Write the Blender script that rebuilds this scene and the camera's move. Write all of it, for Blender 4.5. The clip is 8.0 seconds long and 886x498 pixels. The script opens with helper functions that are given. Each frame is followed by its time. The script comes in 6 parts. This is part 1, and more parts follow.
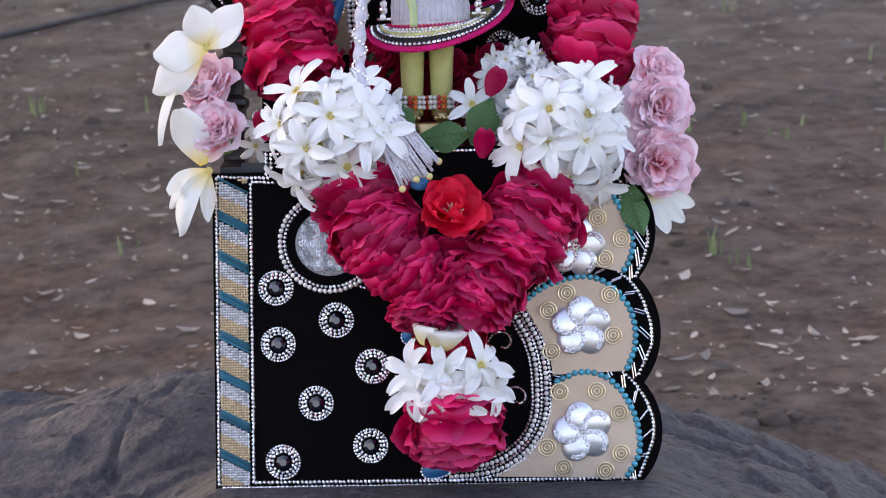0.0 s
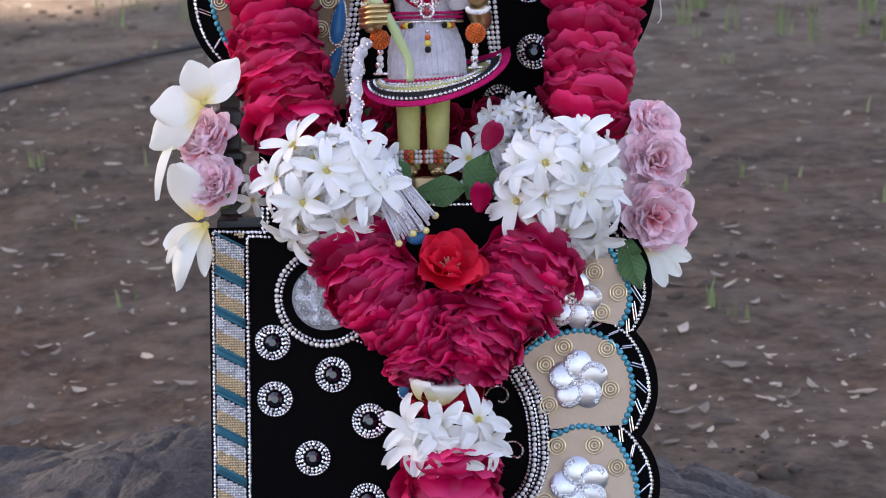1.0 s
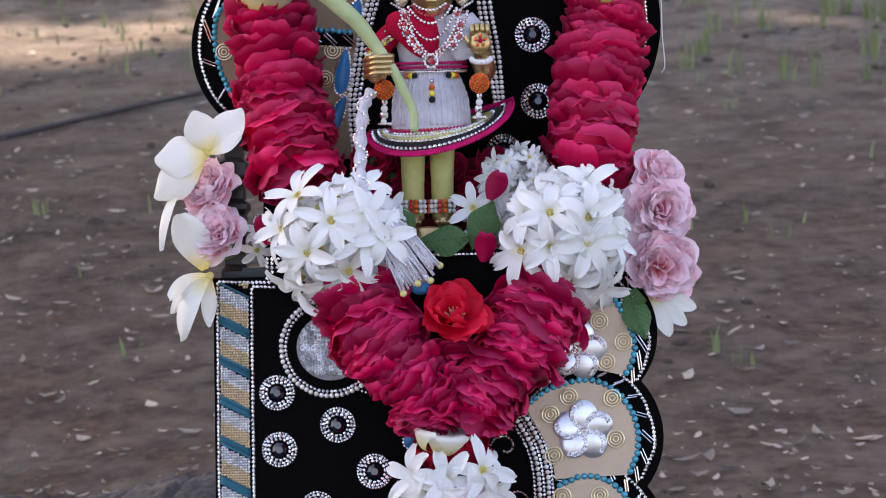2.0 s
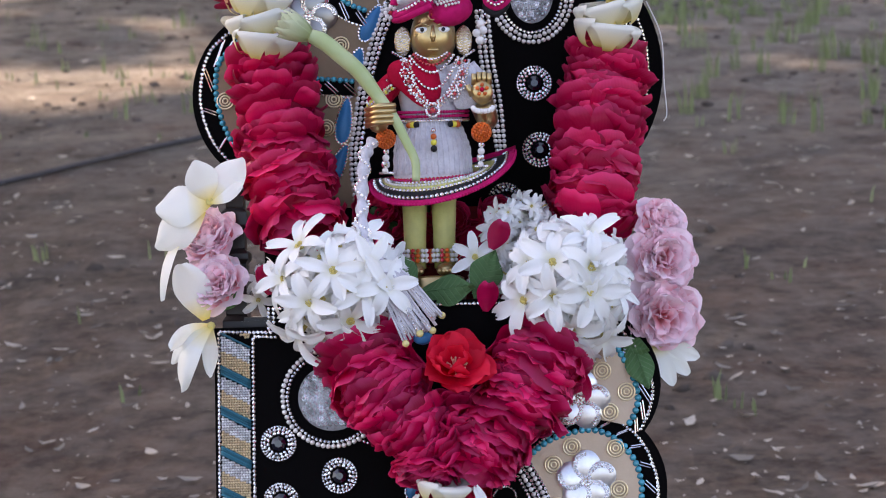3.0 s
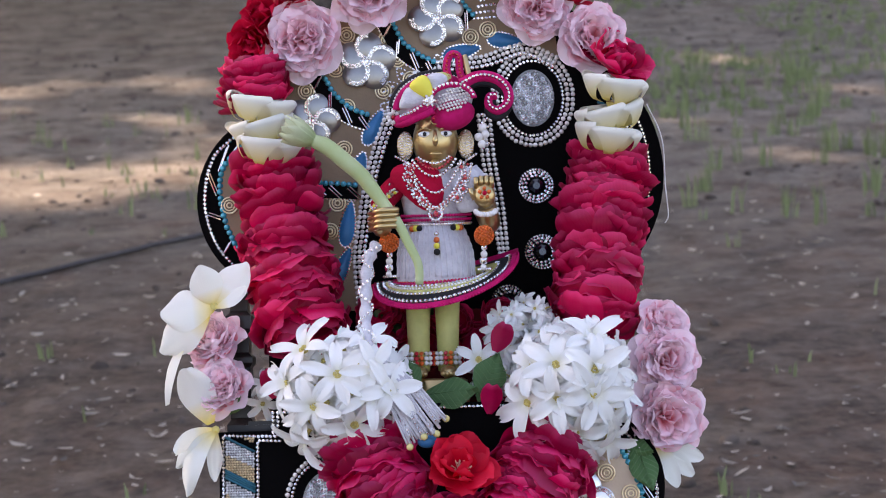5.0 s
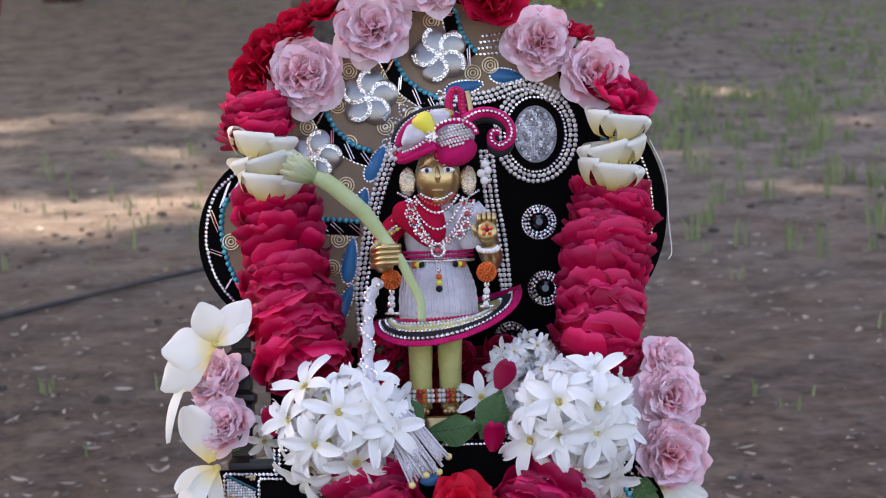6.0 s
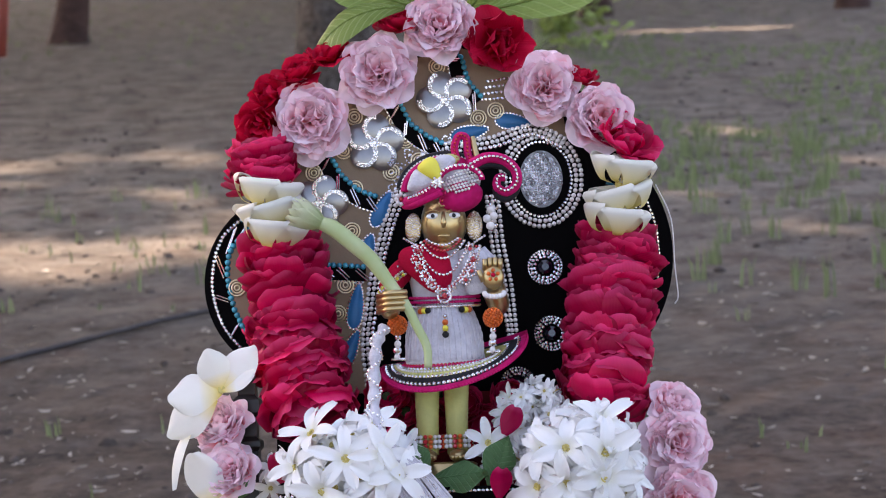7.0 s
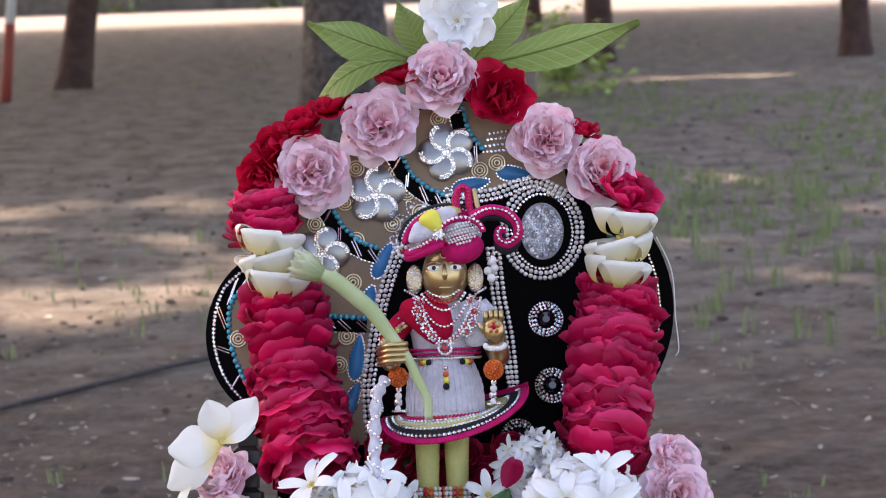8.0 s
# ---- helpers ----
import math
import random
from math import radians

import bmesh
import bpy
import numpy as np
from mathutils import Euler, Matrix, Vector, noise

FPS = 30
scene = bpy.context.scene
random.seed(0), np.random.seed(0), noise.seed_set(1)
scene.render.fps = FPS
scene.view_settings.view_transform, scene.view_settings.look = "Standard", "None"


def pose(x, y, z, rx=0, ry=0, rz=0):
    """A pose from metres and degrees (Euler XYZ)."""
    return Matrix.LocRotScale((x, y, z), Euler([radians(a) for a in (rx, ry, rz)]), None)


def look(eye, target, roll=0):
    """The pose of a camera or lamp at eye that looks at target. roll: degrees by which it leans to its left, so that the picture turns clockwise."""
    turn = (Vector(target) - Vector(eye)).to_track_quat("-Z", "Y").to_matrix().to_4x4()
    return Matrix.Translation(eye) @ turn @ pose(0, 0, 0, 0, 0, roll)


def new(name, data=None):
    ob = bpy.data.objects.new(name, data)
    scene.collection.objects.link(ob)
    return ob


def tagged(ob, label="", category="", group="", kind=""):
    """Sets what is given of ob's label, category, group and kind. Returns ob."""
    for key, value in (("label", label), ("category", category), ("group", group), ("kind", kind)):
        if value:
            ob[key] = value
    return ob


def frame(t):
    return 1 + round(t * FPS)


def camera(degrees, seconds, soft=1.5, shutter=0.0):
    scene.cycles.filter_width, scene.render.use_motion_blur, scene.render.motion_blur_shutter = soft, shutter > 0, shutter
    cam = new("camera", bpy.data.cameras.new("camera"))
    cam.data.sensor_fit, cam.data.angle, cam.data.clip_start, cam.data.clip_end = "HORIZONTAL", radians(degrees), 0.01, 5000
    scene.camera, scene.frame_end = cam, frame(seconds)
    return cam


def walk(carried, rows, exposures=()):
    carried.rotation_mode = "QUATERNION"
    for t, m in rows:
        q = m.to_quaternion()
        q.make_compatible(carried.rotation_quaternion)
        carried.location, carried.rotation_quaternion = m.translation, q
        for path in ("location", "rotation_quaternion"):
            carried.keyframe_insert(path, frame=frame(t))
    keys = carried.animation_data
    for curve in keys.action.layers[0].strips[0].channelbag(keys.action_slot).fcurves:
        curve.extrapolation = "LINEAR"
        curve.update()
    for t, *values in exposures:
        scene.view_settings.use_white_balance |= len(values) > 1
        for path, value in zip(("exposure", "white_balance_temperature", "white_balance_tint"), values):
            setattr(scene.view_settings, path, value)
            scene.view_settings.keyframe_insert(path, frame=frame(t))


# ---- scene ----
# shrine space: x across, y away from the camera, z up along the front panel, which leans back on the rock
LEAN = 15.0
BASE = 0.30
T = Matrix.Translation((0, 0, BASE)) @ Matrix.Rotation(radians(-LEAN), 4, "X")

cam = camera(24.0, 8.0, soft=1.05)
cam.data.dof.use_dof, cam.data.dof.focus_distance, cam.data.dof.aperture_fstop = True, 1.72, 17.0
PATH = [
    (0, (0.0048, -1.6820, 0.2621), (0.0004, 0.3162, 0.1757), -1.15),
    (0.5, (0.0070, -1.6815, 0.2613), (0.0030, 0.3175, 0.1996), -1.21),
    (1, (0.0073, -1.6810, 0.2640), (0.0041, 0.3186, 0.2271), -1.25),
    (1.5, (0.0078, -1.6822, 0.2664), (0.0018, 0.3177, 0.2508), -1.36),
    (3, (0.0045, -1.6738, 0.2743), (0.0006, 0.3256, 0.3205), -1.49),
    (3.5, (0.0044, -1.6755, 0.2771), (0.0005, 0.3234, 0.3426), -1.71),
    (4, (0.0058, -1.6767, 0.2798), (0.0018, 0.3214, 0.3672), -1.81),
    (4.5, (0.0068, -1.6807, 0.2811), (0.0014, 0.3162, 0.3927), -1.79),
    (5, (0.0062, -1.6821, 0.2835), (0.0000, 0.3134, 0.4171), -1.84),
    (6.5, (0.0070, -1.6725, 0.2907), (-0.0037, 0.3193, 0.4715), -1.92),
    (7, (0.0067, -1.6744, 0.2936), (-0.0056, 0.3154, 0.4949), -2.04),
    (7.5, (0.0067, -1.6744, 0.2964), (-0.0058, 0.3136, 0.5148), -1.90),
    (8, (0.0088, -1.6784, 0.2985), (-0.0052, 0.3066, 0.5432), -1.86),
]
walk(cam, [(t, T @ look(eye, target, roll)) for t, eye, target, roll in PATH], [(0, 2.17, 7700, 23), (1.5, 2.02, 7700, 23), (6.5, 2.0, 7700, 23), (8, 2.03, 7700, 23)])

# ---- light ----
SUN_TO = Vector((-0.55, 0.60, 0.66)).normalized()
world = bpy.data.worlds.new("sky")
scene.world = world
world.use_nodes = True
wn = world.node_tree.nodes
sky = wn.new("ShaderNodeTexSky")
sky.sky_type = "NISHITA"
sky.sun_disc = False
sky.sun_elevation = math.asin(SUN_TO.z)
sky.sun_rotation = math.atan2(SUN_TO.x, SUN_TO.y)
sky.air_density, sky.dust_density = 1.0, 3.0
world.node_tree.links.new(sky.outputs[0], wn["Background"].inputs[0])
wn["Background"].inputs[1].default_value = 0.15
sun = new("sun", bpy.data.lights.new("sun", "SUN"))
sun.data.energy, sun.data.angle, sun.data.color = 3.0, radians(1.0), (1.0, 0.93, 0.82)
sun.matrix_world = look(SUN_TO * 60, (0, 0, 0))


# ---- mesh tools ----
class Shape:
    """Collects vertices, faces, material slots and petal coordinates."""

    def __init__(self):
        self.v, self.f, self.m, self.uv, self.n = [], [], [], [], 0

    def add(self, verts, faces, slot=0, uv=None, m=None):
        verts = np.asarray(verts, float)
        if m is not None:
            a = np.array(m)
            verts = verts @ a[:3, :3].T + a[:3, 3]
        self.v.append(verts)
        self.f += [tuple(i + self.n for i in f) for f in faces]
        self.m += [slot] * len(faces)
        self.uv.append(np.zeros((len(verts), 2)) if uv is None else np.asarray(uv, float))
        self.n += len(verts)
        return self

    def mesh(self, name, mats, smooth=True, origin=(0, 0, 0)):
        facets = [i for i, mt in enumerate(mats) if mt.name in ("rhinestone", "red_stone")]
        me = bpy.data.meshes.new(name)
        me.from_pydata((np.concatenate(self.v) - np.array(origin)).tolist(), [], self.f)
        for mt in mats:
            me.materials.append(mt)
        me.polygons.foreach_set("material_index", self.m)
        me.polygons.foreach_set("use_smooth", [smooth and q not in facets for q in self.m])
        uv = np.concatenate(self.uv)
        layer = me.uv_layers.new(name="uv")
        idx = np.zeros(len(me.loops), dtype=np.int32)
        me.loops.foreach_get("vertex_index", idx)
        layer.data.foreach_set("uv", uv[idx].ravel())
        me.update()
        return me


def part(name, shape, mats, parent, label="", smooth=True, kind=""):
    """Links a shape, in shrine space, as one mesh under a thing or a part."""
    root = parent
    while root.parent:
        root = root.parent
    ob = new(name, shape.mesh(name, mats if isinstance(mats, list) else [mats], smooth, root.get("base", (0, 0, 0))))
    ob.parent = parent
    return tagged(ob, label, kind=kind)


def piece(name, me, m, parent, label=""):
    """Links shared mesh data under a thing at a pose in shrine space."""
    ob = new(name, me)
    ob.parent = parent
    ob.matrix_basis = Matrix.Translation(-Vector(parent.get("base", (0, 0, 0)))) @ m
    return tagged(ob, label)


def thing(name, base, label, category, group="", leaning=True):
    """An Empty at the base of a thing; in shrine space when leaning."""
    ob = new(name)
    ob.empty_display_size = 0.02
    ob["base"] = base
    ob.matrix_basis = (T if leaning else Matrix.Identity(4)) @ Matrix.Translation(base)
    return tagged(ob, label, category, group)


def solo(name, shape, mats, base, label, category, group="", smooth=True, leaning=True, kind=""):
    """A thing that is one mesh."""
    ob = new(name, shape.mesh(name, mats if isinstance(mats, list) else [mats], smooth, base))
    ob.matrix_basis = (T if leaning else Matrix.Identity(4)) @ Matrix.Translation(base)
    return tagged(ob, label, category, group, kind)


def arc3(p, q, r, n):
    """Points on the circle through three points."""
    (ax, ay), (bx, by), (cx, cy) = p, q, r
    d = 2 * (ax * (by - cy) + bx * (cy - ay) + cx * (ay - by))
    ux = ((ax * ax + ay * ay) * (by - cy) + (bx * bx + by * by) * (cy - ay) + (cx * cx + cy * cy) * (ay - by)) / d
    uy = ((ax * ax + ay * ay) * (cx - bx) + (bx * bx + by * by) * (ax - cx) + (cx * cx + cy * cy) * (bx - ax)) / d
    rad = math.hypot(ax - ux, ay - uy)
    a, b, c = (math.atan2(y - uy, x - ux) for x, y in (p, q, r))
    ccw = (b - a) % (2 * math.pi) < (c - a) % (2 * math.pi)
    sweep = (c - a) % (2 * math.pi) if ccw else -((a - c) % (2 * math.pi))
    return [(ux + rad * math.cos(a + sweep * i / n), uy + rad * math.sin(a + sweep * i / n)) for i in range(n + 1)]


def smooth_path(pts, n=12, closed=False):
    """A Catmull-Rom curve through points of any dimension."""
    p = [np.array(q, float) for q in pts]
    k = len(p)
    out = []
    for i in range(k if closed else k - 1):
        if closed:
            a, b, c, d = p[i - 1], p[i], p[(i + 1) % k], p[(i + 2) % k]
        else:
            b, c = p[i], p[i + 1]
            a = p[i - 1] if i else 2 * b - c
            d = p[i + 2] if i + 2 < k else 2 * c - b
        for j in range(n):
            t = j / n
            out.append(0.5 * (2 * b + (c - a) * t + (2 * a - 5 * b + 4 * c - d) * t * t + (3 * b - a - 3 * c + d) * t ** 3))
    if not closed:
        out.append(p[-1])
    return np.array(out)


def spaced(path, step):
    """Points at even steps along a path, and the unit tangents there."""
    path = np.asarray(path, float)
    seg = np.linalg.norm(np.diff(path, axis=0), axis=1)
    s = np.concatenate([[0], np.cumsum(seg)])
    k = max(1, int(round(s[-1] / step)))
    at = (np.arange(k) + 0.5) * s[-1] / k
    pos = np.stack([np.interp(at, s, path[:, i]) for i in range(path.shape[1])], 1)
    e = step * 0.3
    tan = np.stack([np.interp(at + e, s, path[:, i]) - np.interp(at - e, s, path[:, i]) for i in range(path.shape[1])], 1)
    return pos, tan / np.maximum(np.linalg.norm(tan, axis=1, keepdims=True), 1e-9)


def ico(level):
    bm = bmesh.new()
    bmesh.ops.create_icosphere(bm, subdivisions=level, radius=1)
    v = np.array([q.co[:] for q in bm.verts])
    f = [tuple(q.index for q in face.verts) for face in bm.faces]
    bm.free()
    return v, f


ICO1, ICO2, ICO3 = ico(1), ico(2), ico(3)


def beads(shape, pos, r, y, slot=0, ball=ICO1, flat=0.8):
    """Beads of radius r at (x, z) places on the plane y, or at full places."""
    for p in pos:
        c = np.array((p[0], y, p[1]) if len(p) == 2 else p)
        shape.add(ball[0] * np.array((r, r * flat, r)) + c, ball[1], slot)


def plate(shape, outline, y0, y1, slot=0):
    """A slab of an (x, z) outline between two depths."""
    k = len(outline)
    v = [(x, y0, z) for x, z in outline] + [(x, y1, z) for x, z in outline]
    area = sum(outline[i - 1][0] * outline[i][1] - outline[i][0] * outline[i - 1][1] for i in range(k))
    fr = list(range(k)) if area > 0 else list(range(k))[::-1]
    f = [tuple(fr), tuple(i + k for i in fr[::-1])]
    for i in range(k):
        a, b = fr[i - 1], fr[i]
        f.append((b, a, a + k, b + k))
    return shape.add(v, f, slot)


def tube(shape, path, radius, sides=8, slot=0, caps=True):
    """A round tube along 3D points; radius is a number or one for each point."""
    path = np.asarray(path, float)
    k = len(path)
    rad = np.full(k, radius) if np.isscalar(radius) else np.asarray(radius, float)
    tan = np.gradient(path, axis=0)
    tan /= np.maximum(np.linalg.norm(tan, axis=1, keepdims=True), 1e-9)
    up = np.array((0.0, 0.0, 1.0)) if abs(tan[0][2]) < 0.9 else np.array((1.0, 0.0, 0.0))
    v = []
    for i in range(k):
        side = np.cross(tan[i], up)
        side /= np.linalg.norm(side)
        up = np.cross(side, tan[i])
        for j in range(sides):
            a = 2 * math.pi * j / sides
            v.append(path[i] + rad[i] * (math.cos(a) * side + math.sin(a) * up))
    f = [(i * sides + j, i * sides + (j + 1) % sides, (i + 1) * sides + (j + 1) % sides, (i + 1) * sides + j) for i in range(k - 1) for j in range(sides)]
    if caps:
        f += [tuple(range(sides))[::-1], tuple(range((k - 1) * sides, k * sides))]
    uv = [(j / sides, i / (k - 1)) for i in range(k) for j in range(sides)]
    return shape.add(v, f, slot, uv)


def lathe(shape, profile, centre=(0, 0, 0), sides=20, slot=0, sx=1.0, sy=1.0, m=None):
    """A turned form: profile rows (radius, z) about a vertical axis."""
    v = [(centre[0] + sx * r * math.cos(2 * math.pi * j / sides), centre[1] + sy * r * math.sin(2 * math.pi * j / sides), centre[2] + z) for r, z in profile for j in range(sides)]
    f = [(i * sides + j, i * sides + (j + 1) % sides, (i + 1) * sides + (j + 1) % sides, (i + 1) * sides + j) for i in range(len(profile) - 1) for j in range(sides)]
    f += [tuple(range(sides))[::-1], tuple(range((len(profile) - 1) * sides, len(profile) * sides))]
    return shape.add(v, f, slot, m=m)


def box(shape, a, b, slot=0, bevel=0.0015):
    """A box from corner a to corner b with chamfered upright and level edges."""
    bm = bmesh.new()
    bmesh.ops.create_cube(bm, size=1)
    for q in bm.verts:
        q.co = Vector([(a[i] + b[i]) / 2 + q.co[i] * (b[i] - a[i]) for i in range(3)])
    bmesh.ops.bevel(bm, geom=bm.edges[:], offset=bevel, segments=2, affect="EDGES")
    bm.verts.index_update()
    shape.add([q.co[:] for q in bm.verts], [tuple(q.index for q in face.verts) for face in bm.faces], slot)
    bm.free()
    return shape


# ---- materials ----
def material(name, colour, rough=0.5, metal=0.0, spread=0.0, grain=None, bump=None, coat=0.0, sheen=0.0, clear=0.0, ior=1.45, tint=None, spec=0.5):
    """A procedural surface: colour with per-island spread, grain (scale, second colour, amount) and bump (scale, strength, metres)."""
    mt = bpy.data.materials.new(name)
    mt.use_nodes = True
    nt = mt.node_tree
    b = nt.nodes["Principled BSDF"]
    b.inputs["Roughness"].default_value, b.inputs["Metallic"].default_value, b.inputs["IOR"].default_value = rough, metal, ior
    b.inputs["Coat Weight"].default_value, b.inputs["Sheen Weight"].default_value, b.inputs["Transmission Weight"].default_value = coat, sheen, clear
    b.inputs["Specular IOR Level"].default_value = spec
    rgb = nt.nodes.new("ShaderNodeRGB")
    rgb.outputs[0].default_value = (*colour, 1)
    out = rgb.outputs[0]
    where = nt.nodes.new("ShaderNodeTexCoord").outputs["Object"]
    if grain:
        for scale, other, amount in (grain if isinstance(grain, list) else [grain]):
            nz = nt.nodes.new("ShaderNodeTexNoise")
            nz.inputs["Scale"].default_value, nz.inputs["Detail"].default_value, nz.inputs["Roughness"].default_value = scale, 5, 0.6
            nt.links.new(where, nz.inputs["Vector"])
            rr = nt.nodes.new("ShaderNodeMapRange")
            rr.inputs[1].default_value, rr.inputs[2].default_value, rr.inputs[4].default_value = 0.40, 0.62, amount
            nt.links.new(nz.outputs["Fac"], rr.inputs[0])
            mx = nt.nodes.new("ShaderNodeMix")
            mx.data_type = "RGBA"
            nt.links.new(rr.outputs[0], mx.inputs[0])
            nt.links.new(out, mx.inputs[6])
            mx.inputs[7].default_value = (*other, 1)
            out = mx.outputs[2]
    if tint:  # from base to rim of a petal: colour at the rim, start, end
        uvn = nt.nodes.new("ShaderNodeSeparateXYZ")
        nt.links.new(nt.nodes.new("ShaderNodeTexCoord").outputs["UV"], uvn.inputs[0])
        rr = nt.nodes.new("ShaderNodeMapRange")
        rr.inputs[1].default_value, rr.inputs[2].default_value = tint[1], tint[2]
        nt.links.new(uvn.outputs[1], rr.inputs[0])
        mx = nt.nodes.new("ShaderNodeMix")
        mx.data_type = "RGBA"
        nt.links.new(rr.outputs[0], mx.inputs[0])
        nt.links.new(out, mx.inputs[6])
        mx.inputs[7].default_value = (*tint[0], 1)
        out = mx.outputs[2]
    if spread:
        geo = nt.nodes.new("ShaderNodeNewGeometry")
        hs = nt.nodes.new("ShaderNodeHueSaturation")
        vr = nt.nodes.new("ShaderNodeMapRange")
        vr.inputs[3].default_value, vr.inputs[4].default_value = 1 - spread, 1 + spread
        mixed = nt.nodes.new("ShaderNodeMath")
        mixed.operation = "FRACT"
        both = nt.nodes.new("ShaderNodeMath")
        nt.links.new(geo.outputs["Random Per Island"], both.inputs[0])
        nt.links.new(nt.nodes.new("ShaderNodeObjectInfo").outputs["Random"], both.inputs[1])
        nt.links.new(both.outputs[0], mixed.inputs[0])
        nt.links.new(mixed.outputs[0], vr.inputs[0])
        nt.links.new(vr.outputs[0], hs.inputs["Value"])
        nt.links.new(out, hs.inputs["Color"])
        out = hs.outputs[0]
    nt.links.new(out, b.inputs["Base Color"])
    if bump:
        last = None
        for scale, strength, dist in (bump if isinstance(bump, list) else [bump]):
            nz = nt.nodes.new("ShaderNodeTexNoise")
            nz.inputs["Scale"].default_value, nz.inputs["Detail"].default_value = scale, 6
            nt.links.new(where, nz.inputs["Vector"])
            bp = nt.nodes.new("ShaderNodeBump")
            bp.inputs["Strength"].default_value, bp.inputs["Distance"].default_value = strength, dist
            nt.links.new(nz.outputs["Fac"], bp.inputs["Height"])
            if last:
                nt.links.new(last, bp.inputs["Normal"])
            last = bp.outputs[0]
        nt.links.new(last, b.inputs["Normal"])
    return mt


def petal_material(name, colour, rim, a=0.3, z=1.0, spread=0.12, rough=0.5, through_amount=0.25, veins=0.25, spec=0.13):
    """A petal or leaf: tint towards the rim, veins as fine relief, some light let through."""
    mt = material(name, colour, rough, spread=spread, tint=(rim, a, z), grain=(120.0, tuple(c * 0.72 for c in colour), 0.4), spec=spec)
    nt = mt.node_tree
    b = nt.nodes["Principled BSDF"]
    wave = nt.nodes.new("ShaderNodeTexWave")
    wave.inputs["Scale"].default_value, wave.inputs["Distortion"].default_value, wave.inputs["Detail"].default_value = 5.0, 3.5, 3.0
    nt.links.new(nt.nodes.new("ShaderNodeTexCoord").outputs["UV"], wave.inputs["Vector"])
    bp = nt.nodes.new("ShaderNodeBump")
    bp.inputs["Strength"].default_value, bp.inputs["Distance"].default_value = veins, 0.0008
    nt.links.new(wave.outputs["Fac"], bp.inputs["Height"])
    nt.links.new(bp.outputs[0], b.inputs["Normal"])
    tr = nt.nodes.new("ShaderNodeBsdfTranslucent")
    nt.links.new(b.inputs["Base Color"].links[0].from_socket, tr.inputs["Color"])
    mx = nt.nodes.new("ShaderNodeMixShader")
    mx.inputs[0].default_value = through_amount
    nt.links.new(b.outputs[0], mx.inputs[1])
    nt.links.new(tr.outputs[0], mx.inputs[2])
    nt.links.new(mx.outputs[0], nt.nodes["Material Output"].inputs[0])
    return mt


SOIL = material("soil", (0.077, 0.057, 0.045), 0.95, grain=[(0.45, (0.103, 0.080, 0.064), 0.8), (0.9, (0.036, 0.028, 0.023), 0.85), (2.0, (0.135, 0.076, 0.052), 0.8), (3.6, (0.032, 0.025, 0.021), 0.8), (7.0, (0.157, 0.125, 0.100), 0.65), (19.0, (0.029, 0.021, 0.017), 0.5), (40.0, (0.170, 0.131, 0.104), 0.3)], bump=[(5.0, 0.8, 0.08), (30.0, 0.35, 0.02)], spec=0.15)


def paint_far_light(mt, colour, start, end):
    """Paints the brighter light away from the rock into the earth's colour, broken by noise."""
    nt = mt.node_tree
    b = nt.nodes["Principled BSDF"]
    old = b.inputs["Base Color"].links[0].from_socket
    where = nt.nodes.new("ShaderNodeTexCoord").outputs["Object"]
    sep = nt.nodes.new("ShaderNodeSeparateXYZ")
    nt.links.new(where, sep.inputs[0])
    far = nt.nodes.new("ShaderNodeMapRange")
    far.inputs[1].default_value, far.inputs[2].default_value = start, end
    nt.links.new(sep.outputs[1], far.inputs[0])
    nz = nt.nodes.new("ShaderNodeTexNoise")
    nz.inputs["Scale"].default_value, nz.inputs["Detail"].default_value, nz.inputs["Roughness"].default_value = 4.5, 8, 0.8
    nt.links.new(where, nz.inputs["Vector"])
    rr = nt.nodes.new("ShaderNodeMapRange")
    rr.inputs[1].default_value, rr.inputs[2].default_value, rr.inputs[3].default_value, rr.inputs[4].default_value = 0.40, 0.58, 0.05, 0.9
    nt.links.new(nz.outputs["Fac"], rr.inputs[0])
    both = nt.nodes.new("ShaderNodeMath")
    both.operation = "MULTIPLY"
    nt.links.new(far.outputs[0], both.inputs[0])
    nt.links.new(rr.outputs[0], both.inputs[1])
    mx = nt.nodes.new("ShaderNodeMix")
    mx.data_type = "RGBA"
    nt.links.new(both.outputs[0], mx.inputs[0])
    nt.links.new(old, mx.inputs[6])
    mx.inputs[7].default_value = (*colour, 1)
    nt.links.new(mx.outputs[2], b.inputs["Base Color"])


# brighter light on the far ground, put into the soil colour along y
paint_far_light(SOIL, (0.255, 0.219, 0.182), 2.4, 5.5)
CLOD = material("earth_clod", (0.105, 0.084, 0.070), 0.95, spread=0.35, grain=(60.0, (0.07, 0.055, 0.048), 0.6), spec=0.1)
ROAD = material("sandy_road", (0.25, 0.21, 0.19), 0.95, grain=(0.8, (0.19, 0.16, 0.145), 0.6), bump=(8.0, 0.3, 0.03))
STONE = material("dark_stone", (0.038, 0.036, 0.039), 0.72, grain=[(5.0, (0.060, 0.056, 0.058), 0.8), (30.0, (0.024, 0.022, 0.024), 0.7), (140.0, (0.10, 0.096, 0.098), 0.4)], bump=[(9.0, 0.5, 0.03), (28.0, 0.6, 0.012), (110.0, 0.8, 0.005)], spec=0.4)
BARK = material("bark", (0.065, 0.044, 0.038), 0.9, grain=[(3.0, (0.125, 0.100, 0.088), 0.9), (9.0, (0.035, 0.026, 0.023), 0.9), (24.0, (0.20, 0.175, 0.155), 0.5)], bump=[(10.0, 1.0, 0.06), (40.0, 0.7, 0.02)])
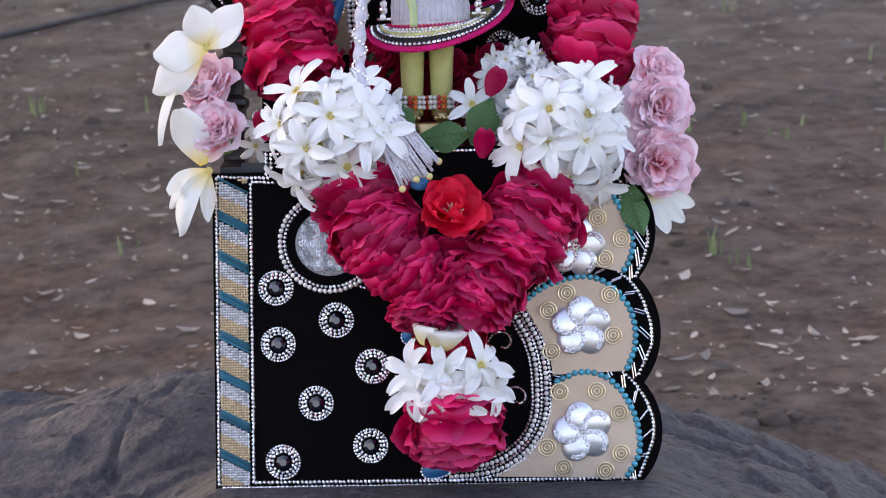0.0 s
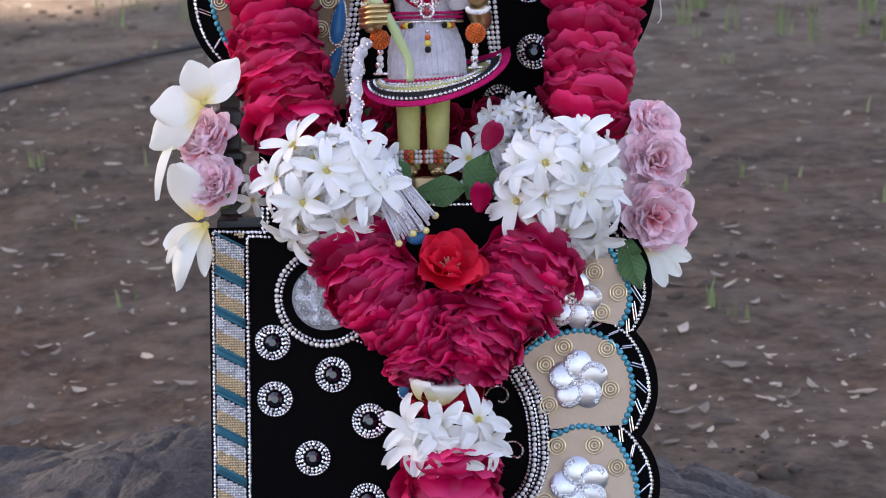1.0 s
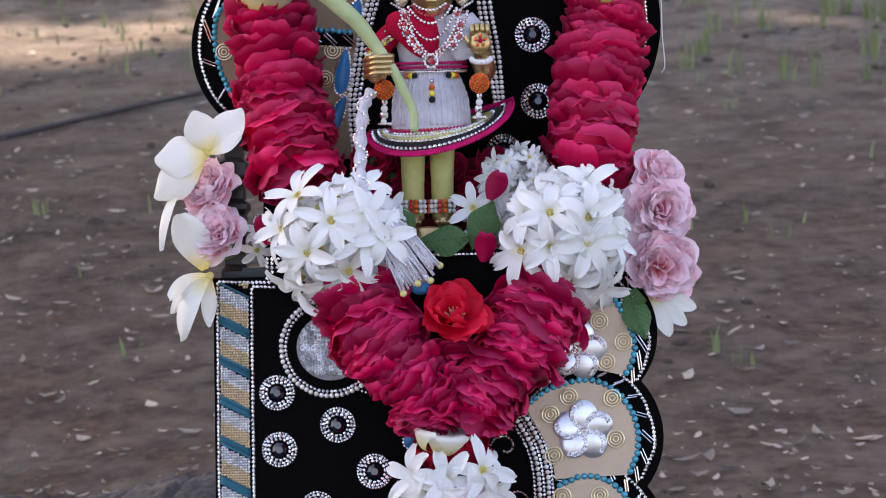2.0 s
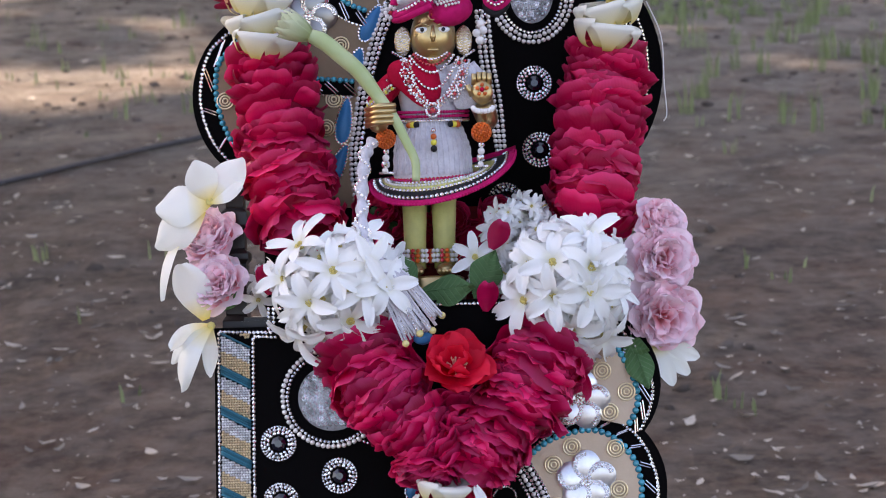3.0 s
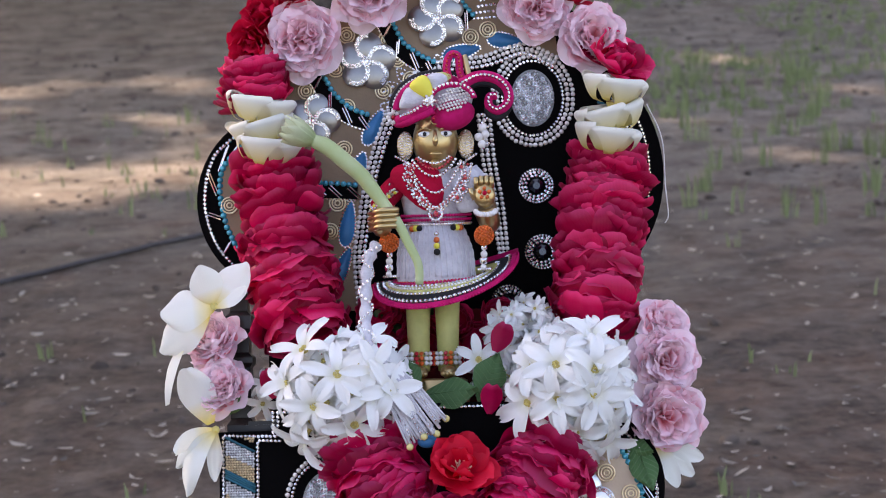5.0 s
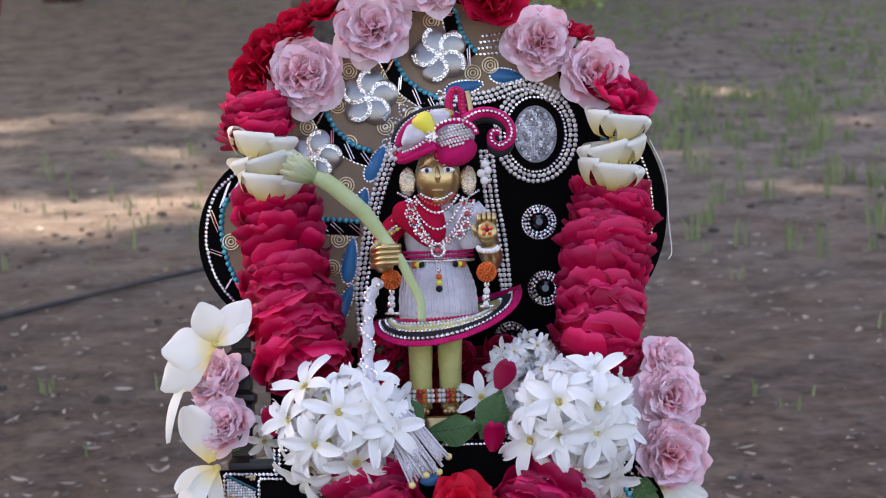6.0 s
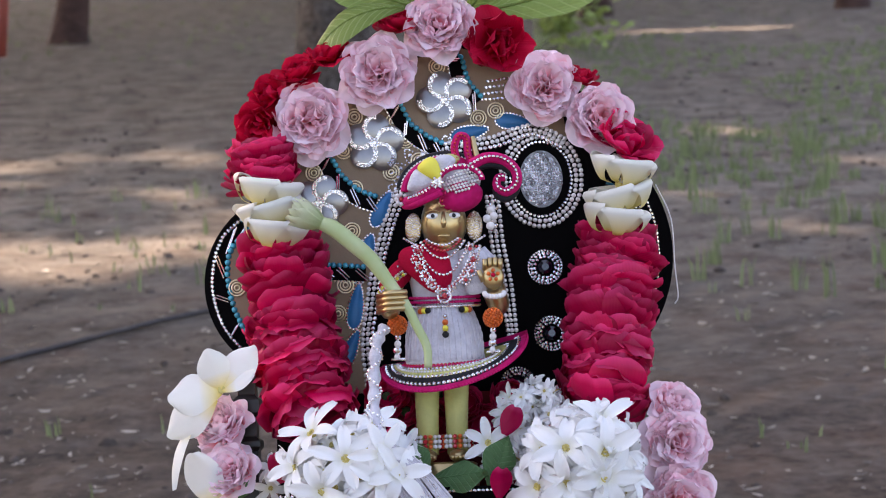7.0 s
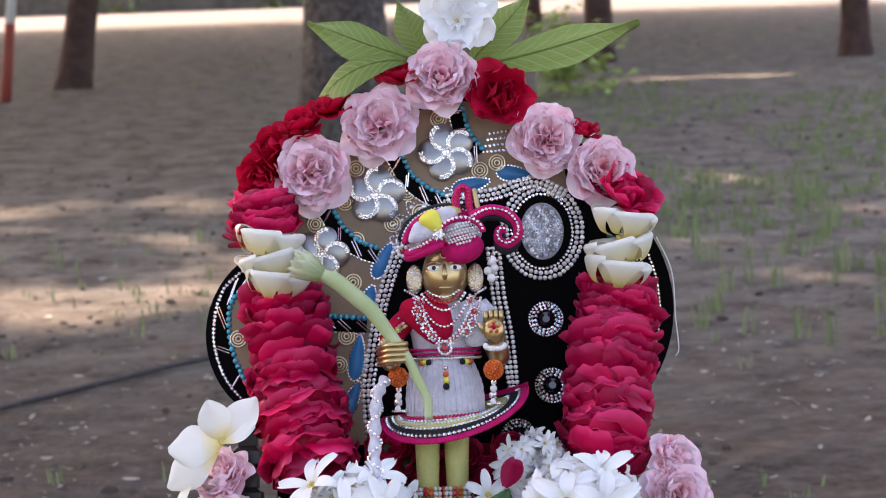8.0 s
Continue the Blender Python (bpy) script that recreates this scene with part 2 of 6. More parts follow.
BARK_RED = material("red_brown_bark", (0.085, 0.042, 0.034), 0.9, grain=[(7.0, (0.045, 0.022, 0.018), 0.8)], bump=(14.0, 1.0, 0.04))
CANOPY = material("canopy_leaf", (0.06, 0.10, 0.03), 0.6, spread=0.4)
WALL_FAR = material("old_wall", (0.22, 0.18, 0.16), 0.9, grain=[(0.7, (0.12, 0.10, 0.085), 0.9), (4.0, (0.28, 0.25, 0.22), 0.5)], bump=(5.0, 0.4, 0.04))
HOSE = material("black_hose", (0.034, 0.029, 0.031), 0.55, grain=(30.0, (0.07, 0.06, 0.06), 0.5))
GRASS = material("grass_blade", (0.190, 0.225, 0.095), 0.6, spread=0.35)
DRY_LEAF = material("dry_leaf", (0.265, 0.225, 0.185), 0.8, spread=0.7)
PAINT_RED = material("red_oxide_paint", (0.30, 0.055, 0.035), 0.7, grain=(12.0, (0.20, 0.04, 0.03), 0.6))
PAINT_WHITE = material("white_paint", (0.7, 0.7, 0.68), 0.7, grain=(12.0, (0.5, 0.48, 0.45), 0.6))
VELVET = material("black_velvet", (0.0025, 0.0022, 0.0025), 0.95, bump=(900.0, 0.3, 0.0005), spec=0.08)
WOOD = material("dark_lacquered_wood", (0.014, 0.010, 0.010), 0.3, grain=(40.0, (0.025, 0.016, 0.014), 0.7), bump=(30.0, 0.15, 0.002), spec=0.4)
SATIN = material("beige_satin", (0.58, 0.43, 0.305), 0.48, grain=[(60.0, (0.52, 0.38, 0.265), 0.5), (14.0, (0.66, 0.51, 0.38), 0.5)], bump=[(35.0, 0.25, 0.004), (700.0, 0.2, 0.0006)], sheen=0.3)
# darker copy of the beige satin, with the back board's shade in its colour
SHADED_SATIN = material("shaded_satin", (0.24, 0.158, 0.094), 0.6, grain=[(60.0, (0.20, 0.132, 0.078), 0.5), (14.0, (0.29, 0.195, 0.12), 0.5)], bump=[(35.0, 0.25, 0.004), (700.0, 0.2, 0.0006)], sheen=0.2)
# darker copy of the silver: shade on the back board's brooches, as colour
SHADED_SILVER = material("shaded_silver", (0.31, 0.30, 0.295), 0.28, metal=0.85, grain=(90.0, (0.24, 0.235, 0.23), 0.5), bump=(240.0, 0.1, 0.0005))
GEM = material("rhinestone", (0.92, 0.90, 0.91), 0.15, metal=1.0, spread=0.4)
PEARL = material("grey_pearl", (0.86, 0.83, 0.80), 0.20, metal=0.5, coat=0.4, spread=0.18)
PEARL_WHITE = material("white_pearl", (0.72, 0.69, 0.68), 0.25, coat=0.6, spread=0.08)
GOLD_BEAD = material("gold_bead", (0.76, 0.58, 0.36), 0.28, metal=0.6, spread=0.2)
SILVER_BEAD = material("silver_bead", (0.76, 0.75, 0.77), 0.28, metal=0.6, spread=0.3)
TEAL = material("teal_pearl", (0.018, 0.300, 0.400), 0.25, metal=0.25, coat=0.8, spread=0.22)
TEAL_THREAD = material("teal_thread", (0.012, 0.12, 0.17), 0.35, metal=0.3, spread=0.3)
BLUE_SILK = material("blue_silk", (0.012, 0.15, 0.34), 0.4, metal=0.1, spread=0.2, bump=(300.0, 0.3, 0.001))
SILVER = material("brushed_silver", (0.80, 0.80, 0.83), 0.34, metal=0.85, grain=(90.0, (0.52, 0.52, 0.57), 0.5), bump=(240.0, 0.08, 0.0005))
LAME = material("grey_lame", (0.30, 0.30, 0.315), 0.55, metal=0.3, grain=(300.0, (0.16, 0.16, 0.17), 0.8), bump=(500.0, 0.6, 0.001))
GLITTER = material("silver_glitter", (0.66, 0.66, 0.68), 0.22, metal=1.0, spread=0.45)
JET = material("black_gem", (0.004, 0.004, 0.012), 0.06, coat=1.0)
COIL = material("gold_wire", (0.80, 0.66, 0.44), 0.28, metal=1.0, spread=0.15)

# ---- ground, rock and the grove behind ----
rng = random.Random(7)


def ground_height(x, y):
    near = max(0.0, 1 - max(0.0, y - 6) / 14) if y > -3 else 0.0
    return near * (0.022 * noise.noise((x * 0.9, y * 0.9, 3.1)) + 0.010 * noise.noise((x * 4.0, y * 4.0, 7.7)))


def build_ground():
    s = Shape()
    xs = np.sinh(np.linspace(-5.2, 5.2, 121)) * 0.9
    ys = np.concatenate([np.linspace(-60, -4, 8), np.linspace(-3, 9, 90), 9 + np.geomspace(0.2, 110, 45)])
    v = [(x, y, ground_height(x, y)) for y in ys for x in xs]
    k = len(xs)
    f = [(j * k + i, j * k + i + 1, (j + 1) * k + i + 1, (j + 1) * k + i) for j in range(len(ys) - 1) for i in range(k - 1)]
    s.add(v, f)
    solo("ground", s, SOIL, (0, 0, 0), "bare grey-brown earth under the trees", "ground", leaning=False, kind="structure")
    r = Shape()
    v, f = [], []
    for i in range(41):
        x = -40 + 2 * i
        wob = 0.5 * noise.noise((x * 0.2, 1, 0))
        v += [(x, 34.5 + wob, 0.012), (x, 39, 0.03), (x, 45, 0.012)]
    for i in range(40):
        for j in range(2):
            a = i * 3 + j
            f.append((a, a + 3, a + 4, a + 1))
    r.add(v, f)
    solo("road", r, ROAD, (0, 40, 0), "sunlit pale sandy road beyond the trees", "road", leaning=False, kind="structure")


def rock_height(x, y):
    """Height of the rock's top relative to the foot of the shrine."""
    foot = -0.268 * y if y < 0.15 else -0.040 - 0.01 * (y - 0.15)
    side = 0.0
    if x > 0.17:
        side -= 0.62 * (x - 0.17) ** 1.25
    if x < -0.20:
        side -= 0.10 * (-0.20 - x)
    n = 0.020 * noise.noise((x * 3.1, y * 3.1, 1.7)) + 0.009 * noise.noise((x * 9, y * 9, 4.2)) + 0.005 * noise.noise((x * 26, y * 26, 9.2)) + 0.0035 * abs(noise.noise((x * 60, y * 60, 5.2))) + 0.002 * noise.noise((x * 120, y * 120, 2.2))
    st = noise.noise((x * 4.3 + 2, y * 5.5, 0.4))
    n += 0.022 * (math.floor(st * 4) / 4) + 0.035 * math.exp(-((x + 0.24) / 0.13) ** 2 - ((y - 0.28) / 0.14) ** 2)
    near = noise.voronoi((x * 4.2 + 0.4 * noise.noise((x * 7, y * 7, 0)), y * 5.0 + 0.3, 0.5))[0]
    n -= 0.009 * max(0.0, 1 - (near[1] - near[0]) / 0.04)
    free = min(1.0, max(0.0, max(abs(x) - 0.185, -0.01 - y, y - 0.16) / 0.05))
    edge = max(0.0, (y - 0.36 - 0.05 * noise.noise((x * 5, 0, 8)) - 0.05 * max(0, -x)) / 0.12) ** 1.6
    front = max(0.0, (-0.16 - y) / 0.12) ** 1.5
    left = max(0.0, (-0.78 - x) / 0.12) ** 1.5
    right = max(0.0, (x - 0.62) / 0.12) ** 1.5
    return foot + side + free * (n - 0.004) - 0.0015 - 0.16 * (edge + front + left + right)


def build_rock():
    s = Shape()
    xs, ys = np.linspace(-1.05, 0.90, 330), np.linspace(-0.55, 0.75, 220)
    v = [(x, y, max(-0.06, BASE + rock_height(x, y))) for y in ys for x in xs]
    k = len(xs)
    f = [(j * k + i, j * k + i + 1, (j + 1) * k + i + 1, (j + 1) * k + i) for j in range(len(ys) - 1) for i in range(k - 1)]
    s.add(v, f)
    solo("rock", s, STONE, (0, 0.1, 0), "weathered dark grey boulder lying on the ground", "rock", leaning=False)


TREES = [  # x, y, radius at the foot, lean in x, crown centre offset, bark
    (-0.60, 10.2, 0.240, 0.015, (-4.6, -0.6), 7.2, BARK, "grey rough-barked tree trunk behind the shrine"),
    (-3.285, 16.6, 0.138, 0.21, (-4.5, 6.0), 9.0, BARK_RED, "leaning tree with red-brown painted trunk"),
    (1.355, 17.9, 0.128, 0.0, (-3.0, 5.0), 8.5, BARK_RED, "tree with straight red-brown trunk"),
    (3.74, 17.7, 0.128, 0.008, (-3.0, 9.0), 8.5, BARK_RED, "tree with dark red-brown trunk"),
    (1.12, 27.0, 0.10, 0.0, (-9.5, 9.0), 9.5, BARK_RED, "slim dark tree far off near the road"),
]
# spots of ground that the sun reaches through the crowns: x, y, half widths
GAPS = [(-1.15, 4.86, 0.40, 0.12), (-0.80, 4.70, 0.30, 0.06), (1.25, 12.95, -0.08, -0.10), (0.85, 5.88, 0.05, -0.12), (2.1, 15.1, 0.7, 0.15)]


def shadow_spot(p):
    k = p[2] / SUN_TO.z
    return p[0] - SUN_TO.x * k, p[1] - SUN_TO.y * k


def build_tree(x, y, r, lean, off, span, bark, label):
    root = thing("tree", (x, y, 0), label, "tree", "grove", leaning=False)
    h = 6.2
    s = Shape()
    path = [(x + lean * z + 0.03 * math.sin(z * 1.3 + x), y + 0.02 * math.sin(z + y), z) for z in np.concatenate([np.linspace(-0.05, 1.6, 60), np.linspace(1.8, h, 18)])]
    rad = [r * (1 + 0.35 * math.exp(-max(0, p[2]) / 0.18)) * (1 - 0.07 * max(0, p[2])) for p in path]
    tube(s, path, rad, 44)
    for i, (c, rr) in enumerate(zip(path, rad)):  # furrows and plates of the bark
        for j in range(44):
            d = s.v[0][i * 44 + j] - np.array(c)
            g = 0.045 * noise.noise((d[0] * 26, d[1] * 26, c[2] * 5)) + 0.06 * noise.noise((d[0] * 9, d[1] * 9, c[2] * 2.2 + x)) - 0.05 * max(0.0, noise.noise((d[0] * 34, d[1] * 34, c[2] * 3 + 9)))
            s.v[0][i * 44 + j] = np.array(c) + d * (1 + g)
    for a in range(6):
        t = 2 * math.pi * a / 6 + x
        e = (x + off[0] * 0.6 + 3.4 * math.cos(t), y + off[1] * 0.6 + 3.4 * math.sin(t), 8.0 + 0.6 * math.sin(3 * t))
        b = (x + lean * 4.6, y, 4.6 + 0.2 * a)
        tube(s, smooth_path([b, ((b[0] + e[0]) / 2, (b[1] + e[1]) / 2, 6.2), e], 5), np.linspace(r * 0.5, 0.03, 11), 7)
    part("trunk", s, bark, root)
    c = Shape()
    n = 0
    cx, cy = x + off[0], y + off[1]
    pos, size = [], []
    while n < 8500 * (span / 7.2) ** 2:
        a, q = rng.uniform(0, 2 * math.pi), math.sqrt(rng.random())
        reach = span * (1 + 0.14 * math.sin(3 * a + x) + 0.1 * math.sin(7 * a))
        px, py = cx + reach * q * math.cos(a), cy + reach * q * math.sin(a)
        pz = 6.4 + 2.6 * (1 - q * q) * rng.random() + rng.uniform(-0.4, 0.5)
        n += 1
        sx, sy = shadow_spot((px, py, pz))
        if any(abs((sx - g[0]) / (g[2] + 0.34)) ** 2 + abs((sy - g[1]) / (g[3] + 0.30)) ** 2 < 1 for g in GAPS) or sy > 33.5:
            continue
        if sy > 5.3 and rng.random() < (0.54 if sx < -0.2 and sy < 9.5 else 0.40 if sy < 11 else 0.22):
            continue
        pos.append((px, py, pz))
    for p in pos:
        w = rng.uniform(0.16, 0.30)
        q = Euler((rng.uniform(-0.7, 0.7), rng.uniform(-0.7, 0.7), rng.uniform(0, 6.3))).to_matrix().to_4x4()
        c.add([(-w * 1.3, 0, 0), (-w * 0.3, -w * 0.75, 0.03), (w * 0.8, -w * 0.5, 0), (w * 1.5, 0, -0.05), (w * 0.7, w * 0.55, 0), (-w * 0.4, w * 0.7, 0.03)], [(0, 1, 2, 3, 4, 5)], 0, None, Matrix.Translation(p) @ q)
    part("crown", c, CANOPY, root, "dense green crown of many leaves", smooth=False)


def build_wall():
    s = Shape()
    for i in range(20):
        x = -40 + 4 * i
        box(s, (x, 47.0, -0.1), (x + 3.96, 47.25, 1.9 + 0.05 * noise.noise((i * 1.3, 0, 0))), 0, 0.02)
        box(s, (x - 0.15, 46.9, -0.1), (x + 0.15, 47.3, 2.15), 0, 0.02)
    solo("wall_far", s, WALL_FAR, (0, 47, 0), "old stained boundary wall beyond the road", "wall", leaning=False, smooth=False, kind="structure")


def build_weeds():
    """Low green growth along the far wall."""
    g = Shape()
    for k in range(700):
        p = Vector((rng.uniform(-14, 12), 46.2 + rng.uniform(-0.5, 0.4), 1.6 * rng.random() ** 2))
        w = rng.uniform(0.08, 0.2)
        q = Euler((rng.uniform(-1.2, 1.2), rng.uniform(-1.2, 1.2), rng.uniform(0, 6.3))).to_matrix().to_4x4()
        if noise.noise((p.x * 0.45, 3, 0)) > 0.02:
            g.add([(-w, 0, 0), (0, -w * 0.6, 0.02), (w, 0, 0), (0, w * 0.6, 0.02)], [(0, 1, 2, 3)], 0, None, Matrix.Translation(p) @ q)
    solo("weeds", g, GRASS, (0, 46, 0), "green weeds growing along a far wall", "weeds", smooth=False, leaning=False, kind="stuff")


build_ground()
build_weeds()
build_rock()
for tree in TREES:
    build_tree(*tree)
build_wall()

hose = Shape()
tube(hose, [(x, y, ground_height(x, y) + 0.008) for x, y in smooth_path([(-6.0, -1.3), (-2.4, 1.75), (-1.06, 3.29), (-0.66, 3.83), (-0.1, 4.45), (0.05, 4.55)], 10)], 0.0068, 10)
solo("hose", hose, HOSE, (-0.8, 3.5, 0), "black irrigation hose lying across the earth", "hose", leaning=False)

marker = thing("marker_post", (-3.530, 15.0, 0), "leaning thin post with red and white paint", "post", leaning=False)
low, top = Shape(), Shape()
tube(low, [(-3.545, 15.0, -0.05), (-3.465, 15.0, 0.62)], [0.045, 0.04], 10)
tube(top, [(-3.465, 15.0, 0.62), (-3.385, 15.0, 1.3)], [0.040, 0.032], 10)
part("red_section", low, PAINT_RED, marker)
part("white_section", top, PAINT_WHITE, marker)


# ---- the shrine ----
shrine = thing("throne", (0, 0, 0), "black velvet throne with pearl and rhinestone embroidery on a rock", "throne")
BY = 0.09  # front of the back board

front_outline = [(-0.184, 0.254), (-0.187, -0.008)] + [(0.150, -0.008)]
front_outline += arc3((0.156, -0.006), (0.176, 0.035), (0.162, 0.078), 14)
front_outline += arc3((0.162, 0.078), (0.176, 0.118), (0.159, 0.163), 14)[1:]
front_outline += arc3((0.159, 0.163), (0.173, 0.200), (0.138, 0.258), 14)[1:]
front_outline += [(0.125, 0.272), (-0.136, 0.272), (-0.136, 0.254)]
s = Shape()
plate(s, front_outline, 0.0, 0.014)
panel = part("front_panel", s, VELVET, shrine, "black velvet front panel", smooth=False)

s = Shape()
box(s, (-0.165, 0.015, -0.008), (0.145, 0.15, 0.262), 0, 0.003)
part("seat_box", s, WOOD, shrine, smooth=False)


def wooden_post(x0, x1):
    s = Shape()
    c = (x0 + x1) / 2
    w = (x1 - x0) / 2
    prof = []
    for a, b, g in ((0.240, 0.260, 1.25), (0.264, 0.306, 0.95), (0.309, 0.315, 1.2), (0.318, 0.334, 0.85), (0.337, 0.349, 1.15), (0.352, 0.372, 0.8)):
        prof += [(w * g * 1.38, a), (w * g * 1.414, a + 0.001), (w * g * 1.414, b - 0.001), (w * g * 1.38, b)]
    lathe(s, prof, (0, 0, 0), 4, 0, 1.0, 1.5, Matrix.Translation((c, 0.045, 0)) @ Matrix.Rotation(0, 4, "Z") @ Matrix.Diagonal((1, 1, 1, 1)))
    s.v[-1] = np.stack([c + (s.v[-1][:, 0] - c) * 0.7071 - (s.v[-1][:, 1] - 0.045) * 0.7071 / 1.5, 0.045 + ((s.v[-1][:, 0] - c) * 0.7071 + (s.v[-1][:, 1] - 0.045) * 0.7071 / 1.5) * 1.5, s.v[-1][:, 2]], 1)
    part("post", s, WOOD, shrine, "dark glossy turned wooden post", smooth=False)


wooden_post(-0.178, -0.160)
wooden_post(0.126, 0.144)

back_outline = arc3((-0.168, 0.517), (-0.208, 0.445), (-0.176, 0.384), 16) + [(-0.15, 0.365), (-0.15, 0.0), (0.14, 0.0), (0.14, 0.365)]
back_outline += arc3((0.150, 0.374), (0.191, 0.462), (0.170, 0.530), 16)
back_outline += [tuple(p) for p in smooth_path([(0.170, 0.530), (0.150, 0.566), (0.118, 0.604), (0.070, 0.640), (0.015, 0.655), (-0.040, 0.643), (-0.090, 0.608), (-0.130, 0.565), (-0.168, 0.517)], 5)[1:-1]]
s = Shape()
plate(s, back_outline, BY, BY + 0.014)
board = part("back_board", s, VELVET, shrine, "black velvet back board with scalloped rim", smooth=False)


def fabric(parent, outline, y, cloth=SATIN, label="beige satin field"):
    s = Shape()
    plate(s, [tuple(p) for p in outline], y - 0.0022, y - 0.0002)
    part("satin_field", s, cloth, parent, label, smooth=False)


def row(parent, name, mat, path, step, r, y, ball=ICO1, label="", smooth=True, flat=0.8):
    s = Shape()
    pos, tan = spaced(path, step)
    beads(s, [(p[0] + rng.uniform(-1, 1) * r * 0.12, p[1] + rng.uniform(-1, 1) * r * 0.12) for p in pos], r, y, 0, ball, flat)
    return part(name, s, mat, parent, label, smooth, kind="stuff")


def offset(path, d):
    path = np.asarray(path, float)
    tan = np.gradient(path, axis=0)
    tan /= np.linalg.norm(tan, axis=1, keepdims=True)
    return path + d * np.stack([-tan[:, 1], tan[:, 0]], 1)


def velvet_band(parent, path, width, y):
    a, b = offset(path, 0), offset(path, width)
    s = Shape()
    plate(s, [tuple(p) for p in a] + [tuple(p) for p in b[::-1]], y - 0.0046, y - 0.0022)
    part("velvet_band", s, VELVET, parent, "black velvet band", smooth=False)


def bars(parent, path_a, path_b, step, y):
    """Slanting silver bugle beads between two edges of a band."""
    s = Shape()
    a, _ = spaced(path_a, step)
    b = np.stack([np.interp(np.linspace(0, 1, len(a)), np.linspace(0, 1, len(path_b)), np.asarray(path_b)[:, i]) for i in range(2)], 1)
    for i in range(len(a)):
        p, q = a[i], b[i] + 0.14 * (b[min(i + 1, len(b) - 1)] - b[max(i - 1, 0)])
        for k in (-0.0009, 0.0009):
            tube(s, [(p[0] + k, y, p[1] + k), (q[0] + k, y, q[1] + k)], 0.0006, 6)
    part("bugle_bead_trim", s, GEM, parent, "silver bugle beads", kind="stuff")


# front panel: satin scallops
curve = smooth_path([(0.049, 0.150), (0.061, 0.136), (0.074, 0.110), (0.0785, 0.083), (0.077, 0.052), (0.064, 0.028), (0.038, 0.012), (0.002, 0.008)], 8)
teal1 = smooth_path([(0.063, 0.143), (0.078, 0.155), (0.098, 0.163), (0.118, 0.165), (0.140, 0.154), (0.153, 0.132), (0.155, 0.109), (0.147, 0.088)], 6)
rim1 = smooth_path([(0.069, 0.151), (0.092, 0.1695), (0.118, 0.175), (0.143, 0.168), (0.161, 0.146), (0.1685, 0.113), (0.157, 0.084)], 6)
teal2 = smooth_path([(0.089, 0.079), (0.107, 0.087), (0.125, 0.086), (0.143, 0.072), (0.155, 0.047), (0.1565, 0.022), (0.146, 0.001)], 6)
rim2 = smooth_path([(0.086, 0.087), (0.107, 0.0955), (0.128, 0.095), (0.148, 0.084), (0.164, 0.061), (0.1685, 0.035), (0.156, 0.001)], 6)
teal3 = smooth_path([(0.128, 0.244), (0.144, 0.221), (0.154, 0.195), (0.152, 0.180), (0.146, 0.168)], 6)
rim3 = smooth_path([(0.140, 0.247), (0.156, 0.226), (0.166, 0.200), (0.163, 0.180), (0.155, 0.163)], 6)
fabric(panel, list(teal1) + [(0.088, 0.086), (0.086, 0.10), (0.079, 0.12), (0.068, 0.138)], 0)
fabric(panel, list(teal2) + [(0.04, 0.004), (0.062, 0.018), (0.078, 0.036), (0.086, 0.06)], 0)
fabric(panel, list(teal3) + [(0.118, 0.174), (0.092, 0.169), (0.08, 0.18), (0.075, 0.23)], 0)
for tl, rm in ((teal1, rim1), (teal2, rim2), (teal3, rim3)):
    row(panel, "teal_bead_row", TEAL, tl, 0.0054, 0.0028, -0.002, ICO2, "row of teal pearls")
    row(panel, "rhinestone_row", GEM, rm, 0.0032, 0.0017, -0.001, ICO1, "row of rhinestones", False)
    bars(panel, offset(tl, 0.0028), offset(rm, -0.0018), 0.0145, -0.001)
for d in (-0.0075, -0.0035, 0.0, 0.0038, 0.0072):
    big = d in (-0.0035, 0.0038)
    row(panel, "pearl_row", PEARL if big else GEM, offset(curve, d), 0.0042 if big else 0.0032, 0.0020 if big else 0.0015, -0.002, ICO2 if big else ICO1, "curved pearl row", big)

# rhinestone borders of the front panel
for d in (0.0, 0.0038):
    row(panel, "rhinestone_row", GEM, [(-0.156 if d else -0.182, -0.0012 + d), (0.155, -0.003 + d)], 0.0034, 0.0017, -0.001, ICO1, "border row of rhinestones", False)
for path in ([(-0.1805, 0.251), (-0.1842, 0.0)], [(-0.1530, 0.246), (-0.1560, 0.002)], [(-0.1805, 0.251), (-0.1375, 0.2495)], [(-0.153, 0.2465), (-0.1335, 0.2455)], [(-0.1405, 0.251), (-0.140, 0.270)], [(-0.1365, 0.249), (-0.136, 0.270)], [(-0.136, 0.2685), (0.125, 0.2685)]):
    row(panel, "rhinestone_row", GEM, path, 0.0034, 0.0017, -0.001, ICO1, "border row of rhinestones", False)
strip = Shape()
for i in range(11):
    for j in range(122):
        u, z = i * 0.00212 + 0.0024, 0.0015 + j * 0.00204
        ph = (z + 0.50 * u + 0.001) % 0.0322
        if ph > 0.0245:
            continue
        x = -0.1842 + (z / 0.251) * 0.0037 + u
        beads(strip, [(x + 0.0006 * (j % 2), z)], 0.00125, -0.0006, 0 if ph < 0.0125 else 1, ICO1)
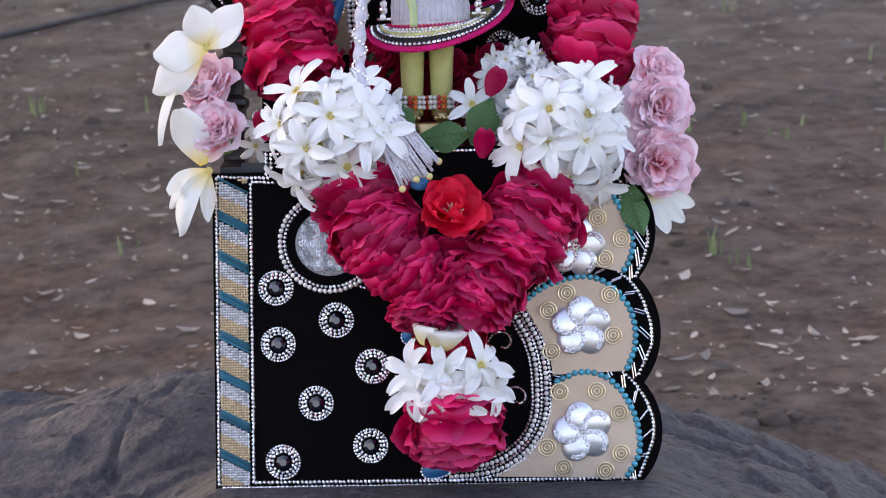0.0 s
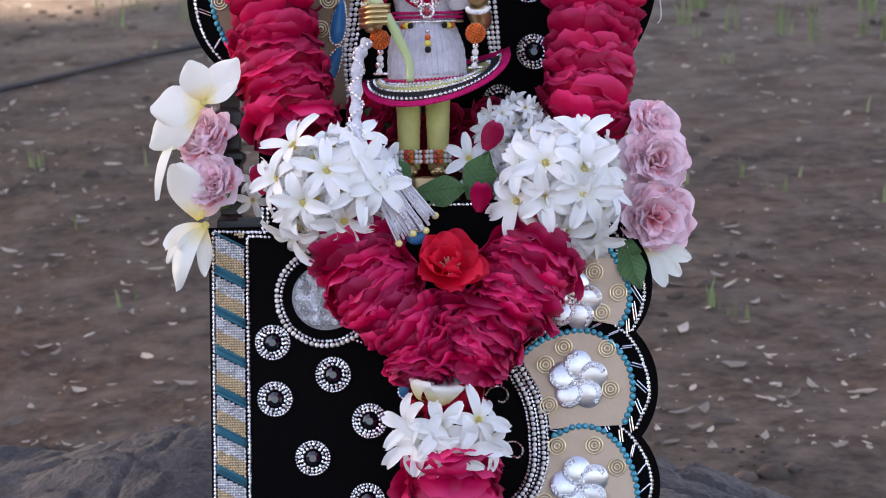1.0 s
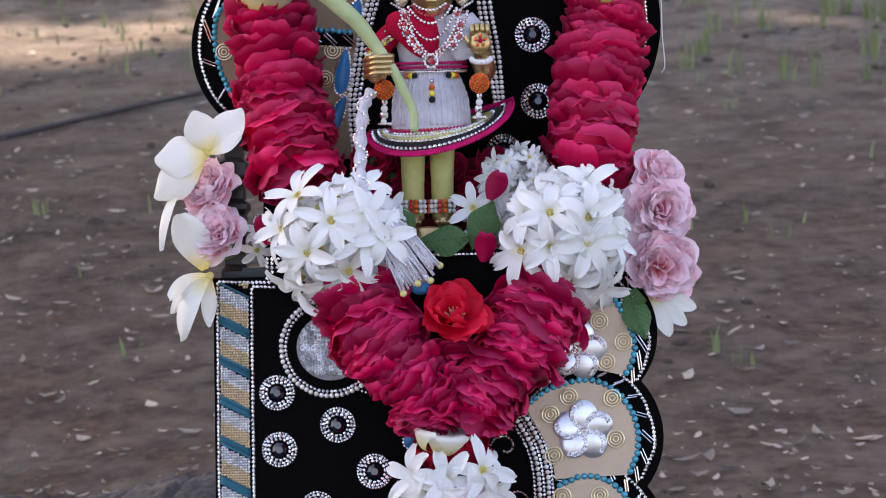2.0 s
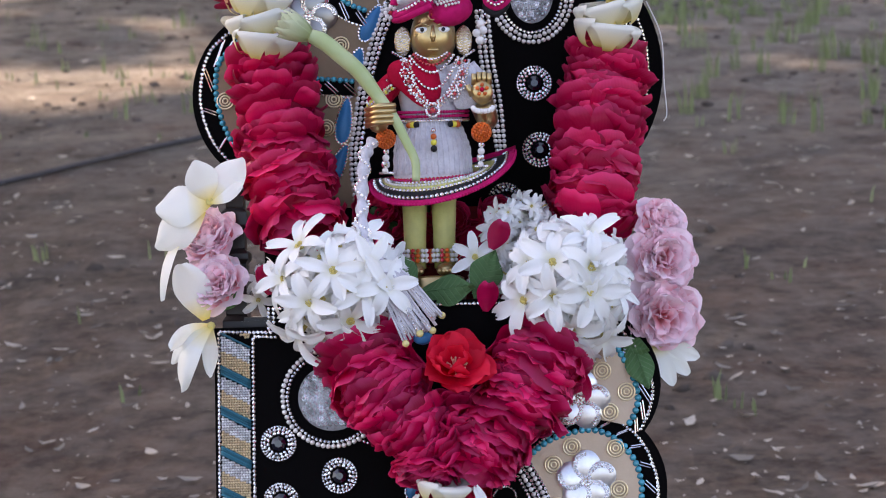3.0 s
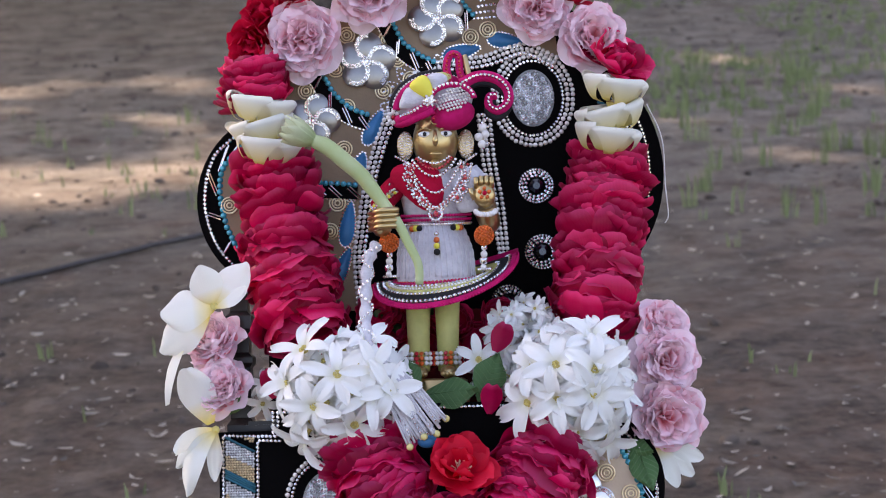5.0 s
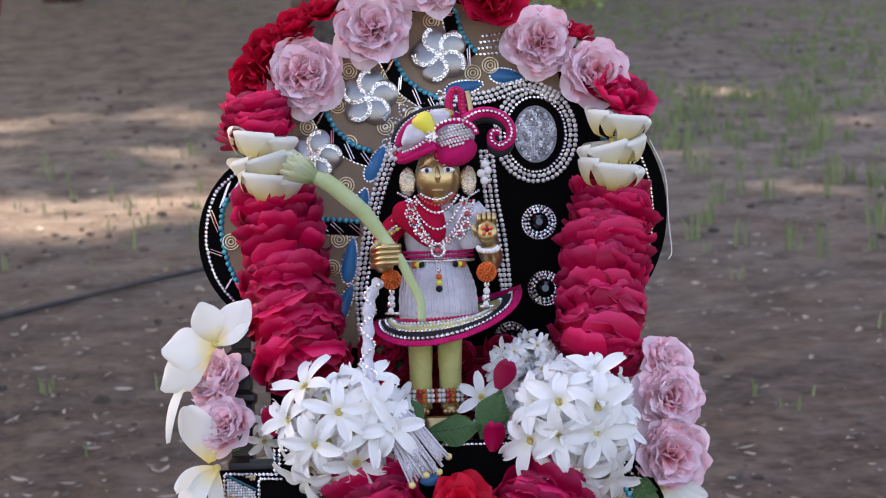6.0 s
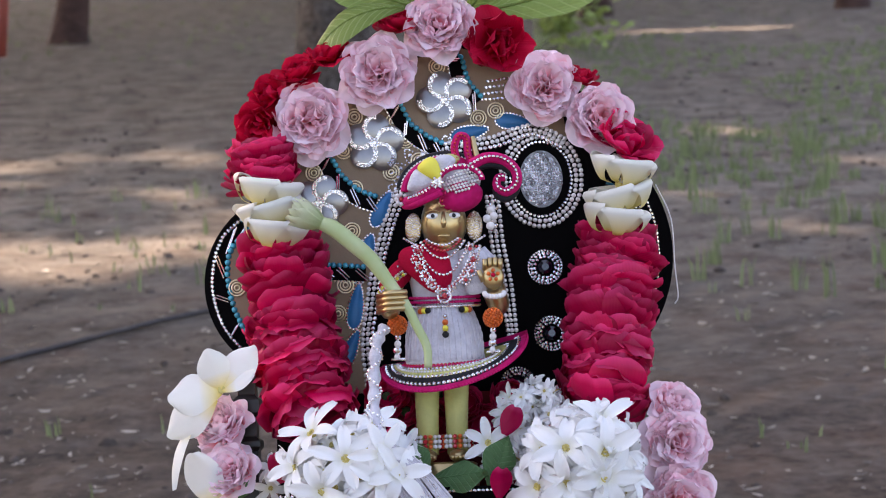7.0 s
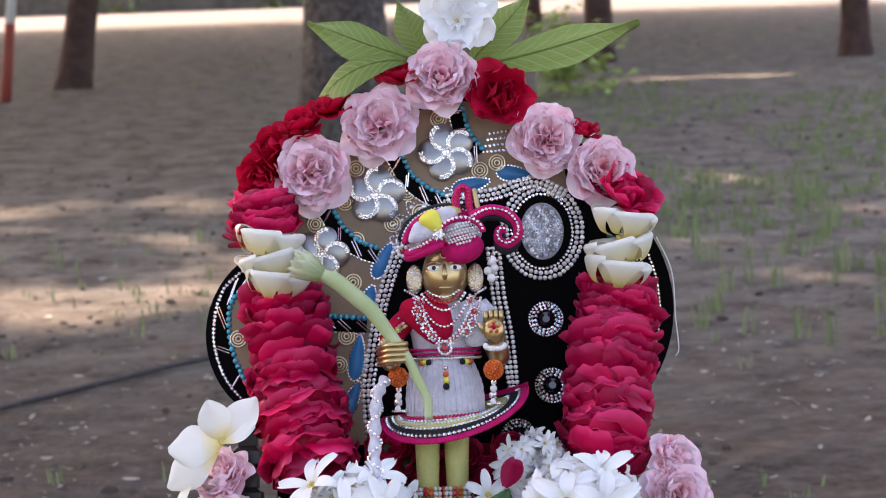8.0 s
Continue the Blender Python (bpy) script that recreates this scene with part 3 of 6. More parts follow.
for k in range(9):
    for n in range(4):
        z0 = 0.0265 - 0.004 + 0.0322 * k + n * 0.0019
        pts = [(-0.1842 + ((z0 - 0.5 * u) / 0.251) * 0.0037 + u, -0.001 - 0.0008 * math.sin(math.pi * u / 0.026), z0 - 0.52 * u + 0.003) for u in np.linspace(0.0015, 0.0255, 7)]
        if z0 < 0.249:
            tube(strip, pts, 0.0011, 6, 2)
part("beaded_strip", strip, [GOLD_BEAD, SILVER_BEAD, TEAL_THREAD], panel, "diagonal bands of silver, gold and teal beads", smooth=True, kind="stuff")


def medallion(parent, x, z, y, scale=1.0):
    s = Shape()
    for r, n, b in ((0.0136, 34, 0.0012), (0.0112, 20, 0.0017), (0.0084, 15, 0.0016)):
        a0 = rng.random()
        beads(s, [(x + scale * r * math.cos(2 * math.pi * (i + a0) / n), z + scale * r * math.sin(2 * math.pi * (i + a0) / n)) for i in range(n)], b * scale, y - 0.0012, 0, ICO1)
    ring = part("medallion", s, GEM, parent, "round rhinestone medallion", smooth=False)
    g = Shape()
    prof = [(0.0062, 0), (0.0060, 0.0022), (0.0030, 0.0040)]
    lathe(g, [(r * scale, h) for r, h in prof], (0, 0, 0), 8, 0, m=Matrix.Translation((x, y - 0.0002, z)) @ Matrix.Rotation(radians(90), 4, "X") @ Matrix.Rotation(radians(rng.uniform(0, 45)), 4, "Z"))
    part("black_stone", g, JET, ring, "faceted black stone", smooth=False)


for x, z in ((-0.1345, 0.1605), (-0.0862, 0.1335), (-0.1336, 0.1148), (-0.0575, 0.0955), (-0.1040, 0.0664), (-0.0606, 0.0309), (-0.1318, 0.0190)):
    medallion(panel, x, z, 0.0)


def mirror_disc(parent, cx, cz, ax, az, y, arms):
    """A glittering oval of small rings inside rows of pearls."""
    s = Shape()
    ring = []
    n = 0
    for i in range(-12, 13):
        for j in range(-14, 15):
            px, pz = i * 0.0046 + (0.0023 if j % 2 else 0), j * 0.0041
            if (px / (ax - 0.002)) ** 2 + (pz / (az - 0.002)) ** 2 < 1:
                ring.append((cx + px, cz + pz))
    for px, pz in ring:
        path = [(px + 0.0018 * math.cos(a), y - 0.0014, pz + 0.0018 * math.sin(a)) for a in np.linspace(0, 2 * math.pi, 9)]
        tube(s, path, 0.00062, 4, 0, False)
        beads(s, [(px, pz)], 0.0010, y - 0.0008)
    for k in range(160):
        a, q = rng.uniform(0, 6.283), math.sqrt(rng.random())
        beads(s, [(cx + (ax - 0.001) * q * math.cos(a), cz + (az - 0.001) * q * math.sin(a))], 0.0009, y - 0.0010)
    el = [(cx + ax * math.cos(a), cz + az * math.sin(a)) for a in np.linspace(0, 2 * math.pi, 41)[:-1]]
    b = Shape()
    plate(b, el, y - 0.0010, y - 0.0001)
    field = part("glitter_oval", b, LAME, parent, "silver glitter oval", smooth=False)
    part("ring_lace", s, GLITTER, field, kind="stuff", smooth=False)
    for k, (g, mat, r, st, ball) in enumerate(arms):
        a0, a1 = (0, 2 * math.pi)
        row(parent, "pearl_row", mat, [(cx + (ax + g) * math.cos(a), cz + (az + g) * math.sin(a)) for a in np.linspace(a0, a1, 60)], st, r, y - 0.001, ball, "oval row of pearls")


mirror_disc(panel, -0.0905, 0.196, 0.0275, 0.0265, 0.0, [(0.0088, GEM, 0.0016, 0.0034, ICO1), (0.0125, PEARL, 0.0021, 0.0043, ICO2)])
for cx, cz, dirn in ((0.0480, 0.1120, 1), (0.0590, 0.0670, 1)):
    path = [(cx + (0.0112 - 0.0014 * k) * math.cos(2.6 - k * 0.75), cz + (0.0112 - 0.0014 * k) * math.sin(2.6 - k * 0.75)) for k in np.linspace(-0.6, 6.4, 40)]
    row(panel, "curl", GEM, path, 0.0026, 0.0014, -0.001, ICO1, "curl of rhinestones", False)
row(panel, "curl", GEM, smooth_path([(-0.075, 0.166), (-0.066, 0.160), (-0.055, 0.158)], 6), 0.003, 0.0014, -0.001, ICO1, "", False)


def silver_flower(parent, x, z, y, r, turn, metal=SILVER):
    """A brooch of five domed silver lobes that overlap in a swirl, each with a crescent of stones."""
    s, g = Shape(), Shape()
    rnd = random.Random(int(1e5 * abs(x + z)))
    n, rings, lobe = 28, 6, 0.50 * r

    def on_lobe(k, rho, phi):
        th = turn + 2 * math.pi * k / 5
        side = rho * math.sin(phi)
        u, w = 0.50 * r + lobe * rho * math.cos(phi) * 1.02, lobe * side * 0.96
        h = 0.0012 + 0.0030 * (1 - rho * rho) ** 0.6 + 0.0016 * side * (1 - 0.3 * rho) + 0.0006
        return x + u * math.cos(th) - w * math.sin(th), y - max(0.0002, h), z + u * math.sin(th) + w * math.cos(th)

    for k in range(5):
        v = [on_lobe(k, 0.0, 0.0)] + [on_lobe(k, i / rings, 2 * math.pi * j / n) for i in range(1, rings + 1) for j in range(n)]
        f = [(0, 1 + (j + 1) % n, 1 + j) for j in range(n)]
        f += [(1 + i * n + j, 1 + i * n + (j + 1) % n, 1 + (i + 1) * n + (j + 1) % n, 1 + (i + 1) * n + j) for i in range(rings - 1) for j in range(n)]
        s.add(v, f)
        for lane in range(3):
            for phi in np.linspace(0.10, 2.9, 24 - 3 * lane):
                p = on_lobe(k, 0.86 - 0.10 * lane + rnd.uniform(-0.03, 0.03), phi + rnd.uniform(-0.05, 0.05))
                beads(g, [(p[0], p[1] - 0.0002, p[2])], rnd.uniform(0.0007, 0.0011), 0)
    for q, m in ((0.0, 1), (0.13, 8)):
        beads(g, [(x + r * q * math.cos(2 * math.pi * k / m), y - 0.0046, z + r * q * math.sin(2 * math.pi * k / m)) for k in range(m)], 0.0016 if m > 1 else 0.0022, 0)
    ob = part("silver_flower", s, metal, parent, "silver five-petalled brooch")
    part("stone_setting", g, GEM, ob, "small clear stones", smooth=False, kind="stuff")


silver_flower(panel, 0.1110, 0.1246, -0.002, 0.0245, 0.3)
silver_flower(panel, 0.1110, 0.0392, -0.002, 0.0245, 0.5)
silver_flower(panel, 0.1080, 0.1890, -0.002, 0.0240, 0.1)


def coil(parent, x, z, y, r=0.0068):
    s = Shape()
    for q in (1.0, 0.66, 0.32):
        tube(s, [(x + r * q * math.cos(a), y - 0.0034, z + r * q * math.sin(a)) for a in np.linspace(0, 2 * math.pi, 17)], 0.00075, 5, 0, False)
    part("gold_coil", s, COIL, parent, "flat coil of gold wire")


for x, z in ((0.100, 0.152), (0.135, 0.150), (0.085, 0.138), (0.137, 0.117), (0.087, 0.105), (0.123, 0.072), (0.141, 0.054), (0.082, 0.027), (0.095, 0.010), (0.129, 0.007), (0.142, 0.021), (0.093, 0.072), (0.126, 0.212), (0.145, 0.195), (0.131, 0.179)):
    coil(panel, x, z, 0.0)

# back board: satin field left of the pearl spine
spine = smooth_path([(-0.072, 0.352), (-0.075, 0.394), (-0.071, 0.422), (-0.064, 0.461), (-0.050, 0.505), (-0.034, 0.536), (-0.008, 0.560), (0.040, 0.566), (0.075, 0.576), (0.105, 0.562)], 6)
lobe_t = smooth_path([(-0.166, 0.497), (-0.172, 0.491), (-0.184, 0.479), (-0.188, 0.460), (-0.185, 0.436), (-0.177, 0.414), (-0.160, 0.390)], 5)
lobe_r = smooth_path([(-0.164, 0.509), (-0.174, 0.504), (-0.191, 0.489), (-0.200, 0.465), (-0.200, 0.436), (-0.189, 0.407), (-0.170, 0.386)], 5)
fabric(board, list(lobe_t) + [(-0.150, 0.352)] + list(spine) + [(0.100, 0.605), (0.06, 0.632), (0.015, 0.645), (-0.036, 0.634), (-0.084, 0.600), (-0.122, 0.560), (-0.156, 0.515)], BY, SHADED_SATIN, "beige satin field in a shaded tone")
row(board, "teal_bead_row", TEAL, lobe_t, 0.0052, 0.0027, BY - 0.002, ICO2, "row of teal pearls")
row(board, "rhinestone_row", GEM, lobe_r, 0.0036, 0.0019, BY - 0.001, ICO1, "row of rhinestones", False)
bars(board, offset(lobe_t, -0.0025), offset(lobe_r, 0.002), 0.021, BY - 0.001)
for pts in ([(-0.108, 0.575), (-0.097, 0.554), (-0.087, 0.537), (-0.073, 0.524), (-0.058, 0.518)], [(-0.047, 0.617), (-0.036, 0.597), (-0.028, 0.581), (-0.014, 0.569), (0.000, 0.562)], [(-0.150, 0.463), (-0.111, 0.462), (-0.094, 0.461), (-0.070, 0.459)], [(0.012, 0.642), (0.018, 0.634), (0.022, 0.617), (0.034, 0.600)]):
    p = smooth_path(pts, 6)
    velvet_band(board, offset(p, -0.001), -0.0115, BY)
    row(board, "teal_bead_row", TEAL, p, 0.0050, 0.0026, BY - 0.004, ICO2, "row of teal pearls")
    row(board, "rhinestone_row", GEM, offset(p, -0.0130), 0.0034, 0.0016, BY - 0.003, ICO1, "row of rhinestones", False)
    bars(board, offset(p, -0.0028), offset(p, -0.0112), 0.017, BY - 0.005)
for d in (0.0, -0.0042, -0.0084):
    row(board, "pearl_row", GEM if d == -0.0084 else PEARL, offset(spine, d), 0.0043, 0.0021, BY - 0.003, ICO2, "curved pearl row")
for x, z, a, l in ((-0.055, 0.508, 62, 0.017), (-0.068, 0.476, 70, 0.012), (-0.0795, 0.426, 80, 0.020), (-0.0865, 0.388, 64, 0.020), (0.022, 0.5705, 12, 0.017), (0.060, 0.5790, -8, 0.016), (-0.006, 0.010, 5, 0.014), (-0.026, 0.122, 70, 0.010)):
    front = z < 0.2
    y = 0.0 if front else BY - 0.002
    s, g = Shape(), Shape()
    ca, sa = math.cos(radians(a)), math.sin(radians(a))
    out = [(l * math.cos(t), 0.0065 * math.sin(t) * (1 - 0.35 * math.cos(t))) for t in np.linspace(0, 2 * math.pi, 25)[:-1]]
    out = [(x + ca * p - sa * q, z + sa * p + ca * q) for p, q in out]
    v = [(x, y - 0.0035, z)] + [(x + (p - x) * 0.6, y - 0.003, z + (q - z) * 0.6) for p, q in out] + [(p, y, q) for p, q in out]
    s.add(v, [(0, 1 + (i + 1) % 24, 1 + i) for i in range(24)] + [(1 + i, 1 + (i + 1) % 24, 25 + (i + 1) % 24, 25 + i) for i in range(24)])
    leaf = part("blue_leaf", s, BLUE_SILK, panel if front else board, "padded blue silk leaf")
    beads(g, spaced(out + out[:1], 0.0029)[0], 0.0014, y - 0.001)
    part("rhinestone_edge", g, GEM, leaf, kind="stuff", smooth=False)
mirror_disc(board, 0.0815, 0.529, 0.0185, 0.0245, BY, [(0.0075, GEM, 0.0016, 0.0034, ICO1), (0.0115, PEARL, 0.0021, 0.0043, ICO2), (0.0160, PEARL, 0.0021, 0.0043, ICO2)])
for x, z in ((0.082, 0.4535), (0.0853, 0.397), (0.055, 0.355), (0.100, 0.325)):
    medallion(board, x, z, BY, 1.05)
silver_flower(board, -0.0594, 0.5644, BY - 0.003, 0.0255, 0.2, SHADED_SILVER)
silver_flower(board, 0.0025, 0.5996, BY - 0.003, 0.0255, 0.6, SHADED_SILVER)
silver_flower(board, -0.1070, 0.5150, BY - 0.003, 0.0240, 0.0, SHADED_SILVER)
for x, z in ((-0.076, 0.588), (-0.042, 0.583), (-0.033, 0.566), (-0.086, 0.559), (-0.112, 0.541), (-0.046, 0.539), (-0.004, 0.629), (0.045, 0.589), (-0.081, 0.490), (-0.088, 0.444), (-0.0775, 0.526), (-0.095, 0.420), (-0.180, 0.445), (-0.022, 0.548), (0.030, 0.583), (-0.100, 0.395)):
    coil(board, x, z, BY)

def drop_motif(parent, x, z, y, turn):
    """A drop-shaped ring of stones about a larger one."""
    g = Shape()
    pts = []
    for t in np.linspace(0, 2 * math.pi, 15)[:-1]:
        p, q = 0.0068 * math.cos(t), 0.0045 * math.sin(t) * (1 - 0.45 * math.cos(t))
        pts.append((x + p * math.cos(turn) - q * math.sin(turn), z + p * math.sin(turn) + q * math.cos(turn)))
    beads(g, pts, 0.0011, y - 0.001)
    beads(g, [(x, z)], 0.0022, y - 0.001, 0, ICO2)
    part("drop_motif", g, GEM, parent, "drop of rhinestones", smooth=False)


for x, z, turn in ((-0.0294, 0.5529, 2.2), (-0.0161, 0.5603, 1.9), (0.0013, 0.5621, 1.6), (-0.0379, 0.5420, 2.5), (-0.0423, 0.5247, 2.8), (-0.0401, 0.5344, 2.6)):
    drop_motif(board, x, z, BY - 0.002, turn)
for k in range(4):
    row(board, "rhinestone_row", GEM, [(0.0376 - 0.002 * k, 0.6143 - 0.0052 * k), (0.0687 + 0.003 * k, 0.6187 - 0.0058 * k)], 0.0036, 0.0016, BY - 0.003, ICO1, "short row of rhinestones", False)
for d in (0.0, -0.0075, -0.0115):
    edge = arc3((0.150, 0.386), (0.179, 0.462), (0.160, 0.528), 20)
    row(board, "rhinestone_row", GEM, [(p[0] + d, p[1]) for p in edge], 0.0034, 0.0016, BY - 0.001, ICO1, "border row of rhinestones", False)
s = Shape()
for k in range(20):
    z = 0.392 + 0.0068 * k
    x = 0.180 - 0.00165 * (k - 9.5) ** 2 * 0.2 - 0.0075
    tube(s, [(x, BY - 0.001, z), (x - 0.006, BY - 0.001, z + 0.003)], 0.0016, 6)
part("teal_stitching", s, TEAL_THREAD, board, kind="stuff")
s = Shape()
tube(s, smooth_path([(0.178, BY - 0.008, 0.520), (0.190, BY - 0.006, 0.490), (0.1915, BY - 0.006, 0.450), (0.1930, BY - 0.006, 0.425), (0.190, BY - 0.006, 0.418)], 6), 0.0006, 6)
part("loose_thread", s, PEARL_WHITE, shrine, "loose pale thread end")

# ---- flowers ----
CRIMSON = petal_material("crimson_petal", (0.60, 0.004, 0.070), (0.86, 0.060, 0.210), 0.80, 1.08, 0.42, 0.45, 0.34, 0.12, 0.28)
MAGENTA = petal_material("magenta_petal", (0.60, 0.003, 0.078), (0.86, 0.065, 0.240), 0.80, 1.08, 0.45, 0.45, 0.34, 0.12, 0.28)
SCARLET = petal_material("scarlet_petal", (0.50, 0.003, 0.028), (0.60, 0.012, 0.055), 0.5, 1.1, 0.25, 0.5, 0.25)
PINK = petal_material("pink_petal", (0.97, 0.50, 0.59), (0.98, 0.80, 0.87), 0.05, 0.65, 0.07, 0.55, 0.22, 0.05)
PINK_HEART = petal_material("deep_pink_petal", (0.96, 0.28, 0.34), (0.98, 0.72, 0.79), 0.22, 0.80, 0.10, 0.55, 0.22, 0.06)
JASMINE = petal_material("white_petal", (0.82, 0.80, 0.66), (0.88, 0.88, 0.87), 0.0, 0.35, 0.04, 0.5, 0.22, 0.08)
CREAM = petal_material("cream_petal", (0.84, 0.66, 0.14), (0.82, 0.83, 0.78), 0.0, 0.42, 0.03, 0.45, 0.25, 0.05)
PALE = petal_material("pale_petal", (0.82, 0.66, 0.18), (0.85, 0.84, 0.77), 0.16, 0.60, 0.03, 0.45, 0.30, 0.05)
STAMEN = material("yellow_stamen", (0.62, 0.50, 0.16), 0.7, spread=0.2)
LEAF = petal_material("green_leaf", (0.17, 0.25, 0.060), (0.25, 0.34, 0.11), 0.2, 1.0, 0.15, 0.38, 0.22, 0.18)
LEAF_DARK = petal_material("dull_green_leaf", (0.075, 0.17, 0.065), (0.10, 0.21, 0.085), 0.2, 1.0, 0.12, 0.5, 0.15, 0.18)


def leaf_veins(mt, colour, count):
    """Pale side veins that sweep from the midrib to the rim, as colour and relief."""
    nt = mt.node_tree
    b = nt.nodes["Principled BSDF"]
    sep = nt.nodes.new("ShaderNodeSeparateXYZ")
    nt.links.new(nt.nodes.new("ShaderNodeTexCoord").outputs["UV"], sep.inputs[0])

    def calc(op, p, q):
        n = nt.nodes.new("ShaderNodeMath")
        n.operation = op
        for i, w in enumerate((p, q)):
            if isinstance(w, (int, float)):
                n.inputs[i].default_value = w
            else:
                nt.links.new(w, n.inputs[i])
        return n.outputs[0]

    away = calc("ABSOLUTE", calc("SUBTRACT", sep.outputs[0], 0.5), 0.0)
    wave = calc("PINGPONG", calc("MULTIPLY", calc("SUBTRACT", sep.outputs[1], calc("MULTIPLY", away, 0.42)), float(count)), 0.5)
    line = nt.nodes.new("ShaderNodeMapRange")
    line.inputs[1].default_value, line.inputs[2].default_value, line.inputs[3].default_value, line.inputs[4].default_value = 0.0, 0.16, 0.55, 0.0
    nt.links.new(wave, line.inputs[0])
    mx = nt.nodes.new("ShaderNodeMix")
    mx.data_type = "RGBA"
    nt.links.new(line.outputs[0], mx.inputs[0])
    nt.links.new(b.inputs["Base Color"].links[0].from_socket, mx.inputs[6])
    mx.inputs[7].default_value = (*colour, 1)
    nt.links.new(mx.outputs[2], b.inputs["Base Color"])
    bp = nt.nodes.new("ShaderNodeBump")
    bp.inputs["Strength"].default_value, bp.inputs["Distance"].default_value = 0.5, 0.0015
    bp.invert = True
    nt.links.new(line.outputs[0], bp.inputs["Height"])
    nt.links.new(b.inputs["Normal"].links[0].from_socket, bp.inputs["Normal"])
    nt.links.new(bp.outputs[0], b.inputs["Normal"])


leaf_veins(LEAF, (0.34, 0.42, 0.17), 11)
leaf_veins(LEAF_DARK, (0.16, 0.26, 0.13), 9)
STEM = material("pale_green_stem", (0.36, 0.44, 0.20), 0.5, grain=(30.0, (0.46, 0.50, 0.30), 0.6), bump=(150.0, 0.2, 0.001))


def petal(length, width, bend, cup=0.2, ruffle=0.0, tip=0.25, phase=0.0, nu=6, nv=7, point=0.0, neck=0.25, rag=0.0):
    """A petal from its base at the origin along +z: bend (start, end) in radians away from the axis towards -y, cup across."""
    v, uv = [], []
    y = z = 0.0
    rows = []
    for i in range(nv + 1):
        t = i / nv
        th = bend[0] + (bend[1] - bend[0]) * t
        if i:
            z += math.cos(th) * length / nv
            y -= math.sin(th) * length / nv
        rows.append((y, z, th, t))
    for y, z, th, t in rows:
        grow = neck + (1 - neck) * math.sin(min(1.0, t / 0.62) * math.pi / 2)
        close = 1.0 if t < 0.6 else math.sqrt(max(0.0, 1 - ((t - 0.6) / 0.4) ** 2 * (1 - tip))) * (1 - point * ((t - 0.6) / 0.4) ** 1.2)
        half = width / 2 * grow * close
        for j in range(nu + 1):
            u = 2 * j / nu - 1
            lift = cup * width * 0.5 * u * u * (0.3 + 0.7 * t) + ruffle * t * t * math.sin(5.2 * u + phase + 2 * t) + 0.30 * ruffle * t * math.sin(10 * u + 2.3 * phase)
            back = (1 - u * u) * 0.10 * length * t * t * (1 - point) + rag * length * t ** 4 * (math.sin(7.3 * u + 3 * phase) + 0.7 * math.sin(13.1 * u + 5 * phase))
            v.append((half * u, y + math.cos(th) * lift - math.sin(th) * back, z + math.sin(th) * lift + math.cos(th) * back))
            uv.append((0.5 + 0.5 * u * close, t))
    k = nu + 1
    return v, [(i * k + j, i * k + j + 1, (i + 1) * k + j + 1, (i + 1) * k + j) for i in range(nv) for j in range(nu)], uv


def around(angle, radius=0.0, lift=0.0):
    """The pose of a petal at an angle about the flower's axis, its outside turned away from it."""
    return Matrix.Rotation(angle, 4, "Z") @ Matrix.Translation((0, -radius, lift))


def facing(place, way, spin=0.0):
    """A pose whose z axis points along way."""
    q = Vector(way).to_track_quat("Z", "Y").to_matrix().to_4x4()
    return Matrix.Translation(place) @ q @ Matrix.Rotation(spin, 4, "Z")


ROPE_PETALS = {}


def rope_petals(mat):
    """Petal meshes that all roses of a garland share, for a rose of radius 1."""
    if mat.name not in ROPE_PETALS:
        rnd = random.Random(len(ROPE_PETALS) + 40)
        made = []
        for k in range(18):
            s = Shape()
            end = rnd.uniform(0.45, 1.10) if k % 3 == 0 else rnd.uniform(-0.15, 0.50)
            p = petal(rnd.uniform(0.86, 1.06), rnd.uniform(0.95, 1.45), (1.70 + rnd.uniform(-0.18, 0.15), end), rnd.uniform(0.10, 0.42), rnd.uniform(0.016, 0.050), 0.50, rnd.uniform(0, 6.3), 12, 9, 0.0, 0.30, rnd.uniform(0.004, 0.018))
            s.add(p[0], p[1], 0, p[2])
            made.append(s.mesh("petal", [mat]))
        ROPE_PETALS[mat.name] = made
    return ROPE_PETALS[mat.name]


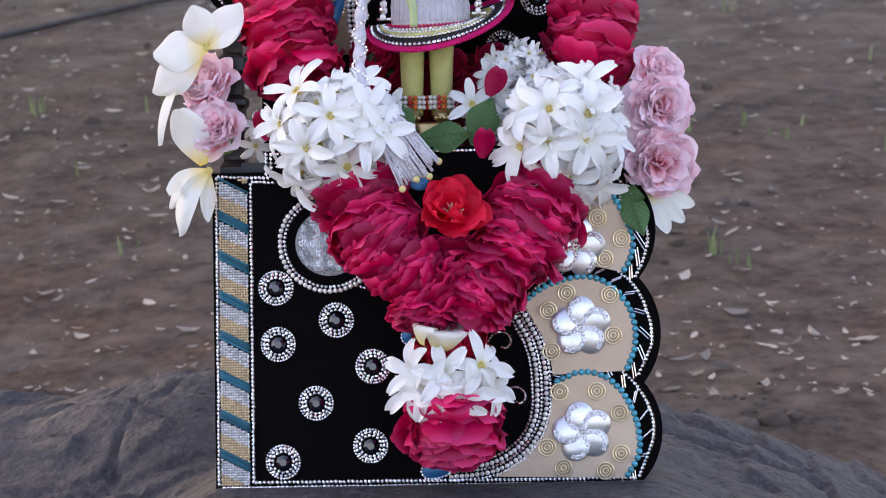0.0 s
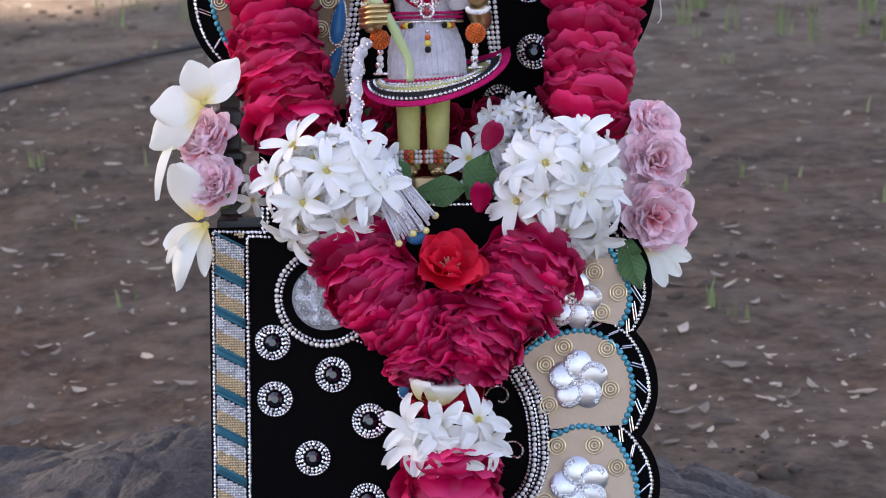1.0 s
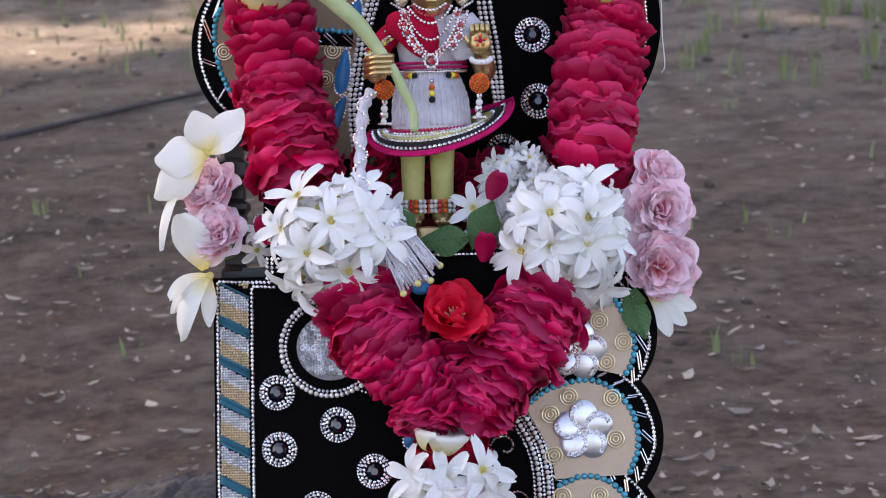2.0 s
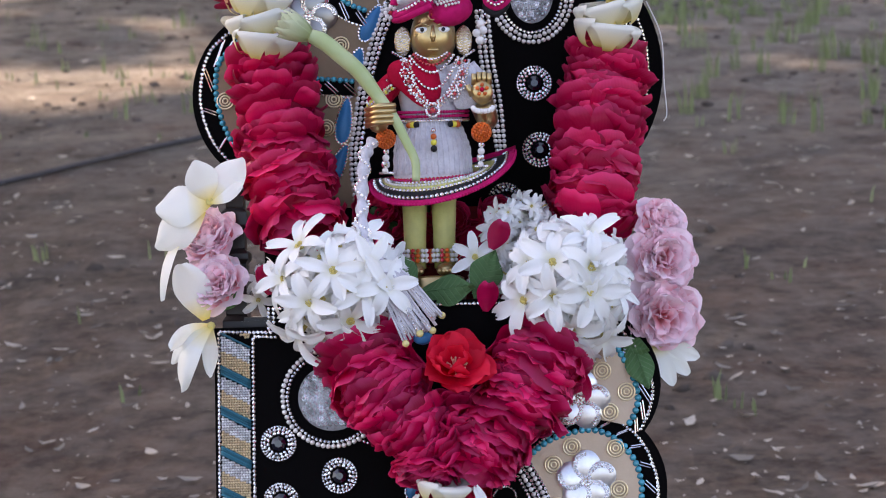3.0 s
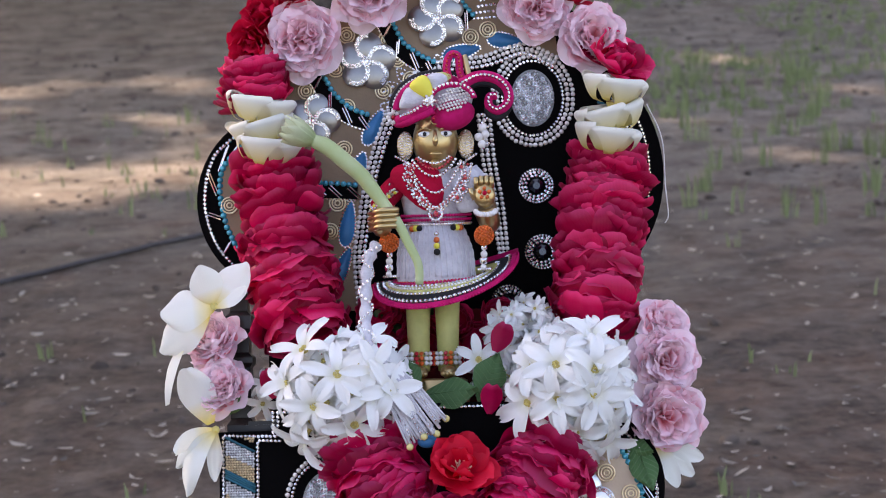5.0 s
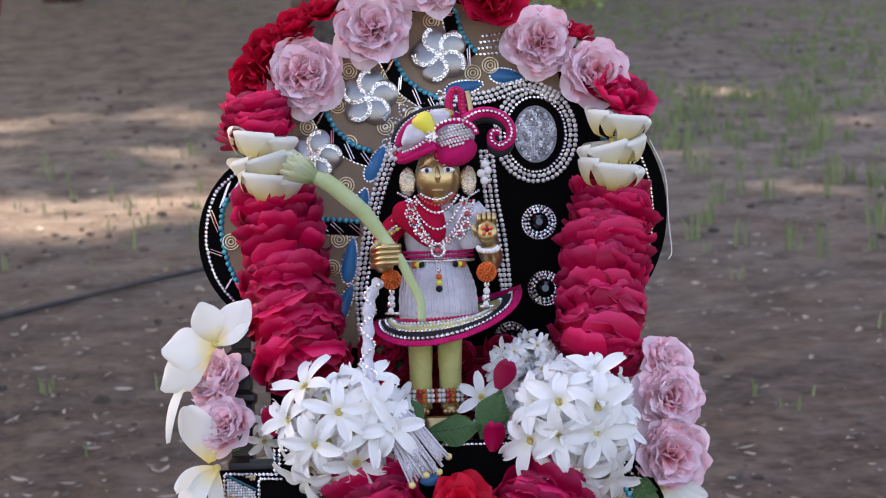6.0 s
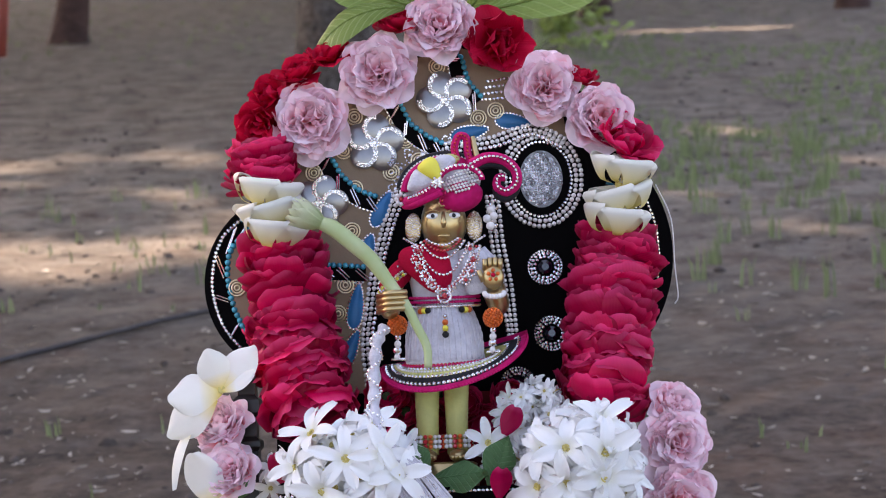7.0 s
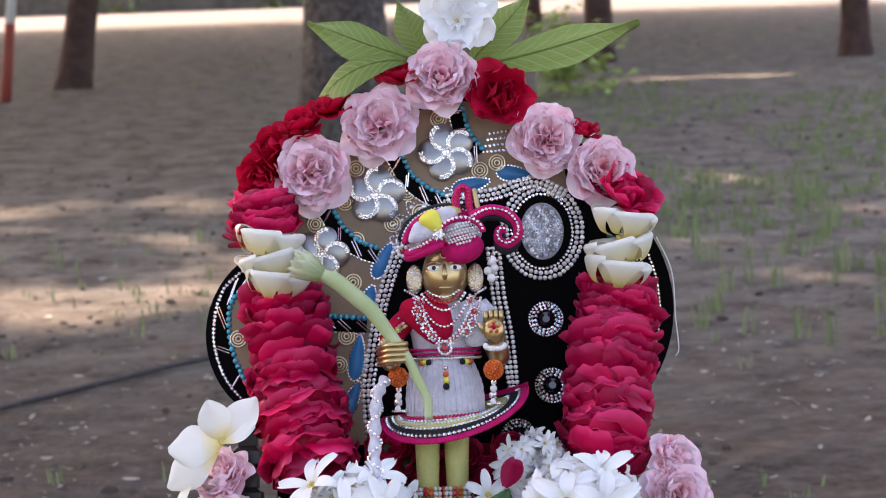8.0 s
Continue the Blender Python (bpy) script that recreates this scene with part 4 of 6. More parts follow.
def rope_rose(r, rnd, mat, m, parent):
    """One flattened rose of a garland: inner rings in one mesh, outer petals under it."""
    s = Shape()
    for ring, (n, q, b0, b1, lift) in enumerate(((9, 0.84, 1.55, 0.30, 0.02), (8, 0.74, 1.40, 0.15, 0.08), (6, 0.62, 1.1, 0.0, 0.12))):
        for k in range(n):
            a = 2 * math.pi * (k + 0.5 * ring + rnd.uniform(-0.28, 0.28)) / n
            p = petal(q * rnd.uniform(0.9, 1.12), rnd.uniform(0.85, 1.2), (b0 + rnd.uniform(-0.15, 0.15), b1 + rnd.uniform(-0.35, 0.6)), rnd.uniform(0.05, 0.35), rnd.uniform(0.02, 0.05), 0.45, rnd.uniform(0, 6.3), 9, 7, 0.0, 0.25, rnd.uniform(0.006, 0.022))
            s.add(p[0], p[1], 0, p[2], around(a, 0.28, lift + rnd.uniform(-0.05, 0.05)))
    hip = Shape()
    lathe(hip, [(0.02, -0.22), (0.16, -0.18), (0.24, -0.02), (0.14, 0.10), (0.02, 0.14)], (0, 0, 0), 8)
    rose = piece("rose", hip.mesh("rose", [LEAF_DARK]), m @ Matrix.Scale(r, 4), parent)
    inner = new("inner_petals", s.mesh("inner_petals", [mat]))
    inner.parent = rose
    tagged(inner, kind="stuff")
    for k in range(10):
        a = 2 * math.pi * (k + rnd.uniform(-0.3, 0.3)) / 10
        ob = new("petal", rnd.choice(rope_petals(mat)))
        ob.parent = rose
        ob.matrix_basis = around(a, 0.28, rnd.uniform(-0.16, 0.06)) @ Matrix.Rotation(rnd.uniform(-0.25, 0.25), 4, "Y") @ Matrix.Scale(rnd.uniform(0.86, 1.08), 4)
    return rose


def star_flower(rnd, n=6, length=0.0235, width=0.0108, opened=1.45):
    """A white star-shaped blossom with a short throat."""
    s = Shape()
    for k in range(n):
        a = 2 * math.pi * (k + rnd.uniform(-0.12, 0.12)) / n
        o = opened + rnd.uniform(-0.22, 0.18)
        p = petal(length * rnd.uniform(0.9, 1.08), width * rnd.uniform(0.88, 1.1), (o - 0.60, o + rnd.uniform(0.0, 1.35)), rnd.uniform(0.15, 0.60), 0.0012, 0.30, rnd.uniform(0, 6), 6, 9, 0.16, 0.42)
        s.add(p[0], p[1], 0, p[2], around(a, 0.0018))
    lathe(s, [(0.0014, -0.016), (0.0020, -0.004), (0.0036, 0.0012), (0.0022, 0.0004), (0.0006, -0.002)], (0, 0, 0), 8, 1)
    beads(s, [(0, 0, 0.001), (0.0009, 0.0006, 0.0018), (-0.0008, 0.0005, 0.0015)], 0.0011, 0, 1)
    return s


def english_rose(r, rnd, open_heart=1.0):
    """Guard petals (list of poses and shapes) and a crowded quartered heart."""
    guard, heart = [], Shape()
    for ring, (n, q, b0, b1, w) in enumerate(((6, 1.06, 1.50, 1.62, 1.15), (7, 1.00, 1.32, 0.95, 1.12), (8, 0.92, 1.05, 0.45, 0.95))):
        for k in range(n):
            a = 2 * math.pi * (k + 0.5 * ring + rnd.uniform(-0.2, 0.2)) / n
            p = petal(r * q * rnd.uniform(0.95, 1.06), r * w * rnd.uniform(0.82, 1.12), (b0 + rnd.uniform(-0.1, 0.1), b1 + rnd.uniform(-0.25, 0.45)), rnd.uniform(0.08, 0.35), r * 0.026, 0.30, rnd.uniform(0, 6), 8, 9, 0.16, 0.25, 0.004)
            s = Shape()
            s.add(p[0], p[1], 0, p[2], around(a, r * 0.04, -r * 0.10 * (1 - ring * 0.4)))
            guard.append(s)
    for k in range(72):
        q = math.sqrt((k + 0.5) / 72)
        a = k * 2.39996 + rnd.uniform(-0.3, 0.3)
        sect = round(a / (math.pi / 2.5)) * (math.pi / 2.5)
        turn = sect - a + rnd.choice((-1, 1)) * rnd.uniform(0.5, 1.45) * open_heart
        rad = r * 0.82 * q
        p = petal(r * (0.62 - 0.08 * q) * rnd.uniform(0.82, 1.12), r * rnd.uniform(0.44, 0.72), (0.40 * q, 0.85 * q + rnd.uniform(-0.25, 0.75)), rnd.uniform(0.25, 0.8), r * 0.03, 0.5, rnd.uniform(0, 6), 6, 6, 0.0, 0.3, 0.006)
        heart.add(p[0], p[1], 0, p[2], Matrix.Rotation(a, 4, "Z") @ Matrix.Translation((0, -rad * 0.86, r * 0.06 - r * 0.16 * q)) @ Matrix.Rotation(turn, 4, "Z"))
    return guard, heart


def pink_rose(place, way, r, seed, label, open_heart=1.0, mats=None, category="rose", name="pink_rose", group="pink roses"):
    rnd = random.Random(seed)
    mats = mats or (PINK, PINK_HEART)
    root = thing(name, place, label, category, group)
    guard, heart = english_rose(r, rnd, open_heart)
    m = facing((0, 0, 0), way, rnd.uniform(0, 6.3))
    for s in guard:
        ob = piece("petal", s.mesh("petal", [mats[0]]), Matrix.Translation(place) @ m, root)
    piece("heart", heart.mesh("heart", [mats[1]]), Matrix.Translation(place) @ m, root, "crowded folded inner petals")["kind"] = "stuff"
    c = Shape()
    lathe(c, [(0.001, -r * 0.62), (r * 0.10, -r * 0.60), (r * 0.20, -r * 0.40), (r * 0.34, -r * 0.10), (r * 0.2, 0.0)], (0, 0, 0), 10)
    piece("calyx", c.mesh("calyx", [LEAF_DARK]), Matrix.Translation(place) @ m, root)


def loose_rose(place, way, r, seed, label, mat=SCARLET, stamens=False):
    """A half-open ruffled garden rose."""
    rnd = random.Random(seed)
    root = thing("red_rose", place, label, "rose", "red roses")
    m = facing((0, 0, 0), way, rnd.uniform(0, 6.3))
    for ring, (n, q, b0, b1) in enumerate(((5, 1.18, 1.40, 1.0), (5, 1.06, 1.10, 0.75), (4, 0.86, 0.75, 0.2), (3, 0.66, 0.4, -0.2))):
        if stamens and ring == 3:
            continue
        for k in range(n):
            p = petal(r * q * rnd.uniform(0.9, 1.1), r * rnd.uniform(1.0, 1.4), (b0, b1 + rnd.uniform(-0.4, 0.5)), rnd.uniform(0.1, 0.4), r * rnd.uniform(0.03, 0.09), 0.3, rnd.uniform(0, 6), 8, 8, 0.10, 0.25, 0.01)
            s = Shape()
            s.add(p[0], p[1], 0, p[2], around(2 * math.pi * (k + 0.5 * ring + rnd.uniform(-0.2, 0.2)) / n, r * 0.05))
            piece("petal", s.mesh("petal", [mat]), Matrix.Translation(place) @ m, root)
    if stamens:
        s = Shape()
        for k in range(26):
            a, q = rnd.uniform(0, 6.3), rnd.uniform(0.1, 0.42)
            e = (r * q * math.cos(a), r * q * math.sin(a), r * (0.42 - 0.3 * q))
            tube(s, [(0, 0, 0.0), (e[0] * 0.6, e[1] * 0.6, e[2] * 0.8), e], 0.0005, 4)
            beads(s, [e], 0.0009, 0)
        piece("stamens", s.mesh("stamens", [material("cream_stamen", (0.75, 0.50, 0.36), 0.7, spread=0.2)]), Matrix.Translation(place) @ m, root, "pale stamens")


def plumeria(place, way, r, seed, label, bends, spins, mat=CREAM, width=0.72, name="plumeria"):
    """A frangipani blossom; one bend pair and spin for each petal."""
    rnd = random.Random(seed)
    root = thing(name, place, label, "flower", "frangipani blossoms")
    m = facing((0, 0, 0), way)
    for (b0, b1), a in zip(bends, spins):
        s = Shape()
        p = petal(r, r * width, (b0, b1), 0.22, r * 0.02, 0.30, rnd.uniform(0, 6), 8, 9, 0.12, 0.22)
        s.add(p[0], p[1], 0, p[2], Matrix.Rotation(a, 4, "Z") @ Matrix.Translation((0, -0.002, 0)) @ Matrix.Rotation(0.25, 4, "Z"))
        piece("petal", s.mesh("petal", [mat]), Matrix.Translation(place) @ m, root)
    c = Shape()
    lathe(c, [(0.0010, -0.014), (0.0022, -0.004), (0.0040, 0.0015), (0.0010, 0.0005)], (0, 0, 0), 8)
    piece("throat", c.mesh("throat", [STAMEN]), Matrix.Translation(place) @ m, root)


def folded_plumeria(place, r, seed, spin):
    """A frangipani whose five petals rise from the throat, bow outwards and fold back in over it, with gaps between them."""
    rnd = random.Random(seed)
    root = thing("plumeria", place, "folded cream frangipani blossom with yellow throat", "flower", "frangipani blossoms")
    tip = Matrix.Translation(place) @ Matrix.Rotation((0.22 if seed % 2 else -0.16), 4, "Y") @ Matrix.Rotation(rnd.uniform(0.14, 0.22), 4, "X") @ Matrix.Scale(r, 4)
    line = smooth_path([(0.40, -0.44, 0), (0.70, -0.36, 0), (0.90, -0.12, 0), (1.02, 0.14, 0), (1.06, 0.30, 0), (0.94, 0.40, 0), (0.62, 0.32, 0), (0.34, 0.10, 0)], 4)
    n, w = len(line) - 1, 8
    for k in range(10):  # five outer petals, five smaller ones inside
        inner = k > 4
        v, uv = [], []
        for i, (rad, h, _) in enumerate(line):
            t = i / n
            half = 0.11 + 0.58 * min(1.0, t / 0.55) ** 1.9 - 0.42 * max(0.0, (t - 0.62) / 0.38)
            for j in range(w + 1):
                q = 2 * j / w - 1
                a = q * half / max(rad, 0.3)
                v.append((rad * math.sin(a), -rad * math.cos(a) - 0.03 * q * t, h + 0.08 * q * t))
                uv.append((0.5 + 0.5 * q, 0.02 + 0.94 * min(1.0, 1.25 * t)))
        s = Shape()
        s.add(v, [(i * (w + 1) + j, i * (w + 1) + j + 1, (i + 1) * (w + 1) + j + 1, (i + 1) * (w + 1) + j) for i in range(n) for j in range(w)], 0, uv, Matrix.Rotation(spin + 2 * math.pi * (k + 0.5 * inner) / 5 + rnd.uniform(-0.1, 0.1), 4, "Z") @ Matrix.Scale(rnd.uniform(0.94, 1.06) * (0.84 if inner else 1.0), 4))
        piece("inner_petal" if inner else "petal", s.mesh("petal", [PALE]), tip, root)
    c = Shape()
    lathe(c, [(0.05, -0.75), (0.10, -0.56), (0.16, -0.40), (0.04, -0.38)], (0, 0, 0), 8)
    piece("throat", c.mesh("throat", [STAMEN]), tip, root)


def spread_plumeria(centre, petals, label):
    """A blown frangipani: each petal by where its tip hangs, its width, the way it faces and how it bends that way."""
    root = thing("plumeria", centre, label, "flower", "frangipani blossoms")
    for k, (base, tip, width, way, bend) in enumerate(petals):
        z = Vector(tip) - Vector(base)
        length = z.length * (1 + 0.04 * abs(bend[1] - bend[0]) ** 2)
        z.normalize()
        x = (-Vector(way)).cross(z).normalized()
        m = Matrix.Translation(base) @ Matrix((x, z.cross(x), z)).transposed().to_4x4()
        s = Shape()
        p = petal(length * 1.04, width * 0.92, bend, 0.30, length * 0.016, 0.22, k * 1.7, 10, 12, 0.22, 0.20)
        s.add(p[0], p[1], 0, p[2], m)
        part("petal", s, CREAM, root)
    c = Shape()
    lathe(c, [(0.0010, -0.010), (0.0022, -0.003), (0.0034, 0.0015), (0.0010, 0.0005)], (0, 0, 0), 8, 0, m=facing(centre, (0.1, -1, 0.2)))
    part("throat", c, STAMEN, root)


def leaf(place, way, up, length, width, seed, label, bend=(0.1, 0.5), mat=LEAF, wavy=0.002):
    rnd = random.Random(seed)
    s = Shape()
    z = Vector(up).normalized()
    y = -Vector(way).normalized()
    x = y.cross(z).normalized()
    y = z.cross(x)
    m = Matrix.Translation(place) @ Matrix((x, y, z)).transposed().to_4x4()
    p = petal(length, width, bend, 0.28, wavy, 0.05, rnd.uniform(0, 6), 10, 14, 0.75, 0.10)
    root = thing("leaf", place, label, "leaf", "leaves")
    s.add(p[0], p[1], 0, p[2], m)
    part("blade", s, mat, root)
    rib = np.array(p[0]).reshape(15, 11, 3)[:, 5]
    a = np.array(m)
    g = Shape()
    tube(g, rib @ a[:3, :3].T + a[:3, 3], np.linspace(0.0013, 0.0003, 15) * length / 0.08, 5)
    part("midrib", g, mat, root)


# ---- the garland ----
garland = thing("garland", (0, -0.03, 0.02), "thick crimson rose garland with white blossoms draped over a throne", "garland")
grnd = random.Random(21)
ROPES = [  # path of the rope from its lower end up, radius at both ends, roses, petals, flipped share
    ([(-0.114, 0.030, 0.332), (-0.123, 0.040, 0.375), (-0.132, 0.055, 0.422), (-0.138, 0.062, 0.470)], 0.0385, 0.0350, 13, CRIMSON, 0.3),
    ([(0.118, 0.030, 0.322), (0.128, 0.040, 0.375), (0.136, 0.055, 0.425), (0.1435, 0.062, 0.468)], 0.0385, 0.0345, 15, CRIMSON, 0.3),
    ([(0.003, -0.040, 0.137), (-0.020, -0.040, 0.166), (-0.047, -0.034, 0.199), (-0.060, -0.020, 0.230)], 0.0290, 0.0380, 19, MAGENTA, 0.25),
    ([(0.021, -0.040, 0.140), (0.039, -0.040, 0.168), (0.063, -0.034, 0.199), (0.080, -0.018, 0.232)], 0.0270, 0.0390, 19, MAGENTA, 0.25),
    ([(0.007, -0.036, 0.101), (0.007, -0.038, 0.110)], 0.0290, 0.0290, 2, SCARLET, 0.0),
]
for pts, r0, r1, n, mat, flips in ROPES:
    path = smooth_path(pts, 10)
    pos, tan = spaced(path, np.sum(np.linalg.norm(np.diff(path, axis=0), axis=1)) / n)
    for i in range(n):
        r = (r0 + (r1 - r0) * i / max(1, n - 1)) * grnd.uniform(0.93, 1.04)
        way = Vector(tan[i]) * (-1 if grnd.random() < flips else 1) + Vector((grnd.uniform(-0.2, 0.2), grnd.uniform(-0.2, 0.1), grnd.uniform(-0.1, 0.1)))
        rope_rose(r * 0.98, grnd, mat, facing(pos[i], way, grnd.uniform(0, 6.3)), garland)
rope_rose(0.028, grnd, MAGENTA, facing((-0.016, -0.042, 0.146), (-0.15, -0.35, -0.9)), garland)

rope_rose(0.026, grnd, MAGENTA, facing((0.010, -0.034, 0.176), (0.05, -0.6, 0.8)), garland)

# the drooping rose at the garland's lower end
rope_rose(0.036, grnd, MAGENTA, facing((0.006, -0.040, 0.056), (0.05, -0.9, -0.5)), garland)
for z, r, up in ((0.056, 0.0400, 1), (0.074, 0.0385, -1), (0.058, 0.0400, -1), (0.044, 0.0330, -1)):
    rope_rose(r, grnd, MAGENTA, facing((0.006, -0.036, z), (0.05, -0.14, up), grnd.uniform(0, 6.3)), garland)

STARS = [star_flower(grnd, 6, 0.0258, 0.0112, o).mesh("blossom", [JASMINE, STAMEN]) for o in (1.30, 1.45, 1.55, 1.65, 1.15, 0.95)]


def blossom(parent, place, way, size=1.0, kind=None):
    piece("blossom", STARS[grnd.randrange(4) if kind is None else kind], facing(place, way, grnd.uniform(0, 6.3)) @ Matrix.Scale(size, 4), parent)


def ball(cx, cy, cz, rx, ry, rz, front):
    core = Shape()
    core.add(ICO2[0] * np.array((rx * 0.66, ry * 0.60, rz * 0.66)) + np.array((cx, cy, cz)), ICO2[1])
    part("blossom_core", core, JASMINE, garland)
    for x, z in front:
        u, w = (x - cx) / rx, (z - cz) / rz
        d = math.sqrt(max(0.10, 1 - u * u - w * w))
        blossom(garland, (x, cy - ry * d * 1.02, z), (u * 0.8 + grnd.uniform(-0.1, 0.1), -d - 0.25, w * 0.8 + grnd.uniform(-0.15, 0.15)), grnd.uniform(0.98, 1.12))
    n = 46
    for k in range(n):
        h = 1 - 2 * (k + 0.5) / n
        a = k * 2.39996
        d = Vector((math.sqrt(1 - h * h) * math.cos(a), math.sqrt(1 - h * h) * math.sin(a), h))
        if d.y > 0.35:
            continue
        blossom(garland, (cx + rx * 0.80 * d.x, cy + ry * 0.80 * d.y, cz + rz * 0.80 * d.z), d + Vector((grnd.uniform(-0.4, 0.4), grnd.uniform(-0.4, 0.1), grnd.uniform(-0.4, 0.4))), grnd.uniform(0.8, 1.02), grnd.randrange(6))


ball(-0.082, -0.016, 0.284, 0.047, 0.046, 0.045, [(-0.066, 0.243), (-0.096, 0.246), (-0.084, 0.297), (-0.112, 0.318), (-0.072, 0.258), (-0.103, 0.273), (-0.062, 0.322), (-0.114, 0.247), (-0.125, 0.292)])
ball(0.101, -0.016, 0.283, 0.046, 0.046, 0.047, [(0.080, 0.246), (0.112, 0.232), (0.116, 0.319), (0.086, 0.299), (0.116, 0.295), (0.115, 0.276), (0.086, 0.273), (0.064, 0.270), (0.126, 0.240), (0.100, 0.246), (0.068, 0.298)])
for x, z, w in ((-0.001, 0.095, (0, -1, 0.1)), (0.006, 0.074, (0.05, -1, -0.15)), (-0.026, 0.097, (-0.7, -0.8, 0.1)), (0.030, 0.101, (0.5, -1, 0.2)), (0.038, 0.085, (0.8, -0.7, -0.1)), (-0.026, 0.082, (-0.8, -0.8, -0.1)), (0.022, 0.084, (0.4, -1, -0.3)), (-0.014, 0.084, (-0.3, -1, -0.1))):
    d = Vector(w).normalized()
    blossom(garland, (0.007 + (x - 0.007) * 0.95, -0.034 + d.y * 0.036, z), w, 1.02)

for x, z in ((-0.056, 0.300), (-0.044, 0.284), (-0.060, 0.280)):
    blossom(garland, (x, -0.064, z), (0.3, -1, 0.1), 0.95)

# loose flowers on the shrine
pink_rose((0.176, 0.010, 0.255), (0.15, -1, -0.05), 0.0300, 1, "large open pink rose beside white blossoms")
pink_rose((0.178, 0.014, 0.300), (0.25, -1, 0.05), 0.0265, 2, "pink rose with salmon heart", 0.6)
pink_rose((0.178, 0.022, 0.328), (0.55, -0.9, 0.35), 0.0220, 3, "small pink rose seen from the side")
pink_rose((-0.180, 0.002, 0.290), (-0.25, -0.85, 0.30), 0.0220, 4, "small pale pink rose by a wooden post")
pink_rose((-0.186, 0.016, 0.326), (-0.35, -0.7, 0.5), 0.0235, 5, "pink rose tucked under a white frangipani", 0.6)
for x, z, r, sd, way in ((-0.114, 0.582, 0.0310, 11, (0.05, -1, 0)), (-0.0545, 0.622, 0.0310, 12, (0, -1, 0)), (-0.0005, 0.660, 0.0290, 13, (0, -1, 0.15)), (0.0870, 0.604, 0.0285, 14, (0, -1, 0)), (0.1320, 0.576, 0.0280, 15, (0.15, -1, 0.1))):
    pink_rose((x, 0.068, z), way, r, sd, "open pink rose on the arch of a throne", 0.6 if sd in (13, 15) else 1.0)
for x, z, r, sd, way in ((-0.152, 0.580, 0.0210, 31, (-0.45, -0.8, -0.35)), (-0.143, 0.603, 0.0205, 32, (-0.5, -0.7, 0.45)), (-0.120, 0.620, 0.0200, 33, (-0.2, -0.6, 0.8)), (-0.094, 0.634, 0.0200, 37, (-0.2, -0.5, 0.9)), (-0.034, 0.658, 0.0200, 34, (-0.2, -0.5, 0.9)), (0.049, 0.642, 0.0270, 35, (0.15, -1, 0.1)), (0.117, 0.608, 0.0150, 36, (0.2, -0.5, 0.9))):
    loose_rose((x, 0.074, z), way, r, sd, "deep red garden rose on the arch of a throne")
BRIGHT_RED = petal_material("bright_red_petal", (0.70, 0.006, 0.032), (0.80, 0.030, 0.075), 0.5, 1.1, 0.2, 0.5, 0.3, 0.1)
loose_rose((0.0080, -0.056, 0.218), (0.05, -0.80, 0.60), 0.0245, 38, "bright red open rose with pale stamens", BRIGHT_RED, True)
root = thing("crimson_rose", (-0.152, 0.072, 0.540), "ruffled crimson rose on a throne arch", "rose", "red roses")
for k in range(3):
    rope_rose(0.0300, grnd, CRIMSON, facing((-0.152, 0.068, 0.529 + 0.010 * k), (-0.15, -0.3, 1), k), root)
loose_rose((0.148, 0.062, 0.548), (0.40, -0.60, 0.65), 0.0290, 39, "smooth crimson rose on a throne arch", CRIMSON)
for sx, spots in ((-1, ((-0.148, 0.520), (-0.146, 0.502), (-0.143, 0.486))), (1, ((0.147, 0.527), (0.144, 0.504), (0.141, 0.486)))):
    for k, (x, z) in enumerate(spots):
        folded_plumeria((x, 0.040, z), 0.0270, 60 + k + sx, (0.30, -0.22, 0.12)[k] * sx)
folded_plumeria((-0.003, -0.055, 0.124), 0.0230, 71, 0.45)
C1 = (-0.1848, -0.004, 0.3554)
spread_plumeria(C1, [
    (C1, (-0.2243, -0.006, 0.3520), 0.040, (-0.15, -1, 0.35), (0.25, -0.35)),
    (C1, (-0.1945, -0.010, 0.3850), 0.030, (0.05, -1, -0.25), (0.2, -0.2)),
    (C1, (-0.1605, -0.004, 0.3870), 0.030, (-0.1, -1, 0.1), (0.2, -0.3)),
    (C1, (-0.1570, -0.010, 0.3655), 0.020, (0.1, -0.75, 0.65), (0.1, 0.3)),
    ((-0.190, -0.002, 0.350), (-0.2260, -0.006, 0.3230), 0.034, (-0.3, -1, -0.1), (0.3, -0.5)),
    ((-0.205, 0.004, 0.334), (-0.2290, 0.000, 0.2850), 0.020, (-0.9, -0.55, 0.0), (0.4, -0.5)),
], "white frangipani with yellow throat beside a wooden post")
C2 = (-0.1860, -0.004, 0.2560)
spread_plumeria(C2, [
    ((-0.190, -0.006, 0.261), (-0.2070, -0.012, 0.3025), 0.034, (-0.25, -1, 0.1), (-0.15, 0.35)),
    (C2, (-0.2205, -0.012, 0.2460), 0.018, (-0.1, -0.8, -0.6), (-0.3, 0.9)),
    (C2, (-0.2085, -0.014, 0.2100), 0.024, (-0.55, -0.8, 0.3), (0.7, -0.6)),
    (C2, (-0.1880, -0.010, 0.2190), 0.015, (0.5, -1, 0.0), (0.1, 0.1)),
    (C2, (-0.2200, -0.004, 0.2330), 0.020, (-0.5, -0.8, 0.5), (0.6, -0.8)),
], "drooping white frangipani by a throne corner")
plumeria((0.168, 0.004, 0.236), (0.15, -0.95, -0.1), 0.036, 74, "white frangipani under pink roses", [(1.3, 1.6), (1.3, 1.5), (1.2, 1.5)], [0.95, 0.55, 0.15], CREAM, 0.42)

